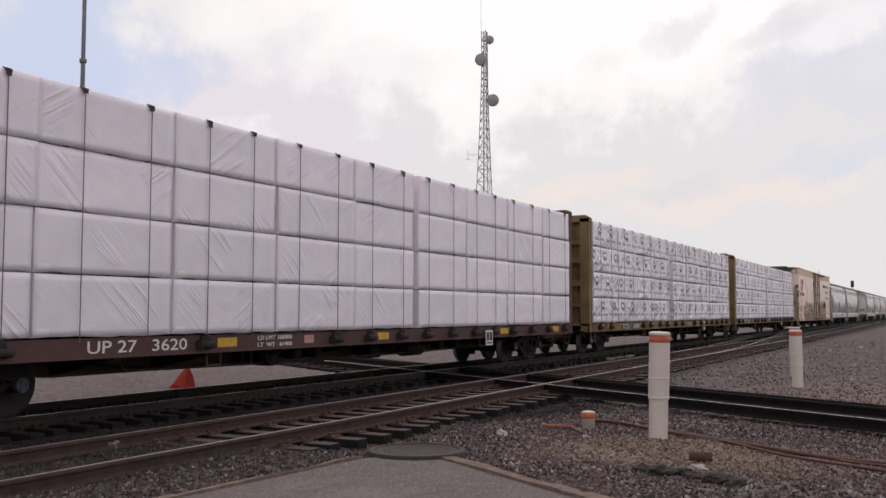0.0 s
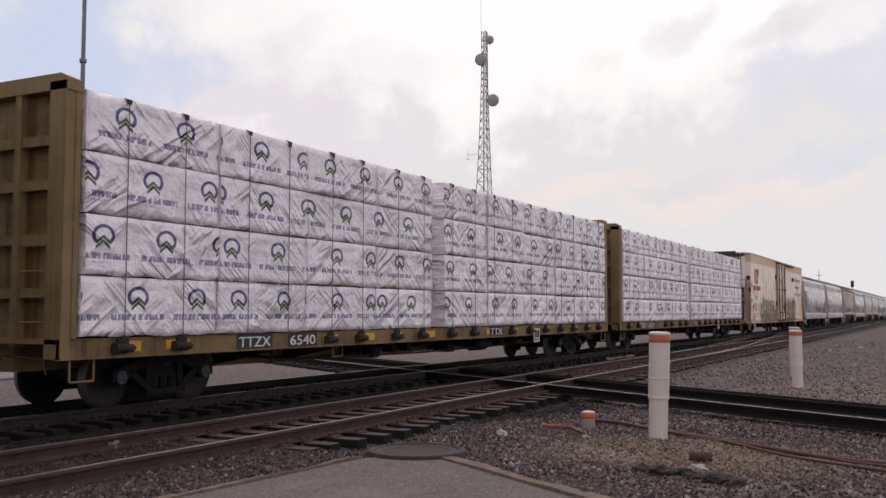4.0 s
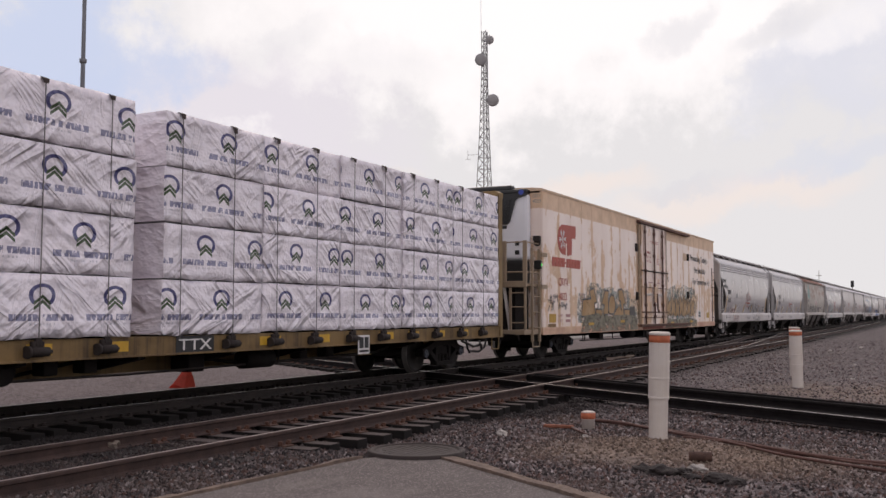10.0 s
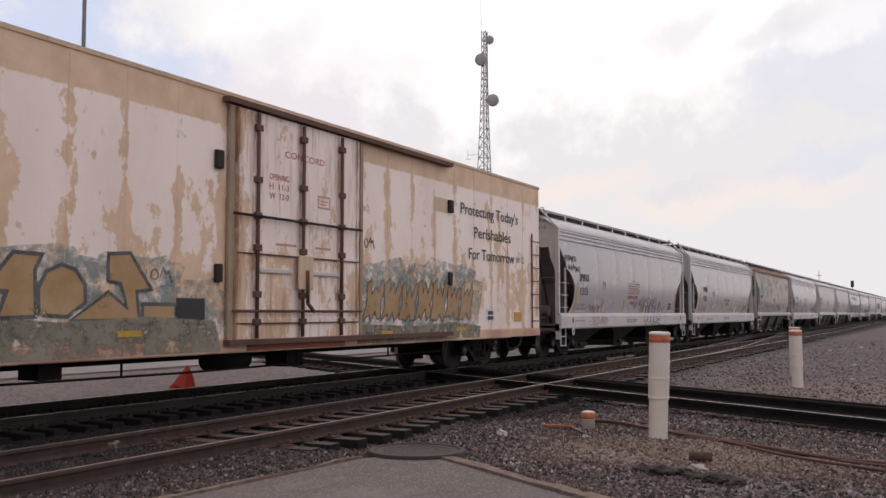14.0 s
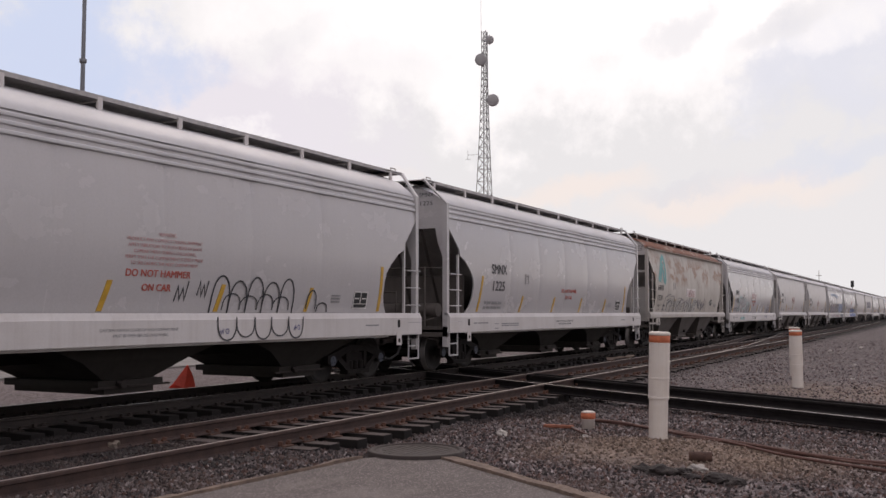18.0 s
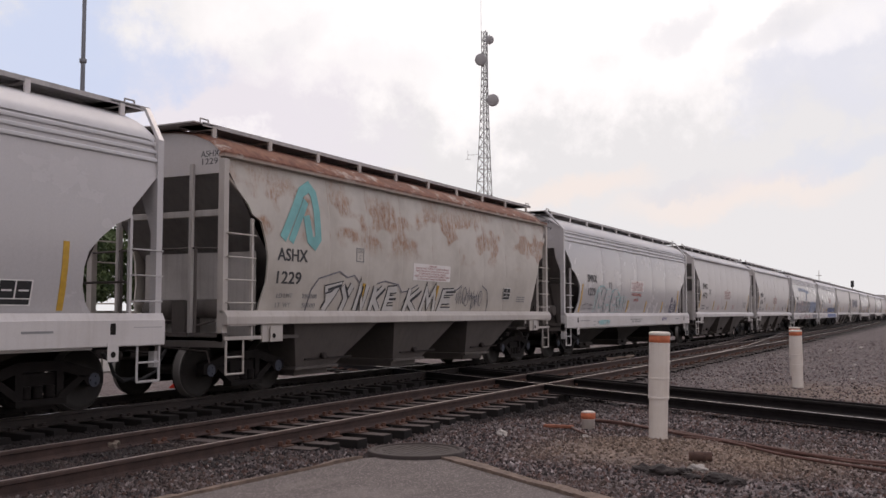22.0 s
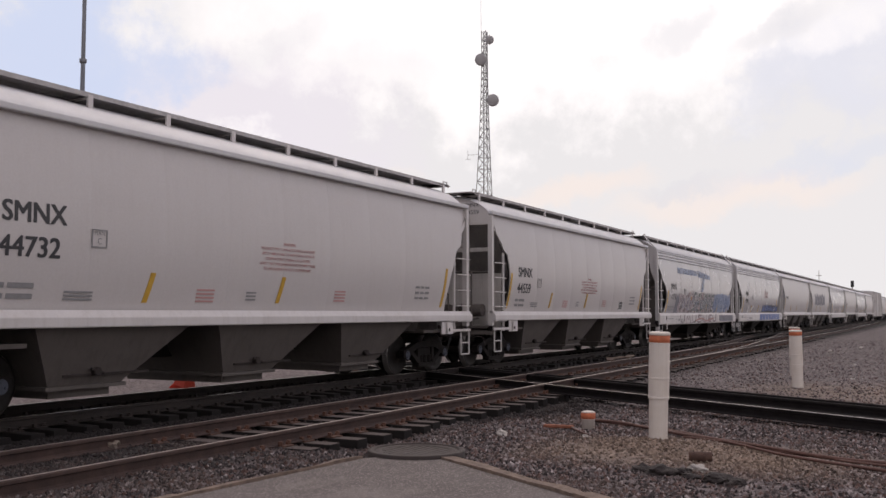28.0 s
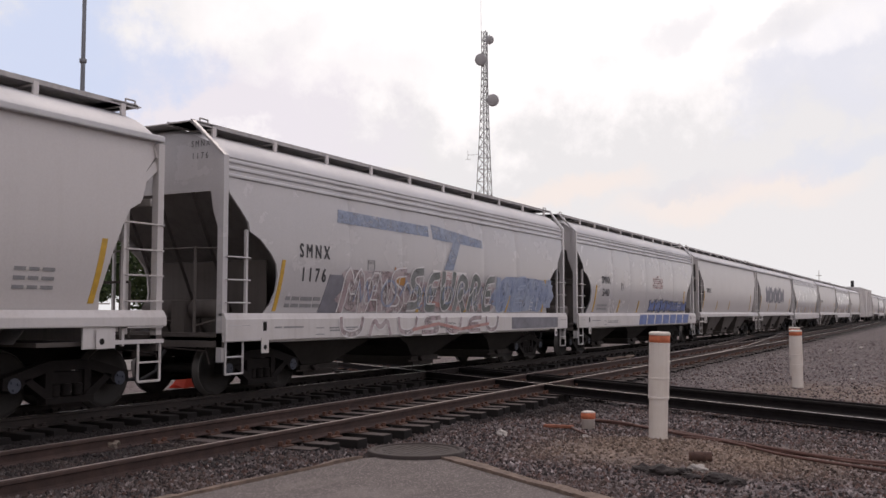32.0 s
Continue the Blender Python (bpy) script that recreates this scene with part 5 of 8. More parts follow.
def blocky(rng, x0, x1, z0, z1, n, slant=0.12):
    """Fat jagged sprayed forms, filled, side by side."""
    out = []
    w = (x1 - x0) / n
    for i in range(n):
        a = x0 + i * w
        s = slant * (z1 - z0)
        zt, zb = z1 - rng.uniform(0, 0.15) * (z1 - z0), z0 + rng.uniform(0, 0.08) * (z1 - z0)
        form = [(0.02, 0.0), (0.30, 0.10), (0.42, 0.0), (0.60, 0.22), (0.78, 0.0), (0.98, 0.04), (0.90, 0.45), (1.0, 0.80), (0.80, 0.98), (0.66, 0.62), (0.50, 0.86), (0.34, 0.60), (0.22, 1.0), (-0.02, 0.84), (0.10, 0.42)]
        pts = []
        for u, v in form:
            u, v = u + rng.uniform(-0.03, 0.03), min(1.0, max(0.0, v + rng.uniform(-0.07, 0.07)))
            pts.append((a + u * w + s * v, zb + (zt - zb) * v))
        out.append(pts)
    return out


def edges_of(shapes):
    return [s + [s[0]] for s in shapes]


def cloud_shape(rng, x0, x1, z0, z1, n=26):
    """A lumpy painted ground behind sprayed letters."""
    cx, cz = (x0 + x1) / 2, (z0 + z1) / 2
    pts = []
    for i in range(n):
        a = 6.28319 * i / n
        k = rng.uniform(0.86, 1.08)
        pts.append((cx + (x1 - x0) / 2 * k * math.copysign(abs(math.cos(a)) ** 0.55, math.cos(a)), cz + (z1 - z0) / 2 * k * math.copysign(abs(math.sin(a)) ** 0.55, math.sin(a))))
    return pts


# ---- flat cars with wrapped timber ----
def pack_mesh(w, seed, material, h=0.850, d=1.36, fold_size=0.045):
    """A timber pack in plastic sheet: creased front and ends, slack lower edge. Its lower front left corner is the origin."""
    rng = random.Random(seed)
    o = Vector((rng.uniform(0, 90), rng.uniform(0, 90), 0))
    nx, nz = int(w / 0.10), 9
    bm = bmesh.new()
    grid = []
    for i in range(nx + 1):
        col = []
        for j in range(nz + 1):
            x, z = w * i / nx, h * j / nz
            p = Vector((x * 1.6 + z * 1.1, z * 2.6 - x * 1.0, 0))
            fold = abs(noise.noise(p * 0.8 + o)) * fold_size + noise.noise(Vector((x * 3, z * 4, 3)) + o) * fold_size * 0.13
            edge = min(1, min(x, w - x) / 0.10, (h - z) / 0.10)
            sag = -0.025 * noise.noise(Vector((x * 3, 0, 9)) + o) if j == 0 else 0
            col.append(bm.verts.new((x + (0.005 if i == 0 else -0.005 if i == nx else 0), -fold * (0.78 + 0.22 * edge) + (0.006 if edge < 0.05 else 0), z + sag)))
        grid.append(col)
    for i in range(nx):
        for j in range(nz):
            bm.faces.new((grid[i][j], grid[i + 1][j], grid[i + 1][j + 1], grid[i][j + 1])).smooth = True
    # back edge, ends and top
    back = [[bm.verts.new((w * i / nx, d, 0)), bm.verts.new((w * i / nx, d, h))] for i in range(nx + 1)]
    for i in range(nx):
        bm.faces.new((grid[i][nz], grid[i + 1][nz], back[i + 1][1], back[i][1]))
        bm.faces.new((back[i][1], back[i + 1][1], back[i + 1][0], back[i][0]))
        bm.faces.new((back[i][0], back[i + 1][0], grid[i + 1][0], grid[i][0]))
    bm.faces.new([grid[0][j] for j in range(nz + 1)] + [back[0][1], back[0][0]])
    bm.faces.new([grid[nx][j] for j in range(nz, -1, -1)] + [back[nx][0], back[nx][1]])
    return mesh_of(bm, "timber_pack", material)


def flat_car(q, length, paint_, post_paint, wrap, columns, label, pack_label, straps, marks=(), yellow=False):
    """A centre-beam flat car between two bulkheads, loaded with wrapped timber."""
    car = thing("flat_car", label, "freight car", "cars of the train")
    car["q"] = q
    L = length
    bm = bmesh.new()
    box(bm, 0.0, L, -1.45, 1.45, 1.0, 1.07)
    box(bm, 0.3, L - 0.3, -0.25, 0.25, 0.58, 1.0)
    box(bm, 4.6, L - 4.6, -0.25, 0.25, 0.46, 0.579)
    part("deck", bm, OXIDE if not yellow else TAN_DARK, car)
    for s in (-1, 1):
        bm = bmesh.new()
        y0, y1 = sorted((1.52 * s, 1.46 * s))
        box(bm, 0.0, L, y0, y1, 0.80, 1.075)
        y2, y3 = sorted((1.56 * s, 1.40 * s))
        box(bm, 0.0, L, y2, y3, 0.785, 0.81)
        part("side_sill", bm, paint_, car)
    bm = bmesh.new()
    soft_box(bm, -0.10, 0.10, -1.59, -1.525, 0.85, 1.06, 0.02)
    soft_box(bm, -0.05, 0.05, -1.60, -1.55, 1.0, 1.10, 0.015)
    tube(bm, (-0.15, -1.585, 0.92), (0.16, -1.585, 0.92), 0.062, 10)
    tube(bm, (-0.19, -1.585, 0.92), (-0.15, -1.585, 0.92), 0.085, 10)
    tube(bm, (0.15, -1.585, 0.92), (0.21, -1.585, 0.92), 0.03, 8)
    winch = mesh_of(bm, "winch", IRON)
    spans = [(m[3] - 0.1, m[3] + m[5] + 0.1) for m in marks if m[0] == "text"]
    for x in straps:
        if not any(a - 0.25 < x < b + 0.18 for a, b in spans):
            part("winch", winch, IRON, car).location = (x, 0, 0)
    # bulkheads
    for end in (0, 1):
        def X(x):
            return x if end == 0 else L - x
        def bx(bm, a, b, *r):
            box(bm, min(X(a), X(b)), max(X(a), X(b)), *r)
        bm = bmesh.new()
        bx(bm, 0.17, 0.21, -1.48, 1.48, 1.07, 4.54)
        b = part("bulkhead", bm, paint_ if yellow else post_paint, car)
        for s in (-1, 1):
            bm = bmesh.new()
            y0, y1 = sorted((1.54 * s, 1.22 * s))
            bx(bm, 0.0, 0.165, y0, y1, 0.80, 4.62)
            y0, y1 = sorted((1.55 * s, 1.49 * s))
            bx(bm, 0.166, 0.26, y0, y1, 1.08, 4.58)
            part("bulkhead_post", bm, post_paint, b)
        bm = bmesh.new()
        bx(bm, 0.02, 0.165, -0.62, -0.50, 0.95, 4.52)
        bx(bm, 0.02, 0.165, 0.50, 0.62, 0.95, 4.52)
        for z in (1.7, 2.45, 3.2, 3.82):
            bx(bm, 0.05, 0.165, -1.22, 1.22, z - 0.07, z + 0.07)
        part("rib", bm, post_paint, b)
        bm = bmesh.new()
        pts = [(-1.56, 4.50), (-1.56, 4.66), (-1.42, 4.73), (1.42, 4.73), (1.56, 4.66), (1.56, 4.50)]
        va = [bm.verts.new((X(0.0), y, z)) for y, z in pts]
        vb = [bm.verts.new((X(0.26), y, z - 0.02)) for y, z in pts]
        bm.faces.new(va)
        bm.faces.new(vb[::-1])
        for i in range(6):
            j = (i + 1) % 6
            bm.faces.new((va[i], va[j], vb[j], vb[i]))
        part("top_cap", bm, post_paint, b)
        for z in (1.3, 1.65, 2.0, 2.35):
            bm = bmesh.new()
            pipe(bm, [(X(-0.005), -1.20, z), (X(-0.05), -1.20, z), (X(-0.05), -0.80, z), (X(-0.005), -0.80, z)], 0.014, 5)
            part("grab_iron", bm, post_paint, car)
        bm = bmesh.new()
        pipe(bm, [(X(0.2), -1.50, 0.80), (X(0.2), -1.50, 0.48), (X(0.62), -1.50, 0.48), (X(0.62), -1.50, 0.80)], 0.018, 5)
        part("stirrup_step", bm, post_paint, car)
        coupler(car, X(0.0), -1 if end == 0 else 1)
        truck(car, X(2.5))
    bm = bmesh.new()
    box(bm, 0.22, L - 0.22, -0.05, 0.05, 1.075, 4.30)
    box(bm, 0.22, L - 0.22, -0.16, 0.16, 4.30, 4.42)
    part("center_beam", bm, post_paint, car)
    # underframe rods
    bm = bmesh.new()
    pipe(bm, [(5.2, -1.05, 0.78), (5.2, -1.05, 0.55), (11.0, -1.05, 0.50), (17.5, -1.05, 0.55), (17.5, -1.05, 0.78)], 0.022, 5)
    for x in (8.0, 8.25, 14.5, 14.75):
        tube(bm, (x, -1.05, 0.80), (x, -1.05, 0.50), 0.018, 5)
    part("train_line", bm, IRON, car)
    for x in (6.6, 16.9):
        bm = bmesh.new()
        pipe(bm, [(x, -1.47, 0.80), (x, -1.47, 0.58), (x + 0.34, -1.47, 0.58), (x + 0.34, -1.47, 0.80)], 0.015, 5)
        part("stirrup_step", bm, paint_, car)
    bm = bmesh.new()
    pipe(bm, [(4.0, -0.7, 0.72), (6.5, -0.75, 0.52), (9.2, -0.75, 0.56), (10.4, -0.6, 0.70)], 0.03, 6)
    part("brake_rod", bm, OILY, car)
    bm = bmesh.new()
    pipe(bm, [(12.9, -0.8, 0.66), (14.2, -0.85, 0.50), (18.6, -0.8, 0.56), (19.6, -0.7, 0.70)], 0.03, 6)
    part("brake_rod", bm, OILY, car)
    for x in (9.4, 10.1, 15.3, 16.2):
        bm = bmesh.new()
        soft_box(bm, x, x + 0.24, -1.15, -0.9, 0.56, 0.80, 0.02)
        part("hanger_box", bm, OILY, car)
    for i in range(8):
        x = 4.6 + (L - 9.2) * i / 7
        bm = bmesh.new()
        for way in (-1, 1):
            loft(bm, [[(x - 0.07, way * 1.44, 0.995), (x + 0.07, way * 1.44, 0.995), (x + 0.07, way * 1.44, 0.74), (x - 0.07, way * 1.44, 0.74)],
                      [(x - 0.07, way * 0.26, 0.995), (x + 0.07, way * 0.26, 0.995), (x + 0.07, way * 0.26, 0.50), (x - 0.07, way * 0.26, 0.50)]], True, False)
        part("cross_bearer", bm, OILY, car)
    bm = bmesh.new()
    tube(bm, (8.75, -1.15, 0.66), (8.75, -0.75, 0.66), 0.20, 16)
    tube(bm, (8.75, -1.18, 0.66), (8.75, -1.15, 0.66), 0.12, 16)
    part("brake_cylinder", bm, OILY, car)
    bm = bmesh.new()
    x = L - 0.2
    pipe(bm, [(x - 1.6, -1.2, 0.72), (x - 1.0, -1.25, 0.56), (x - 0.5, -1.22, 0.60), (x, -1.0, 0.46), (x + 0.5, -0.7, 0.66)], 0.03, 6)
    part("air_hose", bm, BLACK_PAINT, car)
    bm = bmesh.new()
    tube(bm, (13.8, -0.95, 0.60), (14.6, -0.95, 0.60), 0.17, 12)
    part("air_reservoir", bm, OILY, car)
    bm = bmesh.new()
    soft_box(bm, 12.4, 12.8, -1.0, -0.6, 0.45, 0.75, 0.03)
    part("brake_valve", bm, OILY, car)
    # load
    meshes = {}
    rng = random.Random(int(q * 10))
    for a, b in columns:
        w = round(b - a - 0.02, 2)
        out = rng.uniform(-0.03, 0.03) if yellow else rng.uniform(-0.012, 0.012)
        for r in range(4):
            key = (w, rng.randrange(4))
            if key not in meshes:
                meshes[key] = pack_mesh(w, int(w * 100) * 7 + key[1], wrap, fold_size=0.045 if yellow else 0.016)
            for s in (-1, 1):
                p = part("timber_pack", meshes[key], wrap, car, pack_label)
                z = 1.10 + r * 0.868
                jx = rng.uniform(-0.035, 0.035) if r else rng.uniform(-0.05, 0.02)
                if s < 0:
                    p.matrix_basis = pose(a + 0.01 + jx, -1.55 + out + rng.uniform(-0.012, 0.012), z + (rng.uniform(-0.012, 0.008) if yellow else 0), 0, 0, rng.uniform(-0.25, 0.25))
                else:
                    p.matrix_basis = pose(b - 0.01, 1.55, z, 0, 0, 180)
    bm = bmesh.new()
    box(bm, -0.045, 0.045, -1.50, 1.50, -0.016, 0.016)
    batten = mesh_of(bm, "batten", OILY)
    for a, b in columns:
        for r in range(4):
            for k in (0.2, 0.5, 0.8):
                part("batten", batten, OILY, car).location = (a + (b - a) * k, 0, 1.086 + r * 0.868)
    for x in straps:
        bm = bmesh.new()
        box(bm, x - 0.007, x + 0.007, -1.592, -1.586, 1.02, 4.541)
        st = part("strap", bm, STRAP, car)
        bm = bmesh.new()
        t = rng.uniform(0.0, 0.05)
        loft(bm, [[(x - 0.04, -1.598, 4.43 + t), (x + 0.04, -1.598, 4.43 + t), (x + 0.04, -1.593, 4.43 + t), (x - 0.04, -1.593, 4.43 + t)],
                  [(x - 0.05, -1.598, 4.545), (x + 0.05, -1.598, 4.545), (x + 0.05, -1.588, 4.545), (x - 0.05, -1.588, 4.545)],
                  [(x - 0.05, -1.54, 4.570), (x + 0.05, -1.54, 4.570), (x + 0.05, -1.54, 4.552), (x - 0.05, -1.54, 4.552)],
                  [(x - 0.04, -1.42, 4.562), (x + 0.04, -1.42, 4.562), (x + 0.04, -1.42, 4.548), (x - 0.04, -1.42, 4.548)]], True, False)
        part("edge_protector", bm, EDGE_GUARD, st)
    for kind, *a in marks:
        if kind == "text":
            text, size, x, z, width, m = a
            bm = bmesh.new()
            slab(bm, [(x - 0.06, 0.815), (x + width + 0.06, 0.815), (x + width + 0.06, 1.07), (x - 0.06, 1.07)], -1.526, -1.52)
            pl = part("number_panel", bm, BLACK_PAINT, car) if yellow else car
            if not yellow:
                bm.free()
            part("lettering", lettering(text, size, m, x, -1.529 if yellow else -1.5225, z, width, 0.003), m, pl)
        elif kind == "panel":
            x0, x1, m = a
            bm = bmesh.new()
            slab(bm, [(x0, 0.87), (x1, 0.87), (x1, 1.02), (x0, 1.02)], -1.526, -1.52)
            part("sill_panel", bm, m, car)
        elif kind == "tag":
            x = a[0]
            bm = bmesh.new()
            slab(bm, [(x, 0.60), (x + 0.42, 0.60), (x + 0.42, 0.98), (x, 0.98)], -1.63, -1.62)
            tg = part("inspection_panel", bm, LETTER_WHITE, car)
            bm = bmesh.new()
            box(bm, x + 0.04, x + 0.19, -1.634, -1.63, 0.72, 0.94)
            box(bm, x + 0.23, x + 0.38, -1.634, -1.63, 0.72, 0.94)
            box(bm, x + 0.04, x + 0.38, -1.634, -1.63, 0.64, 0.68)
            part("print", bm, BLACK_PAINT, tg)
    return car


# ---- refrigerator car ----
def reefer_car(q):
    L = 23.8
    car = thing("refrigerator_car", "peeling white and tan refrigerator car with graffiti", "freight car", "cars of the train")
    car["q"] = q
    y = -1.58
    bm = bmesh.new()
    box(bm, 0.0, L, y, y + 0.06, 0.80, 5.08)
    side = part("side_wall", bm, PEELED, car, "white wall with paint peeled to tan")
    for i in range(23):
        x = 0.32 + 1.06 * i
        if 9.85 < x < 14.1:
            continue
        bm = bmesh.new()
        slab(bm, [(x - 0.007, 0.98), (x + 0.007, 0.98), (x + 0.007, 5.0), (x - 0.007, 5.0)], y - 0.004, y)
        part("seam", bm, PEELED, side)
    bm = bmesh.new()
    box(bm, 0.0, L, -y - 0.06, -y, 0.80, 5.08)
    part("side_wall", bm, PEELED, car)
    bm = bmesh.new()
    rings = [[(x, -1.60, 5.05), (x, -1.60, 5.12), (x, -1.3, 5.16), (x, 0, 5.20), (x, 1.3, 5.16), (x, 1.60, 5.12), (x, 1.60, 5.05)] for x in (-0.03, L + 0.03)]
    loft(bm, rings, True, False)
    part("roof", bm, TAN_WALL, car)
    for x in (0.0, L - 0.05):
        bm = bmesh.new()
        box(bm, x, x + 0.05, y + 0.061, -y - 0.061, 0.80, 5.0)
        part("end_wall", bm, TAN_WALL if x > 1 else PEELED, car)
    bm = bmesh.new()
    box(bm, 0.0, L, y - 0.02, y, 0.78, 0.98)
    box(bm, 2.0, L - 2, -1.55, 1.55, 0.76, 0.80)
    part("side_sill", bm, PEELED, car)
    bm = bmesh.new()
    box(bm, 0.05, 0.42, y - 0.012, y - 0.0005, 0.985, 4.99)
    part("corner_plate", bm, PEELED, car)
    bm = bmesh.new()
    box(bm, -1.3, L + 0.3, -0.22, 0.22, 0.60, 0.95)
    part("center_sill", bm, OILY, car)
    # sliding plug door with its track and lock rods
    x0, x1 = 9.95, 14.0
    bm = bmesh.new()
    box(bm, x0 + 0.2, x1 - 0.1, y - 0.075, y - 0.001, 0.98, 4.90)
    door = part("plug_door", bm, DOOR_PAINT, car, "rust-stained white sliding plug door")
    for a, b, z0, z1 in ((x0 + 0.21, x0 + 0.29, 1.0, 4.88), (x0 + 0.60, x0 + 0.66, 1.0, 4.4), (x1 - 0.86, x1 - 0.80, 1.0, 4.4), (x1 - 0.19, x1 - 0.11, 1.0, 4.88)):
        bm = bmesh.new()
        soft_box(bm, a, b, y - 0.10, y - 0.076, z0, z1, 0.008)
        part("stiffener", bm, DOOR_PAINT, door)
    for z in (1.30, 2.49):
        bm = bmesh.new()
        soft_box(bm, x0 + 0.2, x1 - 0.1, y - 0.094, y - 0.076, z - 0.04, z + 0.04, 0.008)
        part("stiffener", bm, DOOR_PAINT, door)
        bm = bmesh.new()
        box(bm, x0 + 0.2, x1 - 0.1, y - 0.11, y - 0.0765, z - 0.062, z - 0.041)
        part("ledge", bm, DARK_RUST, door)
    for x in (10.63, 11.95, 13.22):
        bm = bmesh.new()
        tube(bm, (x, y - 0.13, 1.0), (x, y - 0.13, 4.86), 0.032, 8)
        rod = part("lock_rod", bm, DARK_RUST, door)
        for z in (1.28, 1.75, 2.55, 3.10, 3.72, 4.62):
            bm = bmesh.new()
            soft_box(bm, x - 0.085, x + 0.085, y - 0.165, y - 0.09, z - 0.06, z + 0.05, 0.012)
            part("bracket", bm, DARK_RUST, rod)
    for z in (3.08, 1.46):
        bm = bmesh.new()
        tube(bm, (x0 + 0.0, y - 0.17, z), (x1 - 0.12, y - 0.17, z), 0.024, 8)
        part("lock_bar", bm, IRON if z > 2 else DARK_RUST, door)
    for a, b in ((10.72, 11.62), (12.28, 13.14)):
        bm = bmesh.new()
        soft_box(bm, a, b, y - 0.12, y - 0.076, 2.12, 2.20, 0.015)
        part("handrail", bm, SILL_WHITE, door)
    bm = bmesh.new()
    soft_box(bm, 11.72, 12.17, y - 0.21, y - 0.166, 1.85, 2.47, 0.02)
    lock = part("lock_plate", bm, TAN_WALL, door)
    bm = bmesh.new()
    pipe(bm, [(11.95, y - 0.23, 2.2), (11.95, y - 0.24, 1.6), (12.15, y - 0.24, 1.45)], 0.035, 8)
    part("lock_handle", bm, DARK_RUST, lock)
    for z, a, b in ((4.965, x0 - 0.15, 17.95), (0.94, x0 - 0.05, 17.95)):
        bm = bmesh.new()
        box(bm, a, b, y - 0.17, y - 0.021, z - 0.045, z + 0.045)
        part("door_track", bm, DARK_RUST, car)
    for a, b in ((x0 - 0.02, x0 + 0.10), (x1 - 0.05, x1 + 0.05)):
        bm = bmesh.new()
        soft_box(bm, a, b, y - 0.09, y - 0.022, 1.0, 4.9, 0.015)
        part("door_frame", bm, TAN_RAIL, car)
    part("lettering", lettering("CONCORD", 0.17, LETTER_RED, 11.44, y - 0.079, 4.22, 1.24), LETTER_RED, door)
    for i, t in enumerate(("OPENING", "H  11-3", "W  12-0")):
        part("lettering", lettering(t, 0.15, LETTER_RED, 11.0, y - 0.079, 3.78 - 0.17 * i, 0.56), LETTER_RED, door)
    for a, b, z0, z1 in ((12.47, 12.88, 3.61, 3.64), (12.47, 12.88, 3.40, 3.43), (12.47, 12.50, 3.435, 3.605), (12.85, 12.88, 3.435, 3.605), (12.54, 12.80, 3.53, 3.55), (12.54, 12.76, 3.47, 3.49), (11.2, 11.8, 2.62, 2.66), (12.4, 12.9, 2.62, 2.66)):
        bm = bmesh.new()
        box(bm, a, b, y - 0.079, y - 0.0755, z0, z1)
        part("small_print", bm, LETTER_FADED, door)
    for xa, xb, za, zb in ((17.95, 18.16, 3.83, 4.14), (17.95, 18.10, 2.1, 2.4), (9.63, 9.81, 3.79, 4.10), (9.66, 9.81, 1.93, 2.23)):
        bm = bmesh.new()
        soft_box(bm, xa, xb, y - 0.08, y - 0.001, za, zb, 0.02)
        part("vent_box", bm, IRON, car)
    bm = bmesh.new()
    soft_box(bm, 17.28, 17.94, y - 0.012, y - 0.001, 3.82, 4.15, 0.004)
    part("patch_plate", bm, TAN_WALL, car)
    # end platform with the cooling unit
    bm = bmesh.new()
    box(bm, -1.12, -0.01, -1.45, 1.45, 2.20, 2.28)
    soft_box(bm, -1.18, -1.06, -1.55, 1.50, 2.16, 2.34, 0.01)
    part("platform", bm, TAN_RAIL, car)
    for yy in (-1.50, -0.86, 0.45, 1.45):
        bm = bmesh.new()
        soft_box(bm, -1.16, -1.08, yy - 0.06, yy + 0.06, 2.34, 3.50, 0.01)
        part("railing_post", bm, TAN_RAIL, car)
    for z in (2.60, 3.46):
        bm = bmesh.new()
        tube(bm, (-1.12, -1.50, z), (-1.12, 1.45, z), 0.02, 6)
        tube(bm, (-1.12, -1.50, z), (-0.05, -1.5, z), 0.02, 6)
        part("railing", bm, TAN_RAIL, car)
    bm = bmesh.new()
    box(bm, -1.02, -0.05, -1.15, 1.15, 0.95, 2.19)
    part("fuel_tank", bm, OILY, car)
    bm = bmesh.new()
    soft_box(bm, -0.55, -0.02, -1.20, 1.20, 2.285, 2.98, 0.04)
    part("engine_bay", bm, UNIT_BLACK, car)
    bm = bmesh.new()
    loft(bm, [[(-1.12, -0.88, 2.16), (-1.07, -0.88, 2.16), (-1.07, -0.80, 2.16), (-1.12, -0.80, 2.16)], [(-1.18, -1.08, 0.95), (-1.12, -1.08, 0.95), (-1.12, -1.0, 0.95), (-1.18, -1.0, 0.95)]], True, False)
    part("brace", bm, SILL_WHITE, car)
    bm = bmesh.new()
    for yy in (-1.52, -1.06):
        box(bm, -1.19, -1.13, yy - 0.03, yy + 0.03, 0.95, 2.15)
    for z in (1.15, 1.6, 2.0):
        tube(bm, (-1.16, -1.52, z), (-1.16, -1.06, z), 0.018, 6)
    part("end_ladder", bm, TAN_RAIL, car)
    bm = bmesh.new()
    rungs(bm, -0.62, -0.10, -1.52, [1.0, 1.45, 1.9, 2.35])
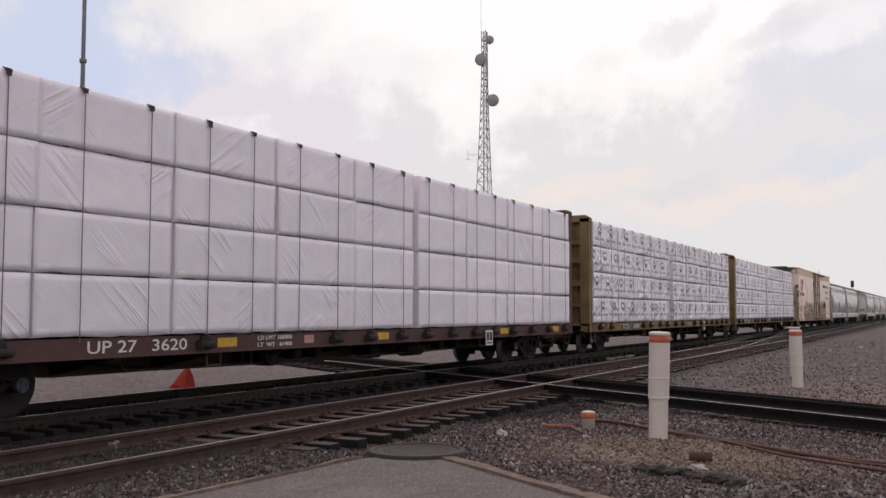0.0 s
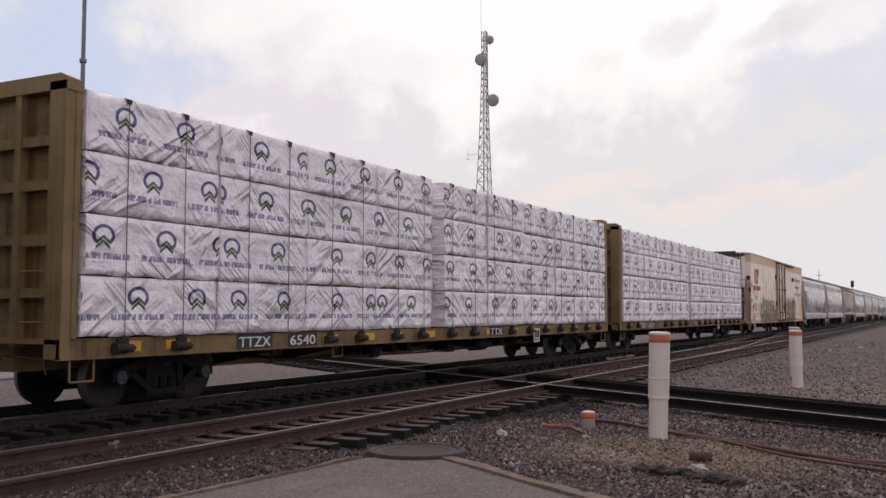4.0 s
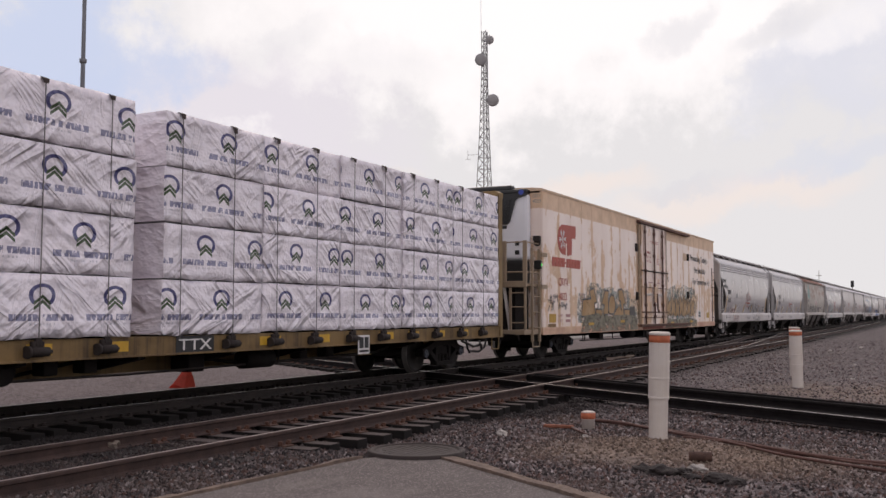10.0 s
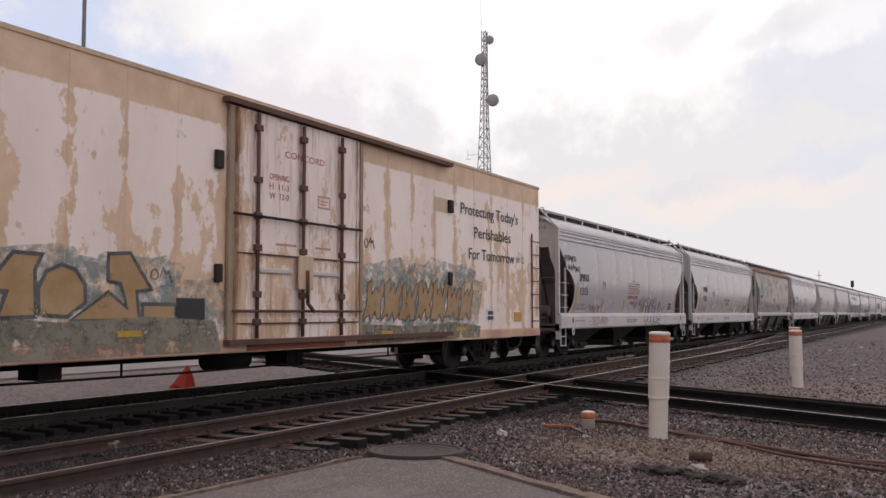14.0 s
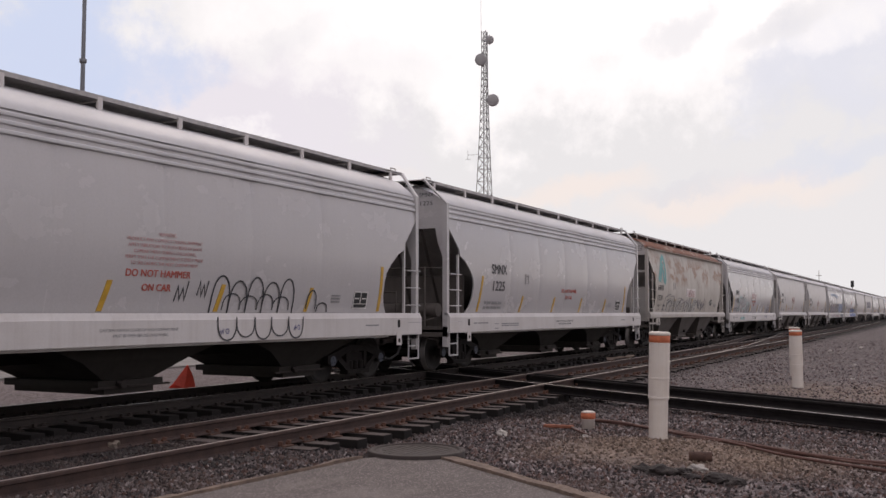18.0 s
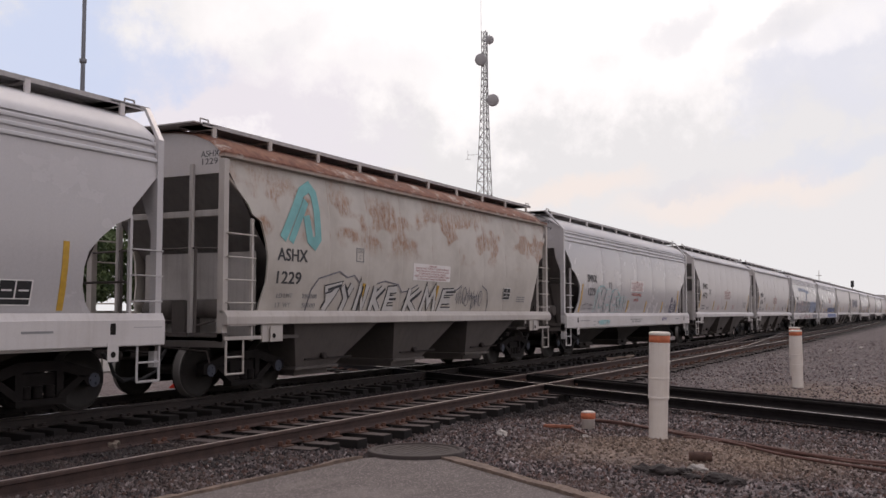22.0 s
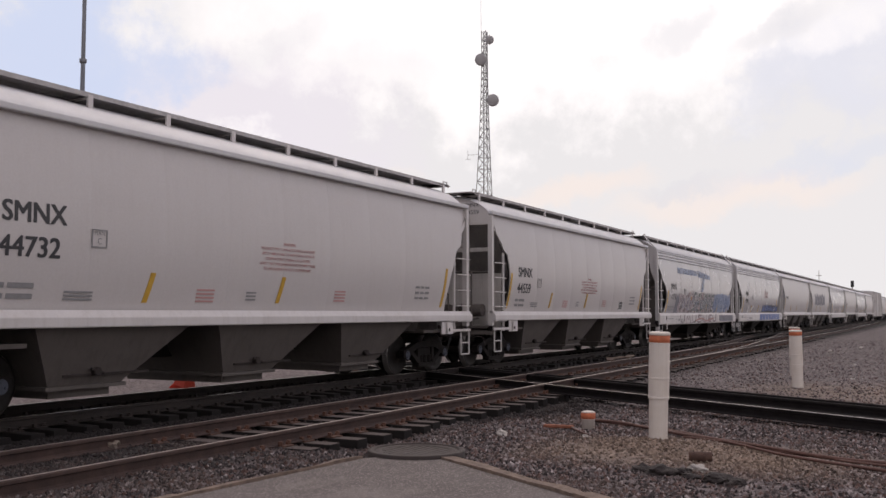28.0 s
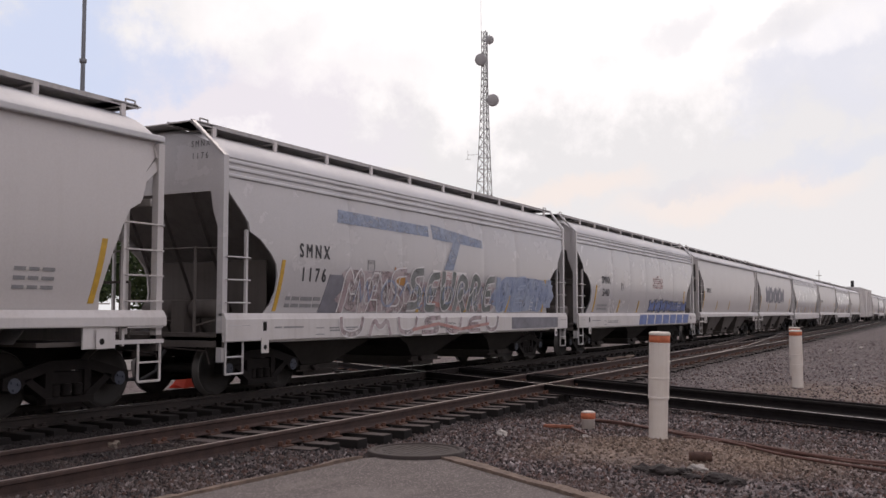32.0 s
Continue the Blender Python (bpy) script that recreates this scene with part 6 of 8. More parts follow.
    box(bm, -0.12, -0.05, -1.55, -1.48, 0.6, 3.3)
    box(bm, -0.66, -0.60, -1.55, -1.48, 0.6, 3.3)
    pipe(bm, [(-0.63, -1.52, 0.95), (-0.63, -1.52, 0.45), (-0.09, -1.52, 0.45), (-0.09, -1.52, 0.95)], 0.02, 5)
    part("ladder", bm, TAN_RAIL, car)
    for z in (2.2, 3.15):
        bm = bmesh.new()
        soft_box(bm, -0.10, 0.32, y - 0.04, y - 0.013, z - 0.06, z + 0.06, 0.01)
        part("step_bracket", bm, TAN_RAIL, car)
    bm = bmesh.new()
    soft_box(bm, -1.2, 0.0, -1.5, 1.5, 0.80, 0.95, 0.02)
    part("end_beam", bm, TAN_RAIL, car)
    for t, z in (("CRYX", 4.86), ("4033", 4.70)):
        me = lettering(t, 0.15, LETTER_GREY, 0, 0, 0, 0.26)
        for v in me.vertices:
            v.co = Vector((-0.004 + v.co.y, -1.29 - v.co.x, z + v.co.z))
        part("lettering", me, LETTER_GREY, car)
    u = -0.32
    bm = bmesh.new()
    soft_box(bm, u, -0.01, -1.26, 1.26, 2.99, 4.96, 0.10)
    unit = part("cooling_unit", bm, UNIT_WHITE, car, "white cooling unit with a black grille")
    bm = bmesh.new()
    pts = [(-1.24, 4.97), (1.25, 4.97), (1.25, 4.06), (-0.62, 4.06), (-0.70, 4.14), (-0.88, 4.76), (-0.96, 4.83), (-1.24, 4.90)]
    va = [bm.verts.new((u - 0.06, a, b)) for a, b in pts]
    vb = [bm.verts.new((u + 0.02, a, b)) for a, b in pts]
    bm.faces.new(va)
    bm.faces.new(vb[::-1])
    for i in range(len(pts)):
        bm.faces.new((va[i], va[(i + 1) % len(pts)], vb[(i + 1) % len(pts)], vb[i]))
    soft_box(bm, u - 0.04, -0.02, -1.24, 1.25, 4.955, 5.10, 0.05)
    soft_box(bm, u + 0.03, -0.03, -0.75, 1.0, 5.06, 5.24, 0.06)
    part("hood", bm, UNIT_BLACK, unit)
    for i in range(8):
        z = 4.16 + i * 0.085
        bm = bmesh.new()
        box(bm, u - 0.085, u - 0.061, -0.60 - (0.022 * i), 1.15, z, z + 0.045)
        part("grille_slat", bm, UNIT_BLACK, unit)
    bm = bmesh.new()
    tube(bm, (u - 0.03, -1.08, 4.99), (u - 0.075, -1.08, 4.99), 0.08, 14)
    part("badge", bm, plain("blue_badge", (0.03, 0.06, 0.35), 0.4), unit, "plain blue oval badge")
    bm = bmesh.new()
    bars(bm, 0, 0, [0.05, 0.24, 0.22], 0.09, 0, 0.08)
    for v in bm.verts:
        v.co = Vector((u - 0.012 + v.co.y, 0.08 - v.co.x, 3.93 + v.co.z))
    part("print", bm, LETTER_BLACK, unit)
    for a, z, w in ((-0.92, 3.42, 0.06), (-0.92, 3.15, 0.07), (-0.12, 3.22, 0.09)):
        bm = bmesh.new()
        soft_box(bm, u - 0.02, u + 0.01, a - w, a + w, z, z + 0.13, 0.008)
        part("hatch", bm, UNIT_BLACK, unit)
    bm = bmesh.new()
    soft_box(bm, -0.16, -0.04, y - 0.02, y + 0.2, 2.72, 2.98, 0.02)
    lamp = part("status_box", bm, UNIT_BLACK, car)
    bm = bmesh.new()
    box(bm, -0.12, -0.07, y - 0.03, y - 0.02, 2.82, 2.88)
    part("status_light", bm, GLOW_GREEN, lamp, "small green status light")
    bm = bmesh.new()
    tube(bm, (-0.10, -1.45, 3.5), (-0.02, -1.45, 3.5), 0.10, 10)
    box(bm, -0.16, -0.02, -1.55, -1.35, 3.55, 3.70)
    part("marker_bracket", bm, IRON, car)
    bm = bmesh.new()
    rungs(bm, L - 0.62, L - 0.08, y - 0.01, [1.2 + 0.38 * i for i in range(7)])
    rungs(bm, L - 0.55, L - 0.1, y - 0.01, [0.5])
    box(bm, L - 0.64, L - 0.60, y - 0.05, y - 0.021, 1.0, 3.7)
    part("ladder", bm, DARK_RUST, car)
    # painted marks
    def flat(name, shapes, m, off, label=""):
        for i, s in enumerate(shapes):
            b = bmesh.new()
            slab(b, s, y - 0.007 - off - 0.0002 * i, y - 0.001)
            part(name, b, m, side, label)
    flat("painted_mark", [[(2.92, 4.21)] + [(1.95, 4.19)] + [(1.78 - 0.5 * math.sin(radians(15 * i)), 3.72 + 0.47 * math.cos(radians(15 * i))) for i in range(1, 12)] + [(1.75, 3.25), (1.98, 3.23), (1.98, 3.62), (2.12, 3.62), (2.12, 3.22), (2.52, 3.27), (2.56, 3.80), (2.88, 3.80)]], LETTER_RED, 0.004, "plain red painted shape with a white star")
    star = bmesh.new()
    for i in range(6):
        a = radians(60 * i + 4)
        cx, cz, deep = 1.70, 3.72, y - 0.0125 - 0.0004 * i
        e = (cx + 0.29 * math.cos(a), cz + 0.29 * math.sin(a))
        ribbon(star, [(cx + 0.02 * math.cos(a), cz + 0.02 * math.sin(a)), e], 0.035, deep)
        for k in (0.5, 0.75):
            m0 = (cx + 0.29 * k * math.cos(a), cz + 0.29 * k * math.sin(a))
            for t in (0.75, -0.75):
                ribbon(star, [m0, (m0[0] + 0.10 * math.cos(a + t), m0[1] + 0.10 * math.sin(a + t))], 0.026, deep - 0.0032 - 0.0003 * (t > 0))
    part("star", star, LETTER_WHITE, side)
    widths, shapes, x = [0.30, 0.27, 0.27, 0.29, 0.12, 0.24, 0.28, 0.28, 0.28, 0.24], [], 0.78
    for i, w in enumerate(widths):
        z0, z1 = (2.96, 3.02) if i == 4 else (2.85, 3.13)
        shapes.append([(x, z0), (x + w - 0.035, z0), (x + w + 0.0, z1), (x + 0.035, z1)])
        x += w
    flat("painted_bar", shapes, LETTER_RED, 0.004, "plain red painted bar")
    part("lettering", lettering("CRYX", 0.34, LETTER_RED, 1.32, y - 0.013, 2.27, 0.86), LETTER_RED, side)
    part("lettering", lettering("4033", 0.34, LETTER_RED, 1.33, y - 0.013, 1.82, 0.70), LETTER_RED, side)
    part("lettering", lettering("LD LMT", 0.13, LETTER_FADED, 1.25, y - 0.013, 1.30, 0.42), LETTER_FADED, side)
    part("lettering", lettering("LT WT", 0.13, LETTER_FADED, 1.25, y - 0.013, 1.14, 0.36), LETTER_FADED, side)
    b = bmesh.new()
    bars(b, 1.95, 1.30, [0.4], 0.09, y - 0.007, 0, 2, 0.16)
    part("small_print", b, LETTER_FADED, side)
    flat("yellow_plate", [[(0.55, 1.14), (1.08, 1.14), (1.08, 1.40), (0.55, 1.40)]], YELLOW_STRIPE, 0.008)
    flat("brown_patch", [[(0.12, 1.0), (1.08, 1.0), (1.08, 1.10), (0.12, 1.10)]], plain("brown_patch_paint", (0.22, 0.13, 0.06), 0.7, 0, 0.2, 6), 0.002)
    for i, (t, w) in enumerate((("Protecting Today's", 3.55), ("Perishables", 2.3), ("For Tomorrow", 2.85))):
        part("lettering", lettering(t, 0.40, LETTER_BLACK, 18.65 + (0.75, 0.45)[i - 1] * (i > 0), y - 0.013, 3.88 - 0.55 * i, w, 0.003), LETTER_BLACK, side)
    # sprayed letters
    rng = random.Random(11)
    teal = sprayed("sprayed_teal", (0.25, 0.345, 0.34), (0.44, 0.47, 0.43), 0.61, 0.20)
    olive = sprayed("sprayed_olive", (0.17, 0.165, 0.12), (0.30, 0.265, 0.205), 0.46, 0.08)
    gold = sprayed("sprayed_gold", (0.37, 0.215, 0.085), (0.48, 0.32, 0.18), 0.37, 0.05)
    line = sprayed("sprayed_line", (0.06, 0.065, 0.075), (0.14, 0.14, 0.14), 0.43, 0.06)
    scribble = sprayed("sprayed_scribble", (0.04, 0.045, 0.06), (0.10, 0.11, 0.13), 0.40)
    flat("graffiti", [cloud_shape(rng, a, b, c, d) for a, b, c, d in ((3.0, 4.3, 1.1, 2.1), (3.9, 5.5, 1.2, 2.45), (5.2, 7.3, 1.2, 2.35), (7.0, 9.0, 1.2, 2.30), (8.4, 10.0, 0.95, 2.0), (13.95, 16.6, 0.9, 2.6), (15.8, 19.8, 0.9, 2.65))], teal, 0.0006, "worn turquoise spray paint")
    flat("graffiti", [[(3.3, 0.80), (9.85, 0.80), (9.7, 1.30), (8.2, 1.38), (6.6, 1.30), (5.0, 1.42), (3.7, 1.34)], [(13.95, 0.80), (19.7, 0.82), (19.75, 1.10), (18.2, 1.22), (16.4, 1.14), (14.1, 1.20)]], olive, 0.0165, "worn grey-green spray paint")
    big = [[(3.4, 1.3), (3.55, 1.87), (4.35, 1.9), (4.2, 2.18), (4.65, 2.26), (5.0, 1.79), (4.72, 1.75), (4.8, 1.36)],
           [(4.86, 1.3), (4.85, 1.56), (5.5, 1.55), (5.52, 1.3)],
           [(5.65, 1.36), (5.78, 1.7), (5.46, 1.73), (5.86, 2.21), (6.31, 2.2), (6.2, 2.0), (6.23, 1.38)],
           [(6.28, 1.4), (6.26, 1.75), (6.38, 1.98), (6.62, 2.08), (6.86, 2.02), (7.03, 1.82), (7.04, 1.57), (6.75, 1.38)],
           [(6.8, 1.33), (7.45, 1.73), (7.81, 1.5), (7.68, 1.85), (7.43, 1.88), (7.44, 2.27), (7.85, 2.3), (8.29, 1.78), (7.99, 1.74), (8.05, 1.33)],
           [(8.12, 1.27), (8.11, 1.56), (8.80, 1.56), (8.80, 1.27)]]
    flat("graffiti", big, gold, 0.0030, "fat gold sprayed letters")
    small = blocky(rng, 14.15, 19.2, 1.2, 2.25, 7, 0.22)
    flat("graffiti", small, gold, 0.0030, "jagged gold sprayed letters")
    for wide, m, off, lines in ((0.055, line, 0.0105, edges_of(big)), (0.03, line, 0.0105, edges_of(small)),
                                (0.022, scribble, 0.0075, glyphs(rng, 0.15, 0.95, 1.45, 1.98, 4) + glyphs(rng, 0.6, 1.25, 1.72, 2.02, 3) + glyphs(rng, 1.3, 2.1, 1.52, 1.78, 4)),
                                (0.02, scribble, 0.0075, glyphs(rng, 8.0, 8.7, 1.85, 2.15, 3) + glyphs(rng, 22.1, 22.7, 2.7, 3.1, 2) + glyphs(rng, 14.0, 14.6, 2.7, 3.0, 3))):
        for i, s in enumerate(lines):
            b = bmesh.new()
            ribbon(b, s, wide, y - off - 0.0002 * i)
            part("graffiti", b, m, side)
    flat("dark_patch", [[(8.82, 1.24), (9.45, 1.24), (9.45, 1.66), (8.82, 1.66)]], UNIT_BLACK, 0.012)
    flat("reflector", [[(a, c), (a + w, c), (a + w, c + 0.09), (a, c + 0.09)] for a, c, w in ((4.1, 1.02, 0.5), (7.62, 1.08, 0.46), (14.9, 0.96, 0.45), (18.4, 0.99, 0.5))], YELLOW_STRIPE, 0.024, "faded orange reflector strip")
    flat("inspection_panel", [[(20.12, 1.21), (20.63, 1.21), (20.63, 1.53), (20.12, 1.53)]], LETTER_WHITE, 0.004)
    flat("small_print", [[(20.20, 1.25), (20.55, 1.25), (20.55, 1.35), (20.20, 1.35)], [(20.22, 1.38), (20.53, 1.38), (20.53, 1.48), (20.22, 1.48)]], LETTER_BLACK, 0.007)
    flat("yellow_plate", [[(21.95, 1.19), (22.45, 1.19), (22.45, 1.45), (21.95, 1.45)]], YELLOW_STRIPE, 0.008)
    flat("stencil_line", [[(3.28, 1.80), (3.58, 1.80), (3.58, 1.815), (3.28, 1.815)], [(3.28, 2.03), (3.58, 2.03), (3.58, 2.045), (3.28, 2.045)], [(3.28, 1.82), (3.295, 1.82), (3.295, 2.025), (3.28, 2.025)], [(3.565, 1.82), (3.58, 1.82), (3.58, 2.025), (3.565, 2.025)]], LETTER_FADED, 0.004)
    flat("rust_strip", [[(10.5, 0.785), (13.5, 0.785), (13.5, 0.93), (10.5, 0.93)]], PINK_RUST, 0.017)
    bm = bmesh.new()
    for x in (4.9, 5.1, 8.2, 12.6, 16.0):
        tube(bm, (x, -1.1, 0.80), (x, -1.1, 0.46), 0.02, 5)
    pipe(bm, [(4.6, -1.1, 0.5), (9.5, -1.1, 0.46), (18.5, -1.1, 0.5)], 0.02, 5)
    tube(bm, (10.3, -0.9, 0.62), (11.3, -0.9, 0.62), 0.18, 12)
    box(bm, 12.3, 12.8, -1.1, -0.6, 0.42, 0.76)
    box(bm, 6.7, 7.1, -1.1, -0.7, 0.5, 0.76)
    part("brake_gear", bm, OILY, car)
    truck(car, 2.95)
    truck(car, L - 2.95)
    coupler(car, -1.2, -1)
    coupler(car, L + 0.2, 1)
    return car


def box_car(q):
    """A far pale box car with ribbed sides."""
    L = 23.4
    car = thing("box_car", "distant pale grey ribbed box car", "freight car", "cars of the train")
    car["q"] = q
    bm = bmesh.new()
    box(bm, 0, L, -1.55, 1.55, 0.85, 4.95)
    part("body", bm, GREY_BODY_B, car)
    bm = bmesh.new()
    for i in range(16):
        x = 0.2 + (L - 0.5) * i / 15
        box(bm, x, x + 0.1, -1.60, -1.55, 0.9, 4.9)
    part("ribs", bm, GREY_BODY_B, car)
    bm = bmesh.new()
    box(bm, 9.5, 12.6, -1.63, -1.551, 0.95, 4.7)
    part("door", bm, SILL_WHITE, car)
    bm = bmesh.new()
    loft(bm, [[(x, -1.62, 4.93), (x, -1.62, 5.0), (x, 0, 5.12), (x, 1.62, 5.0), (x, 1.62, 4.93)] for x in (-0.05, L + 0.05)], True, False)
    part("roof", bm, ROOF_GREY, car)
    truck(car, 2.5, False)
    truck(car, L - 2.5, False)
    coupler(car, 0, -1)
    coupler(car, L, 1)
    return car


# ---- the train ----
def stripes_ribbed(dx=0.0):
    return [("stripe", 1.80 + dx, 1.46, 2.38, 0.12)] + [("stripe", x + dx, 1.45, 1.90, 0.12) for x in (4.55, 7.05, 9.5, 12.0)] + [("stripe", 14.30, 1.46, 2.4, -0.02)]


def stripes_smooth():
    return [("stripe", 1.04, 1.56, 2.52, 0.16), ("stripe", 4.20, 1.58, 2.03, 0.12), ("stripe", 7.42, 1.60, 2.07, 0.12), ("stripe", 13.72, 1.56, 2.48, 0.14)]


def common_ribbed(mark, number, dx=0.0, ds=0.0, loads=None):
    load = [("text", t, 0.11, 2.22 + dx, 1.66 - 0.13 * i, 1.02, LETTER_GREY) for i, t in enumerate(loads)] if loads else [("bars", 2.2 + dx, 1.66, [0.14, 0.22, 0.36, 0.22], 0.07, 2, 0.13, LETTER_GREY)]
    return load + [("text", mark, 0.36, 2.52 + dx, 2.46, 0.96, LETTER_BLACK), ("text", number, 0.36, 2.64 + dx, 2.02, 0.74, LETTER_BLACK),
            ("end_text", mark, 0.15, -0.75, 4.26, 0.40), ("end_text", number, 0.15, -0.78, 4.05, 0.34),
            ("plate", 4.77 + dx * 0.75, 2.25, 0.27, 0.27),
           
            ("sill_bars", 1.3, 1.16, [0.2, 0.6], 0.03, 1, 0, LETTER_GREY), ("sill_bars", 2.55, 1.14, [0.26], 0.018, 2, 0.12, LETTER_GREY), ("sill_bars", 3.0, 1.13, [0.5, 0.6], 0.03, 2, 0.05, LETTER_GREY),
            ("sill_text", "CAUTION: HATCH COVERS OF EACH COMPARTMENT", 0.065, 7.0 + dx * 0.5, 1.16, 1.55, LETTER_GREY), ("sill_text", "MUST BE OPEN BEFORE UNLOADING.", 0.065, 7.25 + dx * 0.5, 1.08, 1.1, LETTER_GREY), ("sill_bars", 13.6, 1.16, [0.5], 0.03, 1, 0, LETTER_GREY),
            ("black_panel", 13.34, 1.52, 0.52, 0.34), ("bars", 12.55, 1.75, [0.3], 0.03, 3, 0.06, LETTER_GREY)] + stripes_ribbed(ds)


def common_smooth(mark, number, up=0.0):
    return [("text", mark, 0.38, 1.70, 2.44 + up, 1.0, LETTER_BLACK), ("text", number, 0.38, 1.66, 1.99 + up, 0.95, LETTER_BLACK),
            ("end_text", mark, 0.16, -0.72, 4.26, 0.42), ("end_text", number, 0.16, -0.71, 4.07, 0.42),
            ("plate", 3.14, 2.17 + up, 0.28, 0.26),
            ("bars", 1.6, 1.75, [0.2, 0.4], 0.07, 2, 0.14, LETTER_GREY), ("bars", 2.75, 1.70, [0.5], 0.03, 3, 0.05, LETTER_GREY), ("bars", 5.35, 1.78, [0.42], 0.03, 4, 0.06, LETTER_FADED),
            ("bars", 6.58, 1.76, [0.26], 0.03, 3, 0.06, LETTER_GREY), ("bars", 9.25, 1.83, [0.38], 0.03, 4, 0.06, LETTER_FADED), ("bars", 12.45, 1.98, [0.18, 0.16, 0.2], 0.05, 3, 0.12, LETTER_GREY),
            ("sill_bars", 12.1, 1.28, [0.34], 0.07, 1, 0, LETTER_GREY)] + stripes_smooth()


NOTICE = ("PRODUCT MAY COMPACT DURING SHIPMENT", "APPLY VIBRATORS TO BOTH SIDES OF EACH", "COMPARTMENT DURING UNLOADING.", "VERIFY THAT THE COMPARTMENT IS EMPTY PRIOR", "TO UNLOADING THE NEXT COMPARTMENT")


def red_notice(x, z, wide=1.66, m=None):
    """The warning about unloading, in red print."""
    m = m or LETTER_FADED
    rows = [("text", "WARNING", 0.075, x + wide * 0.40, z + 0.33, wide * 0.22, m)]
    for i, line in enumerate(NOTICE):
        w = wide * (0.96, 0.94, 0.80, 1.0, 0.86)[i]
        rows.append(("text", line, 0.072, x + (wide - w) / 2, z + 0.235 - 0.088 * i, w, m))
    return rows


FORMS = {"Z": [[(0.0, 0.80), (0.85, 1.0), (0.55, 0.60), (0.12, 0.50)], [(0.52, 0.60), (0.10, 0.0)]],
         "Y": [[(0.05, 1.0), (0.42, 0.52), (0.78, 1.05)], [(0.42, 0.52), (0.22, 0.0)]],
         "N": [[(0.08, 0.0), (0.22, 1.0), (0.62, 0.08), (0.80, 1.04)]],
         "K": [[(0.12, 0.0), (0.28, 1.0)], [(0.88, 0.94), (0.26, 0.50), (0.82, 0.0)]],
         "E": [[(0.92, 0.94), (0.26, 0.90), (0.12, 0.06), (0.88, 0.08)], [(0.2, 0.50), (0.76, 0.52)]],
         "M": [[(0.04, 0.0), (0.20, 1.0), (0.46, 0.34), (0.76, 1.0), (0.92, 0.0)]],
         "S": [[(0.88, 0.94), (0.22, 0.90), (0.14, 0.60), (0.80, 0.42), (0.76, 0.06), (0.04, 0.05)]],
         "R": [[(0.10, 0.0), (0.16, 1.0), (0.80, 0.86), (0.72, 0.56), (0.22, 0.50), (0.88, 0.0)]],
         "A": [[(0.0, 0.0), (0.42, 1.0), (0.88, 0.0)], [(0.2, 0.36), (0.70, 0.36)]],
         "U": [[(0.08, 1.0), (0.12, 0.2), (0.45, 0.0), (0.78, 0.2), (0.84, 1.0)]]}


def sprayed_word(rng, word, x0, x1, z0, z1, slant=0.1, bend=0):
    """Bent strokes of sprayed letters, side by side."""
    lines, w = [], (x1 - x0) / len(word)
    for i, ch in enumerate(word):
        k, up = rng.uniform(0.92, 1.08), rng.uniform(-0.05, 0.05) * (z1 - z0)
        for stroke in FORMS[ch]:
            pts = [(x0 + w * (i + 0.05 + 0.9 * u * k) + slant * (z1 - z0) * v, z0 + up + (z1 - z0) * v) for u, v in stroke]
            for _ in range(bend):
                cut = [pts[0]]
                for p, q in zip(pts, pts[1:]):
                    cut += [(p[0] * 0.75 + q[0] * 0.25, p[1] * 0.75 + q[1] * 0.25), (p[0] * 0.25 + q[0] * 0.75, p[1] * 0.25 + q[1] * 0.75)]
                pts = cut + [pts[-1]]
            lines.append(pts)
    return lines


def outlined(edge, fill, wide, lines, rim=0.03, kind="scrawl", deep=0):
    """Letters with a sprayed outline round their strokes."""
    return [(kind, edge, wide + 2 * rim, lines, deep), (kind, fill, wide, lines, deep + 1)]


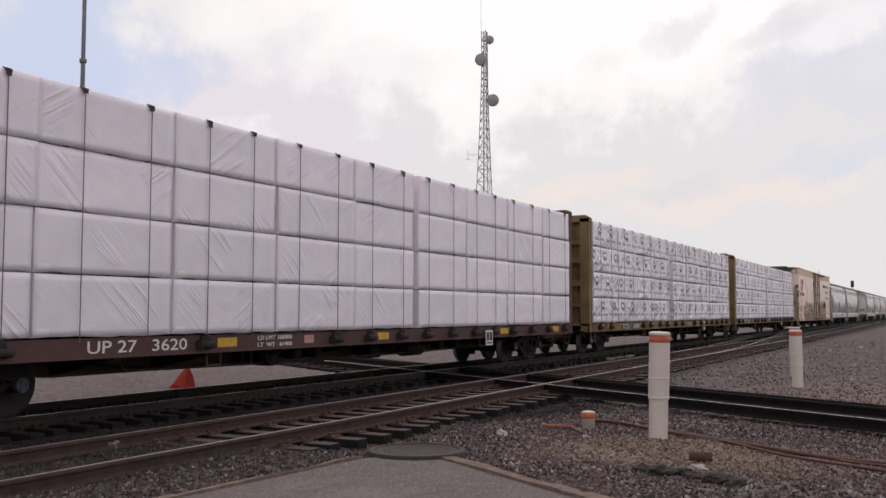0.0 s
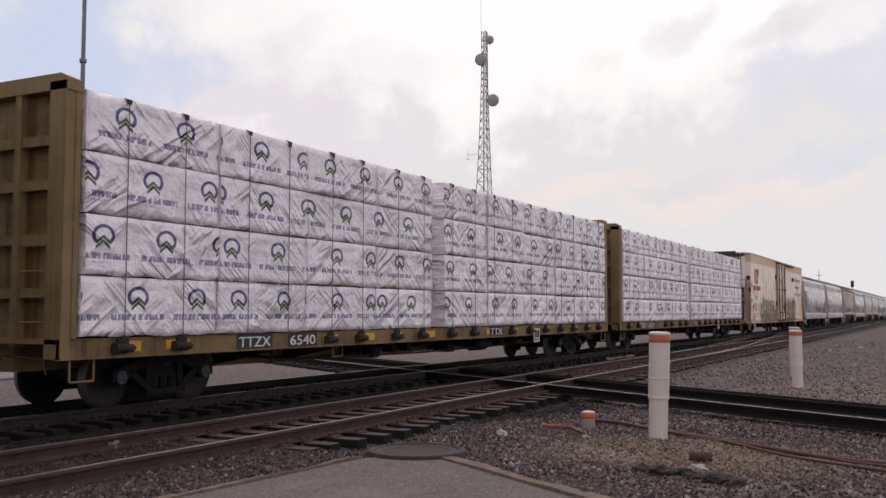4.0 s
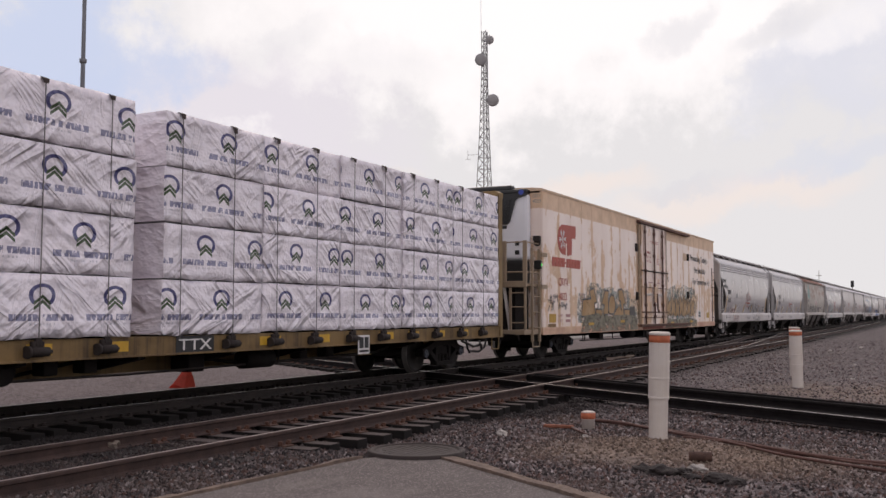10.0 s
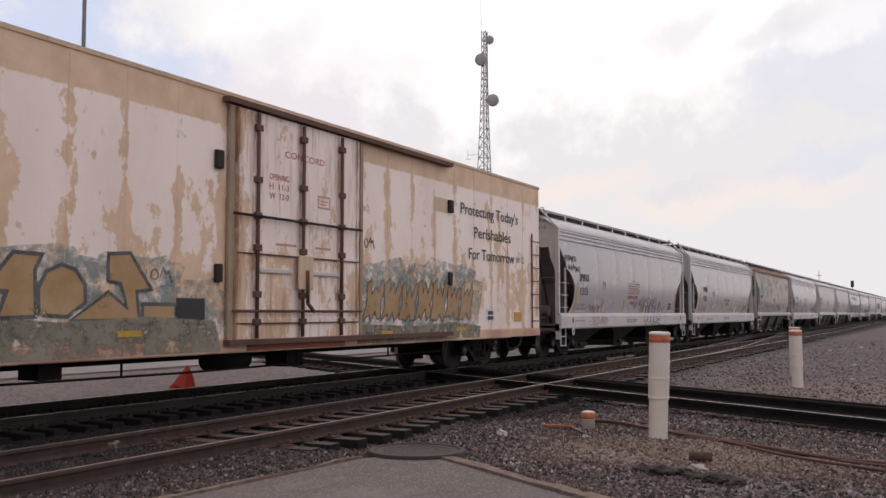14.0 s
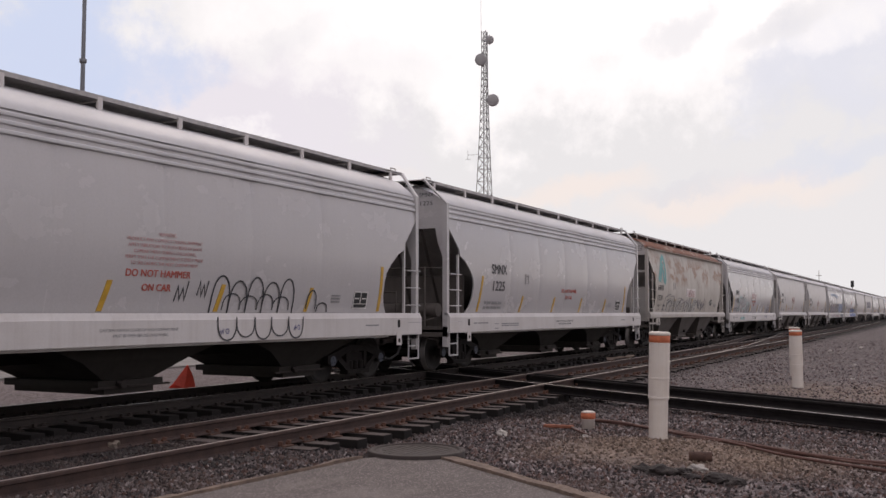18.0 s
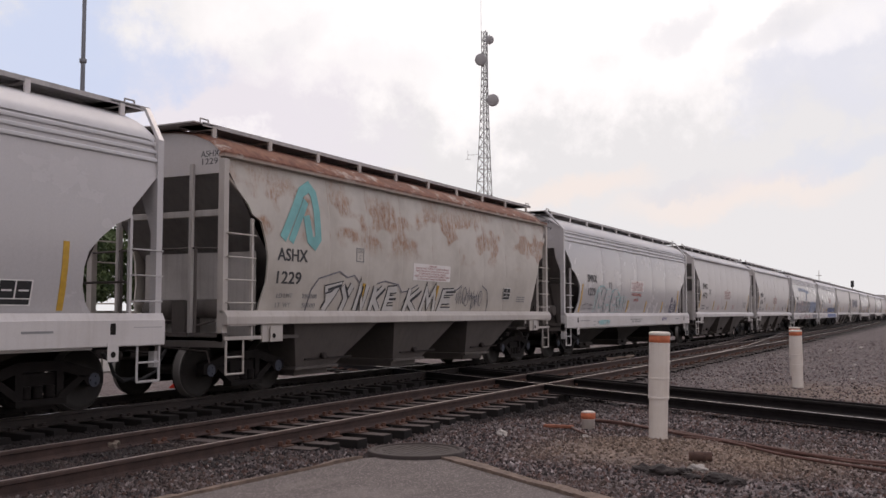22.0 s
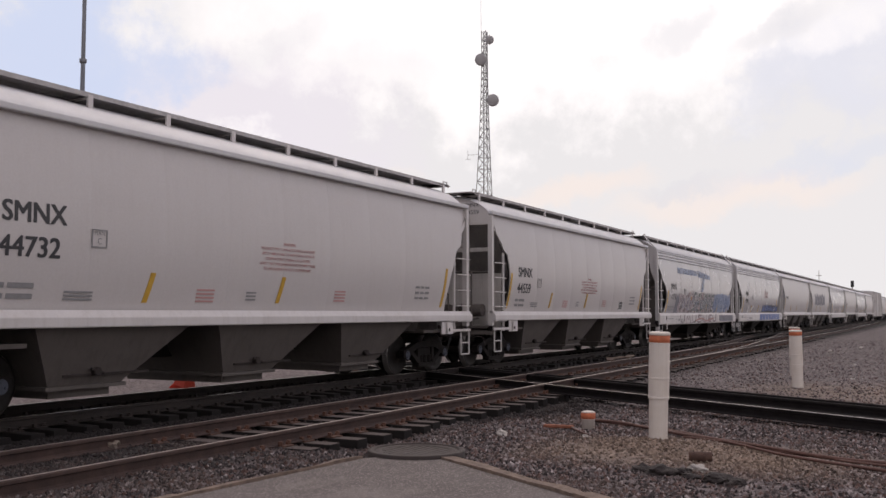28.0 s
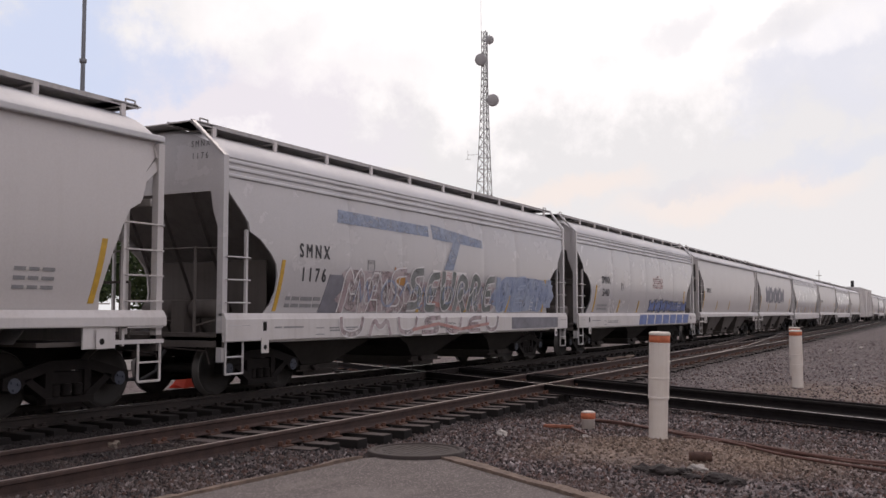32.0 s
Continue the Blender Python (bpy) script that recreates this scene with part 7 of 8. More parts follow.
def build_train():
    rng = random.Random(21)
    cars = []
    cols_a = [(0.30, 3.17)] + [(3.17 + 2.562 * i, 3.17 + 2.562 * (i + 1)) for i in range(7)] + [(21.11, 23.36)]
    straps_a = [1.38, 2.66, 3.90, 5.17, 6.47, 7.60, 8.94, 10.21, 11.49, 12.78, 13.96, 15.21, 16.52, 17.66, 18.90, 20.26, 21.58, 22.92]
    cols_a[4], cols_a[5] = (cols_a[4][0], 13.34), (13.50, cols_a[5][1])
    cars.append(flat_car(5.5, 23.65, OXIDE, OXIDE, WRAP_PLAIN, cols_a, "brown centre-beam flat car loaded with white wrapped timber",
                         "timber pack in plain white plastic wrap", [s for s in straps_a if s < 23.3],
                         [("text", "UP 27", 0.25, 4.10, 0.86, 0.92, LETTER_WHITE), ("text", "3620", 0.25, 5.34, 0.86, 0.74, LETTER_WHITE), ("panel", 6.80, 7.28, BRIGHT_YELLOW), ("panel", 11.80, 12.26, BRIGHT_YELLOW), ("panel", 18.10, 18.62, BRIGHT_YELLOW), ("panel", 21.95, 22.45, BRIGHT_YELLOW),
                          ("text", "LD LMT 188800", 0.10, 7.84, 0.965, 0.98, LETTER_WHITE), ("text", "LT  WT   61400", 0.10, 7.84, 0.845, 0.98, LETTER_WHITE), ("panel", 9.2, 9.5, LETTER_FADED), ("tag", 16.95)]))
    cols_b = [(0.32, 3.12), (3.12, 5.58), (5.58, 8.12), (8.12, 10.60), (11.18, 13.60), (13.60, 16.05), (16.05, 18.5), (18.5, 20.95), (20.95, 23.35)]
    straps_b = [1.1, 2.3, 3.87, 5.0, 6.4, 7.5, 8.94, 10.1, 11.55, 12.8, 13.98, 15.2, 16.5, 17.7, 18.95, 20.1, 21.4, 22.6]
    for q, number, length in ((30.85, "6540", 23.65), (55.95, "34237", 23.92)):
        if q > 50:
            cols_b = cols_b[:-1] + [(20.95, 23.66)]
        m = [("text", "TTZX", 0.25, 3.72 if q < 40 else 2.66, 0.85, 0.85, LETTER_WHITE), ("text", number, 0.25, 5.15 if q < 40 else 3.88, 0.85, 0.78 if q < 40 else 0.90, LETTER_WHITE),
             ("text", "TTX", 0.25, 13.85 if q < 40 else 11.6, 0.85, 0.75, LETTER_WHITE), ("tag", 16.6)]
        for x in (1.1, 2.0, 6.2, 7.6, 8.8, 10.2, 13.6, 15.2, 17.6, 18.8, 20.2, 21.4):
            m.append(("panel", x, x + rng.uniform(0.35, 0.6), BRIGHT_YELLOW))
        cars.append(flat_car(q, length, TAN_YELLOW, TAN_DARK, WRAP_PRINTED, cols_b, "dirty yellow centre-beam flat car loaded with printed wrapped timber",
                             "timber pack in creased white wrap printed with round marks", straps_b, m, True))
    cars.append(reefer_car(82.65))
    blue, teal = plain("sprayed_blue", (0.12, 0.17, 0.36), 0.6, 0, 0.3, 3), plain("sprayed_turquoise", (0.16, 0.42, 0.42), 0.6, 0, 0.2, 3)
    dark = plain("sprayed_black", (0.035, 0.035, 0.04), 0.6, 0, 0.2, 4)
    chalk = plain("sprayed_chalk", (0.50, 0.48, 0.46), 0.6, 0, 0.15, 3)
    smoke, haze_blue = plain("sprayed_smoke", (0.17, 0.165, 0.19), 0.6, 0, 0.3, 3), plain("faded_blue", (0.34, 0.39, 0.50), 0.6, 0, 0.2, 2)
    violet = plain("sprayed_violet", (0.17, 0.16, 0.30), 0.6, 0, 0.2, 3)
    mist, dusk = sprayed("sprayed_mist", (0.17, 0.43, 0.44), (0.36, 0.47, 0.48), 0.44), sprayed("sprayed_dusk", (0.055, 0.045, 0.075), (0.09, 0.08, 0.12), 0.33)
    blush = sprayed("sprayed_blush", (0.56, 0.40, 0.37), (0.58, 0.47, 0.45), 0.49)

    def arches(x0, x1, z0, z1, n):
        """Rounded bubble letters in outline, side by side."""
        w = (x1 - x0) / n
        return [[(x0 + w * (i + 0.5) - w * (0.5 + 0.06 * math.sin(3 * i)) * math.cos(radians(a)), z0 + (z1 - z0) * (1 - 0.12 * (i % 2)) * abs(math.sin(radians(a))) ** 0.6) for a in range(0, 181, 15)] for i in range(n)]

    cars.append(hopper_car(108.1, 15.95, "ribbed", GREY_BODY, "pale grey ribbed covered hopper car with small graffiti",
                           common_ribbed("SMNX", "1215", -0.69, -0.30, ("LT WT  64100", "LD LMT 221900")) + red_notice(7.15, 2.26) + [("text", "DO NOT HAMMER", 0.15, 7.2, 1.97, 1.35, LETTER_RED), ("text", "ON CAR", 0.15, 7.55, 1.76, 0.6, LETTER_RED),
                            ("scrawl", dark, 0.034, glyphs(rng, 0.47, 1.55, 3.02, 3.30, 5) + glyphs(rng, 0.75, 1.9, 2.72, 2.98, 5)), ("fill", blush, 0.0006, [cloud_shape(rng, 2.8, 4.4, 1.41, 1.70)]), ("fill", blush, 0.0336, [cloud_shape(rng, 2.85, 4.6, 0.98, 1.33)]),
                            ("scrawl", dark, 0.018, arches(2.8, 4.35, 1.41, 1.70, 4)), ("scrawl", dark, 0.016, arches(3.35, 3.75, 1.45, 1.60, 2)), ("scrawl", dark, 0.025, glyphs(rng, 8.25, 8.6, 1.50, 2.05, 1) + glyphs(rng, 8.75, 9.05, 1.6, 1.95, 1)),
                            ("scrawl", dark, 0.028, arches(9.1, 11.35, 1.42, 2.04, 5) + arches(11.75, 12.05, 1.5, 1.85, 1) + arches(12.1, 12.45, 1.45, 1.62, 1)), ("scrawl", dark, 0.022, arches(9.4, 11.2, 1.48, 1.75, 4)),
                            ("sill_scrawl", dark, 0.026, arches(9.1, 11.45, 1.36, 0.98, 5)), ("sill_scrawl", violet, 0.014, glyphs(rng, 9.15, 9.4, 1.08, 1.2, 2) + glyphs(rng, 11.15, 11.35, 1.1, 1.22, 2))]))
    cars.append(hopper_car(125.45, 16.15, "ribbed", GREY_BODY, "clean pale grey ribbed covered hopper car",
                           common_ribbed("SMNX", "1225") + [("text", "DO NOT HAMMER", 0.15, 7.72, 2.06, 1.35, LETTER_RED), ("text", "ON CAR", 0.15, 8.1, 1.86, 0.6, LETTER_RED)]))
    word = sprayed_word(rng, "ZYNKE", 2.90, 5.72, 1.46, 1.96) + sprayed_word(rng, "KME", 5.98, 8.40, 1.46, 1.98)
    shade = [[(a[0][0] + 0.09, a[0][1]), (a[1][0] + 0.09, a[1][1])] for a in word[::2]]
    contour = [[(2.42, 1.45), (2.50, 1.84), (2.72, 2.08), (3.42, 2.24), (3.70, 2.13), (3.96, 2.18), (4.20, 2.02)],
               [(4.85, 2.04), (5.15, 2.10), (5.72, 2.04), (5.92, 1.88), (6.20, 1.92), (6.60, 2.06)],
               [(8.28, 1.98), (8.55, 1.98), (8.8, 2.10)], [(10.0, 2.12), (10.3, 2.0), (10.42, 1.7), (10.42, 1.42)]]
    cars.append(hopper_car(143.0, 14.6, "smooth", RUSTY, "rust-stained beige covered hopper car with outlined graffiti",
                           [("text", "ASHX", 0.32, 1.42, 2.37, 0.9, LETTER_BLACK), ("text", "1229", 0.31, 1.44, 1.96, 0.72, LETTER_BLACK), ("end_text", "ASHX", 0.15, -0.95, 4.07, 0.40), ("end_text", "1229", 0.15, -0.98, 3.94, 0.34),
                            ("scrawl", teal, 0.20, [[(1.56, 2.76), (1.86, 3.20), (2.20, 3.68), (2.44, 3.80), (2.58, 3.68), (2.64, 3.36), (2.66, 2.84), (2.54, 2.72), (2.40, 2.80), (2.30, 3.24)]]), ("scrawl", teal, 0.16, [[(1.80, 2.72), (2.06, 3.14), (2.32, 3.52)]]), ("plate", 4.0, 2.46, 0.28, 0.28), ("sticker", 6.36, 2.16, 1.8, 0.38),
                            *outlined(dark, chalk, 0.13, word, 0.028), ("scrawl", dark, 0.05, shade, 3), ("scrawl", smoke, 0.028, contour),
                            ("scrawl", smoke, 0.02, glyphs(rng, 8.55, 10.1, 1.5, 2.15, 5) + glyphs(rng, 8.65, 10.0, 1.55, 2.0, 4)), ("text", "LD LMT", 0.12, 1.50, 1.70, 0.46, LETTER_GREY), ("text", "230000", 0.12, 2.26, 1.70, 0.48, LETTER_GREY), ("text", "LT  WT", 0.12, 1.50, 1.53, 0.44, LETTER_GREY), ("text", "58000", 0.12, 2.30, 1.53, 0.42, LETTER_GREY), ("black_panel", 11.35, 1.78, 0.46, 0.32), ("bars", 12.3, 1.85, [0.3, 0.2], 0.03, 3, 0.06, LETTER_GREY)] + stripes_smooth()[1:3], sill=SILL_BEIGE, roof=RUSTY))
    cars.append(hopper_car(159.0, 16.1, "ribbed", GREY_BODY, "pale grey ribbed covered hopper car with turquoise scribbles",
                           common_ribbed("SMNX", "1229", -0.37, -0.27, ("LD LMT 221700 LB", "LT WT   64300 LB")) + [("sticker", 7.1, 2.24, 1.75, 0.42), ("text", "DO NOT HAMMER", 0.15, 7.3, 2.07, 1.3, LETTER_RED), ("text", "ON CAR", 0.15, 7.6, 1.87, 0.6, LETTER_RED), *outlined(mist, GREY_BODY, 0.24, sprayed_word(rng, "NEE", 3.2, 5.5, 1.50, 2.18, 0.05, 1), 0.028), *outlined(mist, GREY_BODY, 0.10, sprayed_word(rng, "SER", 5.4, 6.7, 1.50, 2.0, 0.0), 0.02), ("scrawl", mist, 0.05, arches(3.0, 5.9, 1.45, 2.36, 2)),
                            ("fill", dusk, 0.001, [[(13.15, 1.43), (13.6, 1.43), (13.68, 1.7), (13.6, 1.86), (13.25, 1.84), (13.1, 1.65)], [(13.25, 1.88), (13.5, 1.88), (13.55, 2.02), (13.42, 2.12), (13.26, 2.05)], [(13.75, 1.5), (14.1, 1.45), (14.2, 1.75), (13.9, 2.0), (13.72, 1.8)]]), ("fill", mist, 0.034, [cloud_shape(rng, 3.1, 4.3, 1.02, 1.20)]), ("sill_scrawl", violet, 0.018, glyphs(rng, 11.3, 12.1, 1.1, 1.28, 5))]))
    cars.append(hopper_car(176.65, 15.15, "smooth", GREY_BODY_B, "plain pale grey covered hopper car over hopper bays", common_smooth("SMNX", "44732", 0.17) + red_notice(6.85, 2.30)))
    cars.append(hopper_car(193.2, 15.08, "smooth", GREY_BODY_B, "plain pale grey covered hopper car over hopper bays",
                           common_smooth("SMNX", "44559") + red_notice(6.9, 2.18) + [("black_panel", 11.2, 1.55, 0.4, 0.3)]))
    m = common_ribbed("S M N X", "1 1 7 6", -0.42, -0.35)
    old_blue = sprayed("sprayed_old_blue", (0.31, 0.375, 0.51), (0.40, 0.45, 0.55), 0.50, 0.22)
    soft_mauve, soft_slate = sprayed("sprayed_soft_mauve", (0.34, 0.25, 0.26), (0.46, 0.40, 0.40), 0.45, 0.09), sprayed("sprayed_soft_slate", (0.20, 0.25, 0.38), (0.33, 0.37, 0.46), 0.40, 0.09)
    soft_bottle = sprayed("sprayed_soft_bottle", (0.10, 0.115, 0.105), (0.25, 0.25, 0.25), 0.38, 0.10)
    white = sprayed("sprayed_white", (0.72, 0.70, 0.70), (0.60, 0.57, 0.57), 0.34, 0.06)
    orange = sprayed("sprayed_orange", (0.50, 0.27, 0.07), (0.42, 0.17, 0.06), 0.36, 0.06)
    rose = sprayed("sprayed_rose", (0.40, 0.17, 0.15), (0.46, 0.29, 0.27), 0.40, 0.08)
    tall = sprayed_word(rng, "MAS", 3.5, 6.2, 1.45, 2.40, 0.05, 2)
    mid = sprayed_word(rng, "SEURRE", 6.15, 10.75, 1.50, 2.38, 0.04, 2)
    end = sprayed_word(rng, "UEMN", 10.8, 14.9, 1.50, 2.34, 0.08, 2)
    low = sprayed_word(rng, "UMUSUEU", 3.2, 11.0, 0.98, 1.34, 0.1, 2)
    m += [("fill", old_blue, 0.001, [[(3.35, 3.20), (3.4, 3.46), (7.1, 3.42), (7.1, 3.18)], [(7.3, 3.14), (7.25, 3.48), (10.0, 3.28), (10.0, 3.08)], [(8.35, 3.14), (8.72, 3.12), (8.32, 2.45), (7.85, 2.45)]]),
          ("fill", smoke, 0.0012, [[(2.85, 1.43), (3.55, 1.43), (3.80, 2.17), (3.10, 2.17)]]),
          ("fill", soft_mauve, 0.0016, [cloud_shape(rng, 3.4, 7.0, 1.44, 2.36), cloud_shape(rng, 6.4, 11.0, 1.44, 2.2)]), ("fill", soft_slate, 0.0018, [cloud_shape(rng, 10.6, 15.0, 1.44, 2.40)]),
          ("fill", orange, 0.0024, [[(5.5, 2.05), (5.55, 2.42), (5.75, 2.30), (5.95, 2.44), (6.05, 2.02)]]), ("scrawl", white, 0.028, glyphs(rng, 3.7, 6.4, 1.5, 2.35, 5) + glyphs(rng, 6.4, 10.6, 1.48, 2.3, 8), 5), ("scrawl", soft_slate, 0.05, glyphs(rng, 4.0, 10.4, 1.5, 2.2, 7), 4), ("scrawl", rose, 0.10, [[(6.3, 1.55), (7.4, 1.66), (8.6, 1.52), (9.6, 1.64), (10.7, 1.54)]]),
          *outlined(white, soft_mauve, 0.15, tall, 0.036, "scrawl", 1), *outlined(white, soft_bottle, 0.17, mid, 0.034, "scrawl", 3), *outlined(haze_blue, soft_slate, 0.22, end, 0.03, "scrawl", 1), ("sticker", 7.28, 2.04, 1.76, 0.38),
          *outlined(white, soft_mauve, 0.10, low, 0.03, "sill_scrawl"), ("sill_scrawl", rose, 0.07, [[(6.2, 1.06), (7.4, 1.18), (8.6, 1.04), (10.2, 1.16)]], 3), ("fill", smoke, 0.0336, [[(11.72, 1.0), (15.2, 1.0), (15.2, 1.30), (11.72, 1.31)]])]
    cars.append(hopper_car(209.65, 16.05, "ribbed", GREY_BODY, "pale grey ribbed covered hopper car with large coloured graffiti", m))
    g = blocky(rng, 8.6, 14.8, 1.45, 2.02, 7, 0.2)
    lower = [[(6.8 + 1.15 * i, 0.98), (7.75 + 1.15 * i, 0.98), (7.95 + 1.15 * i, 1.36), (7.0 + 1.15 * i, 1.36)] for i in range(7)]
    cars.append(hopper_car(226.8, 16.3, "ribbed", GREY_BODY, "pale grey ribbed covered hopper car with blue graffiti",
                           common_ribbed("SMNX", "340") + [("fill", blue, 0.0028, g), ("scrawl", dark, 0.04, edges_of(g)), ("fill", blue, 0.034, lower)]
                           + red_notice(9, 2.55)))
    plain_s = hopper_car(244.1, 15.9, "smooth", GREY_BODY_B, "distant pale grey covered hopper car", [("text", "SMNX", 0.34, 1.72, 2.44, 1.0, LETTER_BLACK)] + stripes_smooth(), False)
    cars.append(plain_s)
    g = blocky(rng, 3.0, 11.0, 2.0, 3.4, 4, 0.1)
    cars.append(hopper_car(260.6, 15.6, "smooth", GREY_BODY_B, "distant pale grey covered hopper car with faded dark graffiti", [("fill", smoke, 0.002, g)] + stripes_smooth(), False))
    cars.append(hopper_car(277.0, 16.0, "ribbed", GREY_BODY, "distant pale grey ribbed covered hopper car", stripes_ribbed(), False))
    ribbed_far = cars[-1]

    def again(src, q):
        c = copy_thing(src, pose(0, 0, 0))
        c["q"] = q
        cars.append(c)

    again(plain_s, 294.0)
    again(ribbed_far, 310.2)
    again(plain_s, 327.0)
    cars.append(box_car(343.6))
    for i in range(4):
        again((plain_s, ribbed_far)[i % 2], 368.4 + 16.9 * i)
    return cars


TRAIN = build_train()


# ---- things beside the tracks ----
def marker_post(x, y, tall, r, label, lean=(0, 0), cap=False):
    p = thing("marker_post", label, "post", "white marker posts", at=(x, y, height(x, y) - 0.05))
    p.matrix_basis = pose(x, y, height(x, y) - 0.05, lean[0], lean[1], 0)
    t = tall + 0.05
    bm = bmesh.new()
    turned(bm, [(r * 0.91, 0), (r * 0.91, t * 0.40), (r * 1.02, t * 0.402), (r * 1.03, t * 0.42), (r * 1.0, t * 0.425), (r * 1.0, t * 0.575), (r * 1.03, t * 0.58),
                (r * 1.03, t * 0.592), (r, t * 0.597), (r, t * 0.905)], (0, 0, 0), 28, False)
    part("tube", bm, POST_WHITE, p)
    bm = bmesh.new()
    turned(bm, [(r, t * 0.906), (r * 1.015, t * 0.907), (r * 1.015, t * 0.967), (r, t * 0.968)], (0, 0, 0), 20)
    part("band", bm, POST_ORANGE, p, "faded orange band round the top")
    bm = bmesh.new()
    turned(bm, [(r * 1.0, t * 0.969), (r * 1.05, t * 0.972), (r * 1.05, t * 0.99), (r * 0.9, t), (0.01, t * 1.003)], (0, 0, 0), 20)
    part("cap", bm, POST_WHITE, p)
    if cap:
        bm = bmesh.new()
        box(bm, r * 0.2, r * 0.45, -r * 1.02, -r * 0.9, t * 0.72, t * 0.735)
        box(bm, r * 0.9, r * 1.25, -0.03, 0.03, t * 0.80, t * 0.83)
        tube(bm, (r * 1.2, 0, t * 0.815), (r * 1.2, 0, t * 0.78), 0.012, 6)
        part("latch", bm, STEEL, p)
    else:
        bm = bmesh.new()
        ribbon(bm, [(-0.02, t * 0.72), (0.02, t * 0.70), (0.03, t * 0.66), (0.0, t * 0.63), (-0.03, t * 0.64)], 0.012, -r * 1.01)
        part("mark", bm, BLACK_PAINT, p)
    return p


def build_roadside():
    marker_post(12.02, 3.24, 1.345, 0.128, "tall white tube post with an orange band in the gravel", (2.0, -0.7), True)
    marker_post(22.73, 2.96, 1.27, 0.135, "white tube post with an orange band by the crossing", (-1.0, -1.2))
    marker_post(26.9, 3.57, 1.28, 0.135, "white tube post with an orange band behind another", (0.4, 0.5))
    s = thing("stub_post", "short white pipe stub with an orange top", "post", at=(13.21, 4.56, height(13.2, 4.56)))
    bm = bmesh.new()
    turned(bm, [(0.092, -0.05), (0.092, 0.13), (0.10, 0.135), (0.10, 0.145)], (0, 0, 0), 16)
    part("tube", bm, POST_WHITE, s)
    bm = bmesh.new()
    turned(bm, [(0.10, 0.147), (0.104, 0.15), (0.104, 0.225), (0.095, 0.232)], (0, 0, 0), 16)
    part("band", bm, POST_ORANGE, s)
    bm = bmesh.new()
    turned(bm, [(0.096, 0.233), (0.098, 0.245), (0.06, 0.256), (0.005, 0.258)], (0, 0, 0), 16)
    part("cap", bm, POST_WHITE, s)
    # manhole
    m = thing("manhole", "round rusty iron manhole cover set in the asphalt", "manhole", at=(9.62, 5.36, GROUND + 0.085))
    bm = bmesh.new()
    turned(bm, [(0.46, -0.2), (0.555, -0.2), (0.555, 0.018), (0.535, 0.026), (0.485, 0.026), (0.48, 0.0)], (0, 0, 0), 40)
    part("ring", bm, COVER_IRON, m)
    bm = bmesh.new()
    turned(bm, [(0.478, -0.03), (0.478, 0.008), (0.47, 0.014), (0.40, 0.014), (0.39, 0.006), (0.01, 0.006)], (0, 0, 0), 40)
    lid = part("cover", bm, COVER_IRON, m)
    for i in range(-4, 5):
        w = math.sqrt(max(0.02, 0.37 ** 2 - (i * 0.085) ** 2))
        bm = bmesh.new()
        box(bm, -w, w, i * 0.085 - 0.022, i * 0.085 + 0.022, 0.004, 0.009)
        part("rib", bm, COVER_IRON, lid)
    # hoses that run over the gravel
    def hose(points, r, mat_, label):
        cu = bpy.data.curves.new("hose", "CURVE")
        cu.dimensions, cu.bevel_depth, cu.bevel_resolution, cu.resolution_u = "3D", r, 2, 8
        sp = cu.splines.new("NURBS")
        sp.points.add(len(points) - 1)
        sp.use_endpoint_u, sp.order_u = True, 4
        for q, (x, y, dz) in zip(sp.points, points):
            q.co = (x, y, height(x, y) + r + 0.022 + dz, 1)
        cu.materials.append(mat_)
        tmp = bpy.data.objects.new("hose", cu)
        me = bpy.data.meshes.new_from_object(tmp)
        bpy.data.objects.remove(tmp)
        tagged(new("hose", me), label, "hose", "hoses on the gravel")
    red = plain("rust_red_rubber", (0.10, 0.045, 0.035), 0.75, 0, 0.3, 14, 0.3)
    hose([(14.1, 4.85, 0), (13.9, 4.35, 0.02), (13.54, 3.92, 0), (13.0, 3.4, 0.02), (12.68, 3.12, 0), (12.3, 2.55, 0), (11.9, 1.95, 0.02), (11.6, 1.2, 0), (11.39, 0.61, 0), (11.3, -1.5, 0)], 0.022, red, "rust-red rubber hose snaking over the gravel")
    hose([(14.1, 4.75, 0), (13.5, 3.75, 0), (12.85, 3.05, 0.02), (12.45, 2.75, 0), (12.0, 2.2, 0), (11.5, 1.65, 0), (11.1, 0.9, 0), (10.6, 0.1, 0), (10.0, -1.5, 0)], 0.018, red, "rust-red rubber hose snaking over the gravel")
    hose([(12.35, 3.0, 0), (12.3, 2.4, 0), (11.7, 1.75, 0), (11.75, 1.2, 0), (11.2, 0.75, 0), (11.0, -1, 0)], 0.014, red, "thin rust-red hose beside the marker post")
    hose([(13.05, 4.75, 0), (12.7, 4.6, 0), (12.4, 4.35, 0), (12.15, 4.2, 0)], 0.016, red, "short end of red hose beside a board")
    b = bmesh.new()
    soft_box(b, -0.03, 0.03, -0.22, 0.22, 0, 0.045, 0.008)
    ob = thing("board", "orange-painted wooden board lying in the gravel", "board", "", "", b, plain("faded_orange_board", (0.27, 0.095, 0.055), 0.8, 0, 0.35, 12, 0.4))
    ob.matrix_basis = pose(13.0, 4.93, height(13, 4.93) + 0.02, 0, 0, 4)
    b = bmesh.new()
    tube(b, (0, -0.125, 0.055), (0, 0.125, 0.055), 0.055, 14)
    ob = thing("pipe_piece", "short rusty piece of pipe lying in the gravel", "pipe", "", "", b, plain("dark_rust", (0.085, 0.045, 0.034), 0.9, 0, 0.5, 12, 0.6))
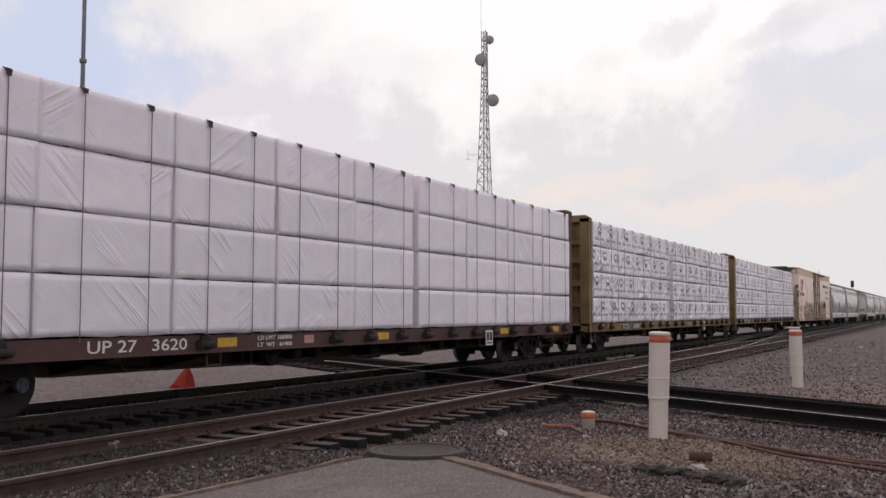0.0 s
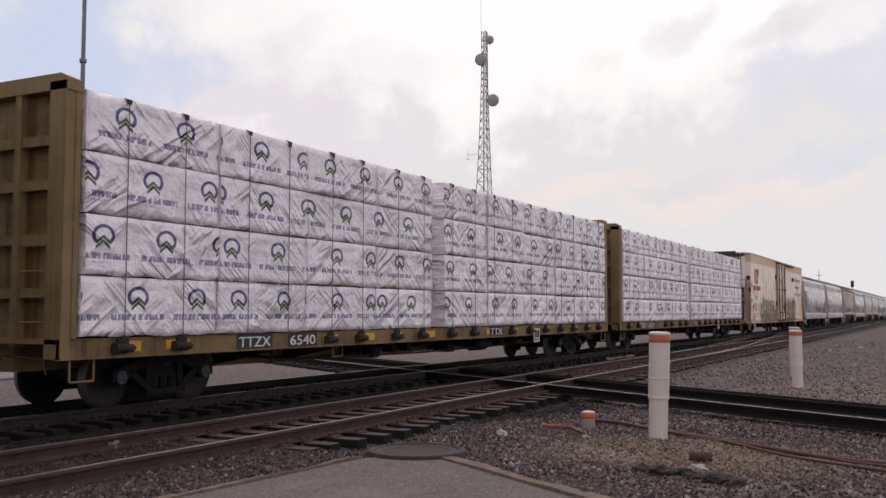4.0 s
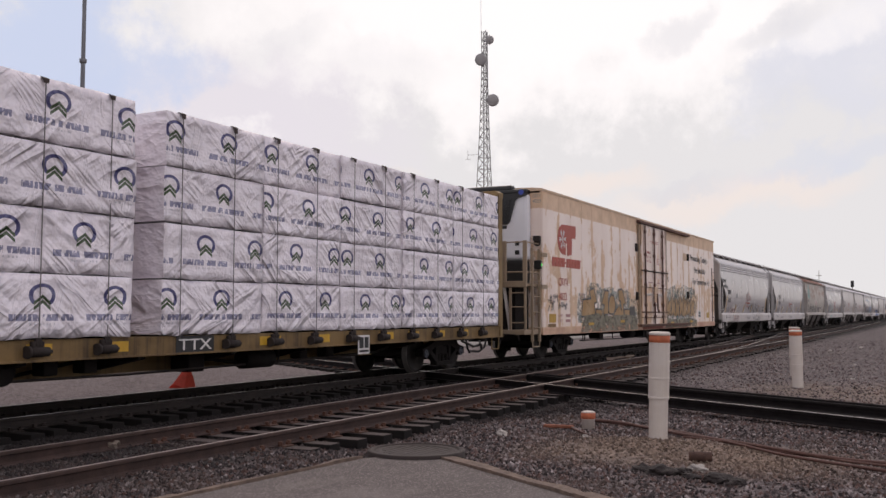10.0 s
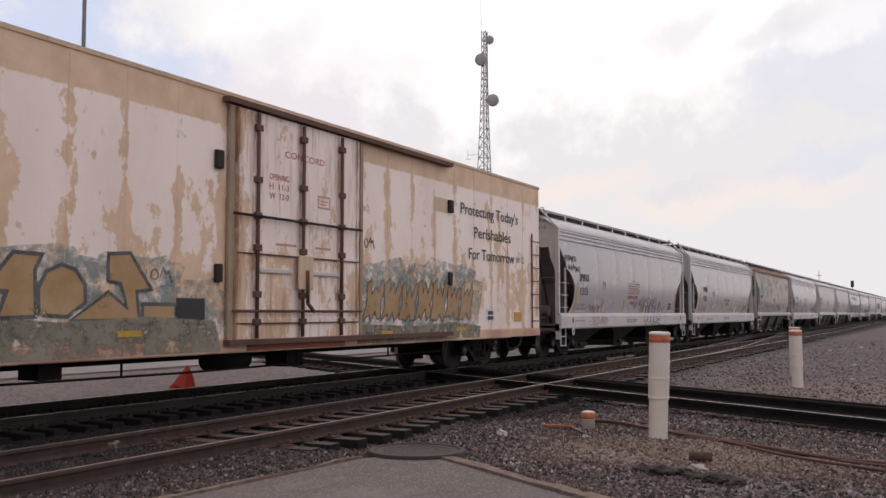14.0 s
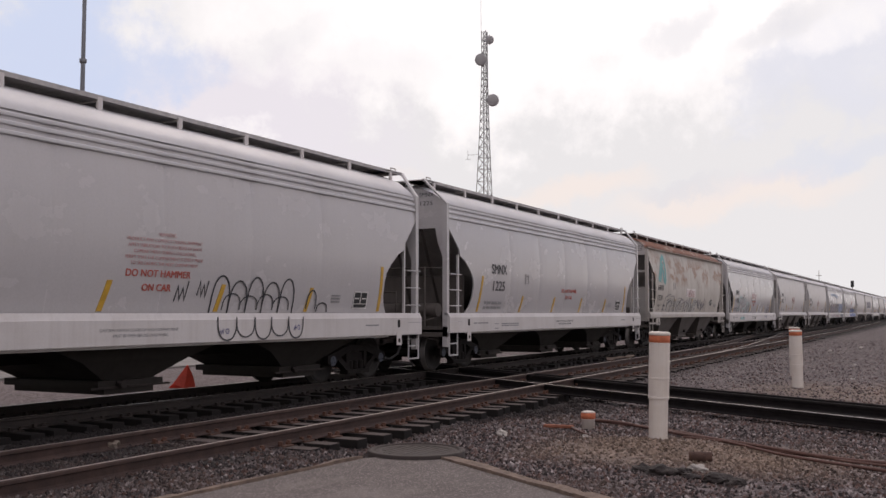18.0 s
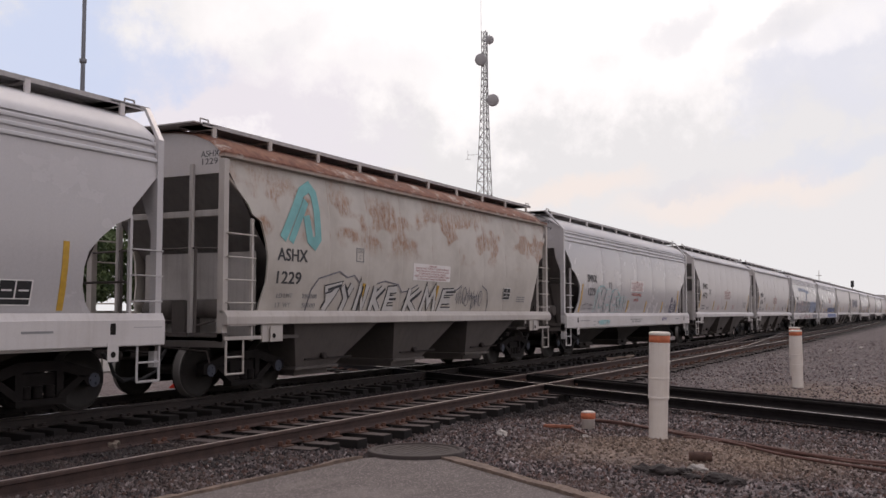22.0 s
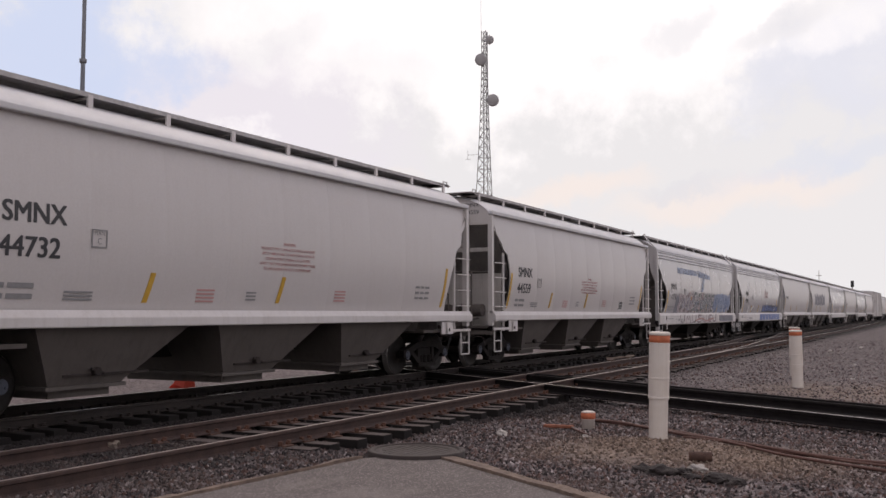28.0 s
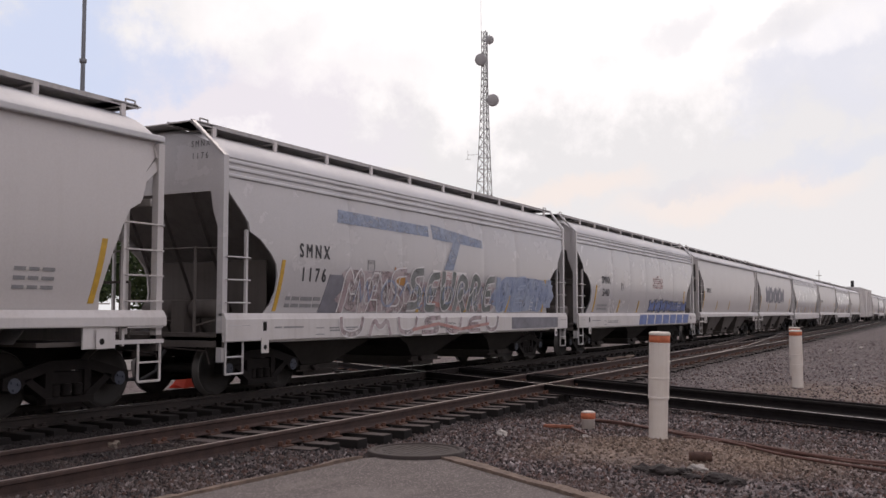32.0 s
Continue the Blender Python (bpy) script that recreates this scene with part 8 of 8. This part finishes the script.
    ob.matrix_basis = pose(10.72, 2.42, height(10.8, 2.4), 0, 0, 12)
    rock = plain("tar_lump", (0.026, 0.019, 0.018), 0.85, 0, 0.3, 10, 0.6)
    pale = plain("pale_rock", (0.42, 0.385, 0.355), 0.85, 0, 0.2, 10, 0.5)
    rng = random.Random(8)
    def lump(x, y, r, mat_, label, flat=0.6, name="lump"):
        bm = bmesh.new()
        bmesh.ops.create_icosphere(bm, subdivisions=3, radius=1)
        o = rng.uniform(0, 50)
        for v in bm.verts:
            k = 1 + 0.5 * noise.noise(v.co * 1.4 + Vector((o, 0, 0))) + 0.22 * noise.noise(v.co * 4.0 + Vector((o, 9, 0)))
            v.co = Vector((v.co.x * r * k, v.co.y * r * k * 1.2, v.co.z * r * flat * k))
        thing(name, label, "rock", "", "", bm, mat_, (x, y, height(x, y) + r * flat * 0.55))
    for x, y, r in ((9.95, 2.85, 0.10), (9.85, 2.62, 0.13), (9.98, 2.45, 0.09), (9.75, 2.30, 0.08), (9.70, 2.02, 0.12), (9.62, 1.83, 0.09), (9.9, 2.12, 0.06), (10.15, 2.7, 0.07)):
        lump(x, y, r, rock, "black lump of broken tar in the gravel", 0.5, "tar_lump")
    lump(10.2, 2.33, 0.085, pale, "pale stone among tar lumps", 0.6, "stone")
    lump(11.88, 5.31, 0.06, pale, "white stone lying in the gravel", 0.8, "stone")
    lump(12.1, 4.22, 0.035, pale, "small white stone by the hose", 0.8, "stone")
    lump(8.31, 8.77, 0.11, plain("tan_rock", (0.20, 0.16, 0.13), 0.9, 0, 0.2, 8, 0.5), "brown stone between the rails", 0.8, "stone")
    for x, y, r in ((17.5, 2.3, 0.04), (26.0, 2.1, 0.045), (33.0, 2.6, 0.05), (44, 4.4, 0.08), (21.0, 4.4, 0.03), (25.2, 4.9, 0.04), (48, 3.5, 0.09)):
        lump(x, y, r, pale, "pale stone lying on the gravel", 0.6, "stone")
    # debris on the sleepers past the crossing
    for x, y, a in ((32.5, 10.4, 20), (33.6, 10.5, -10), (34.4, 10.3, 5)):
        b = bmesh.new()
        soft_box(b, -0.45, 0.45, -0.12, 0.12, 0, 0.05, 0.01)
        ob = thing("plank", "grey weathered plank lying between the tracks", "plank", "", "", b, CONCRETE)
        ob.matrix_basis = pose(x, y, height(x, y) + 0.02, 0, -3, a)
    # red folded sheet standing behind the train
    redsheet = plain("red_sheet", (0.60, 0.085, 0.05), 0.6, 0, 0.2, 5, 0.3)
    b = bmesh.new()
    loft(b, [[(-0.55, 0.1, 0), (-0.35, -0.12, 0.12), (0.05, 0, 0.56)], [(0.05, -0.22, 0), (0.10, -0.1, 0.3), (0.10, 0.0, 0.60)], [(0.42, -0.05, 0), (0.30, 0.02, 0.3), (0.14, 0.02, 0.58)], [(0.2, 0.28, 0), (0.14, 0.16, 0.3), (0.1, 0.06, 0.56)], [(-0.55, 0.14, 0), (-0.35, 0.1, 0.12), (0.05, 0.05, 0.54)]], False, False)
    bmesh.ops.solidify(b, geom=b.faces[:], thickness=0.012)
    ob = thing("safety_marker", "orange-red folded fabric marker standing on pale ground", "marker", "", "", b, redsheet)
    ob.matrix_basis = pose(16.22, 14.88, height(16.22, 14.88) + 0.005, 0, 0, -60) @ Matrix.Diagonal((0.64, 0.64, 0.84, 1.0))
    b = bmesh.new()
    soft_box(b, -0.35, 0.35, -0.3, 0.3, 0, 0.75, 0.04)
    thing("concrete_block", "white-painted concrete block beyond the train", "block", "", "", b, POST_WHITE, (43.0, 23.5, GROUND))
    # pale road behind the train
    b = bmesh.new()
    box(b, -200, 400, 20.5, 29.0, GROUND - 0.2, GROUND + 0.05)
    thing("road", "pale grey concrete road behind the tracks", "road", "", "structure", b, plain("pale_concrete", (0.19, 0.172, 0.162), 0.9, 0, 0.35, 1.5, 0.3))


def build_tower():
    """A guyless three-legged lattice mast with microwave dishes."""
    steel = plain("galvanised_lattice", (0.20, 0.20, 0.21), 0.6, 0.3, 0.3, 3, 0.1)
    dish_mat = plain("dish_cover", (0.36, 0.35, 0.35), 0.7, 0, 0.12, 2, 0.1)
    t = thing("radio_tower", "grey steel lattice radio tower with three round dishes", "tower", at=(163.1, 76.1, GROUND))
    top = 55.2
    def r_at(z):
        return 0.66 + 3.0 * max(0.0, 1 - z / 50.0) ** 1.5
    def leg(i, z):
        a = radians(100 + 120 * i)
        return Vector((r_at(z) * math.cos(a), r_at(z) * math.sin(a), z))
    zs = [0.0]
    while zs[-1] < top - 0.8:
        zs.append(zs[-1] + max(1.25, 1.45 * r_at(zs[-1])))
    zs[-1] = top
    for i in range(3):
        bm = bmesh.new()
        for a, b in zip(zs, zs[1:]):
            tube(bm, leg(i, a), leg(i, b), 0.075, 5)
        part("leg", bm, steel, t)
        bm = bmesh.new()
        for a, b in zip(zs, zs[1:]):
            j = (i + 1) % 3
            tube(bm, leg(i, a), leg(j, a), 0.05, 4)
            tube(bm, leg(i, a), leg(j, b), 0.045, 4)
            tube(bm, leg(j, a), leg(i, b), 0.045, 4)
        part("bracing", bm, steel, t)
    bm = bmesh.new()
    tube(bm, (0.2, 0.5, 0), (0.1, 0.25, top), 0.10, 6)
    part("waveguide", bm, steel, t)
    bm = bmesh.new()
    tube(bm, (-0.55, 0.5, top - 2), (-0.62, 0.6, top + 9), 0.045, 5, 0.02)
    part("whip_antenna", bm, steel, t)
    bm = bmesh.new()
    pipe(bm, [(-0.7, 1.2, 31.4), (-1.6, 2.9, 31.4), (-1.6, 2.9, 30.5)], 0.035, 5)
    tube(bm, (-1.6, 2.9, 32.2), (-1.6, 2.9, 31.4), 0.03, 5)
    tube(bm, (-1.85, 3.35, 30.5), (-1.35, 2.45, 30.5), 0.03, 5)
    part("side_antenna", bm, steel, t)
    # dishes face the camera: n is the way to it
    n = Vector((-0.895, -0.40, -0.19)).normalized()
    side = Vector((0.44, -0.9, 0)).normalized()
    for off, z, r, back in ((0.9, 53.4, 0.80, 0.9), (-0.75, 49.6, 1.16, 1.0), (1.45, 41.8, 1.16, 1.2)):
        c = Vector((0, 0, z)) + side * off + n * back
        bm = bmesh.new()
        up = n.orthogonal().normalized()
        w = n.cross(up)
        rings = []
        for q, d in ((r * 0.25, -0.75), (r * 0.8, -0.55), (r, -0.25), (r, 0.02), (r * 0.96, 0.10), (r * 0.6, 0.2), (0.02, 0.24)):
            rings.append([c + n * d + (up * math.cos(6.28319 * i / 28) + w * math.sin(6.28319 * i / 28)) * q for i in range(28)])
        loft(bm, rings, True, True)
        part("dish", bm, dish_mat, t, "round covered microwave dish")
        bm = bmesh.new()
        tube(bm, c - n * 0.6, (0, 0, z), 0.10, 6)
        tube(bm, c - n * 0.6 + Vector((0, 0, 1.0)), c - n * 0.6 - Vector((0, 0, 1.0)), 0.08, 6)
        part("dish_mount", bm, steel, t)


def build_poles():
    grey = plain("pole_grey", (0.17, 0.175, 0.19), 0.55, 0.3, 0.15, 2, 0.1)
    p = thing("lamp_mast", "tall dark grey steel mast with a joint collar", "mast", at=(31.9, 35.9, GROUND))
    bm = bmesh.new()
    turned(bm, [(0.19, 0), (0.14, 8), (0.10, 13.6), (0.085, 24)], (0, 0, 0), 12)
    part("shaft", bm, grey, p)
    bm = bmesh.new()
    turned(bm, [(0.11, 13.45), (0.17, 13.5), (0.17, 13.66), (0.11, 13.7)], (0, 0, 0), 12)
    part("collar", bm, grey, p)
    bm = bmesh.new()
    box(bm, -0.25, 0.25, -0.25, 0.25, 0, 0.03)
    part("base_plate", bm, grey, p)
    f = thing("floodlight_post", "shorter grey post with a small lamp head beside the mast", "post", at=(31.35, 36.15, GROUND))
    bm = bmesh.new()
    turned(bm, [(0.16, 0), (0.12, 11.3)], (0, 0, 0), 10)
    part("shaft", bm, grey, f)
    bm = bmesh.new()
    soft_box(bm, -0.17, 0.17, -0.17, 0.17, 11.3, 11.95, 0.05)
    part("lamp_head", bm, grey, f)
    s = thing("signal_post", "distant railway signal head on a thin post", "signal", at=(229.3, 18.0, GROUND))
    bm = bmesh.new()
    tube(bm, (0, 0, 0), (0, 0, 7.8), 0.08, 8)
    tube(bm, (-0.5, 1.6, 0), (-0.5, 1.6, 6.5), 0.05, 6)
    part("post", bm, grey, s)
    bm = bmesh.new()
    soft_box(bm, -0.2, 0.2, -0.34, 0.34, 7.3, 8.75, 0.15)
    part("signal_head", bm, BLACK_PAINT, s, "black oval signal head")
    bm = bmesh.new()
    for i in range(2):
        tube(bm, (-0.4, 0, 7.7 + i * 0.65), (-0.2, 0, 7.7 + i * 0.65), 0.17, 10)
    part("hood", bm, BLACK_PAINT, s)
    wood = plain("pole_wood", (0.12, 0.10, 0.085), 0.9, 0, 0.2, 2, 0.2)
    u = thing("utility_pole", "distant wooden utility pole with a crossarm", "pole", at=(298.2, 32.3, GROUND))
    bm = bmesh.new()
    tube(bm, (0, 0, 0), (0, 0, 14.1), 0.13, 8, 0.08)
    part("pole", bm, wood, u)
    bm = bmesh.new()
    box(bm, -0.06, 0.06, -0.8, 0.8, 12.44, 12.56)
    part("crossarm", bm, wood, u)


def leaf_material(name, a, b):
    k = Kit(name)
    g = k.N.new("ShaderNodeNewGeometry")
    c = k.mix(k.ramp(g.outputs["Random Per Island"], 0, 1), a, b)
    return k.done(c, 0.7, 0, 0.3)


def build_trees():
    leaf = leaf_material("summer_leaf", (0.028, 0.05, 0.018), (0.085, 0.12, 0.045))
    bark = plain("bark", (0.09, 0.075, 0.06), 0.95, 0, 0.3, 6, 0.6)
    rng = np.random.default_rng(3)
    for i, (x, y, tall) in enumerate(((39, 53, 5.4), (43.5, 56, 5.0), (47, 54, 5.8), (51, 57, 6.4), (56, 55, 7.4), (61, 58, 7.0), (66, 56, 6.2), (72, 60, 6.6), (79, 62, 6.0), (35, 50, 5.0), (86, 60, 6.2), (30, 47, 5.2), (25, 44, 5.0), (21, 42, 4.8), (94, 63, 6.0), (104, 66, 6.2))):
        tall *= 1.4
        t = thing("tree", "low green leafy tree on the far side of the road", "tree", "trees beyond the road", at=(x, y, GROUND))
        bm = bmesh.new()
        tube(bm, (0, 0, 0), (0.1, 0, tall * 0.45), 0.16, 8, 0.09)
        for k in range(6):
            a = k * 1.05
            tube(bm, (0.08, 0, tall * (0.28 + 0.03 * k)), (math.cos(a) * tall * 0.24, math.sin(a) * tall * 0.24, tall * (0.55 + 0.05 * k)), 0.06, 6, 0.02)
        part("trunk", bm, bark, t)
        n = 4200
        d = rng.normal(size=(n, 3))
        d /= np.linalg.norm(d, axis=1)[:, None]
        rad = rng.uniform(0.55, 1.0, n) ** 0.5
        bulge = np.array([1 + 0.35 * noise.noise(Vector(v) * 1.7 + Vector((i * 3.0, 0, 0))) for v in d.tolist()])
        c = d * (rad * bulge)[:, None] * np.array([tall * 0.36, tall * 0.36, tall * 0.40]) + np.array([0, 0, tall * 0.58])
        s = rng.uniform(0.14, 0.32, (n, 1))
        u, w = rng.normal(size=(n, 3)), rng.normal(size=(n, 3))
        u = u / np.linalg.norm(u, axis=1)[:, None] * s
        w = w / np.linalg.norm(w, axis=1)[:, None] * s * 0.6
        v = np.stack([c - u, c + w, c + u, c - w], 1).reshape(-1, 3)
        v[:, 2] = np.maximum(v[:, 2], 0.05)
        f = (np.arange(n) * 4)[:, None] + np.arange(4)[None]
        part("crown", raw_mesh("crown", v.tolist(), f.tolist(), leaf), leaf, t)


build_roadside()
build_tower()
build_poles()
build_trees()


# ---- the train rolls past ----
def motions():
    times = list(range(0, 33))
    for car in TRAIN:
        walk(car, [(t, pose(car["q"] - travel(t), TRACK_Y, 0)) for t in times])
    ticks = [i / 10 for i in range(321)]
    for w in ROLLING:
        x = w.location.x
        walk(w, [(t, pose(x, 0, WHEEL_R, 0, -math.degrees(travel(t) / WHEEL_R) % 360, 0)) for t in ticks])


motions()
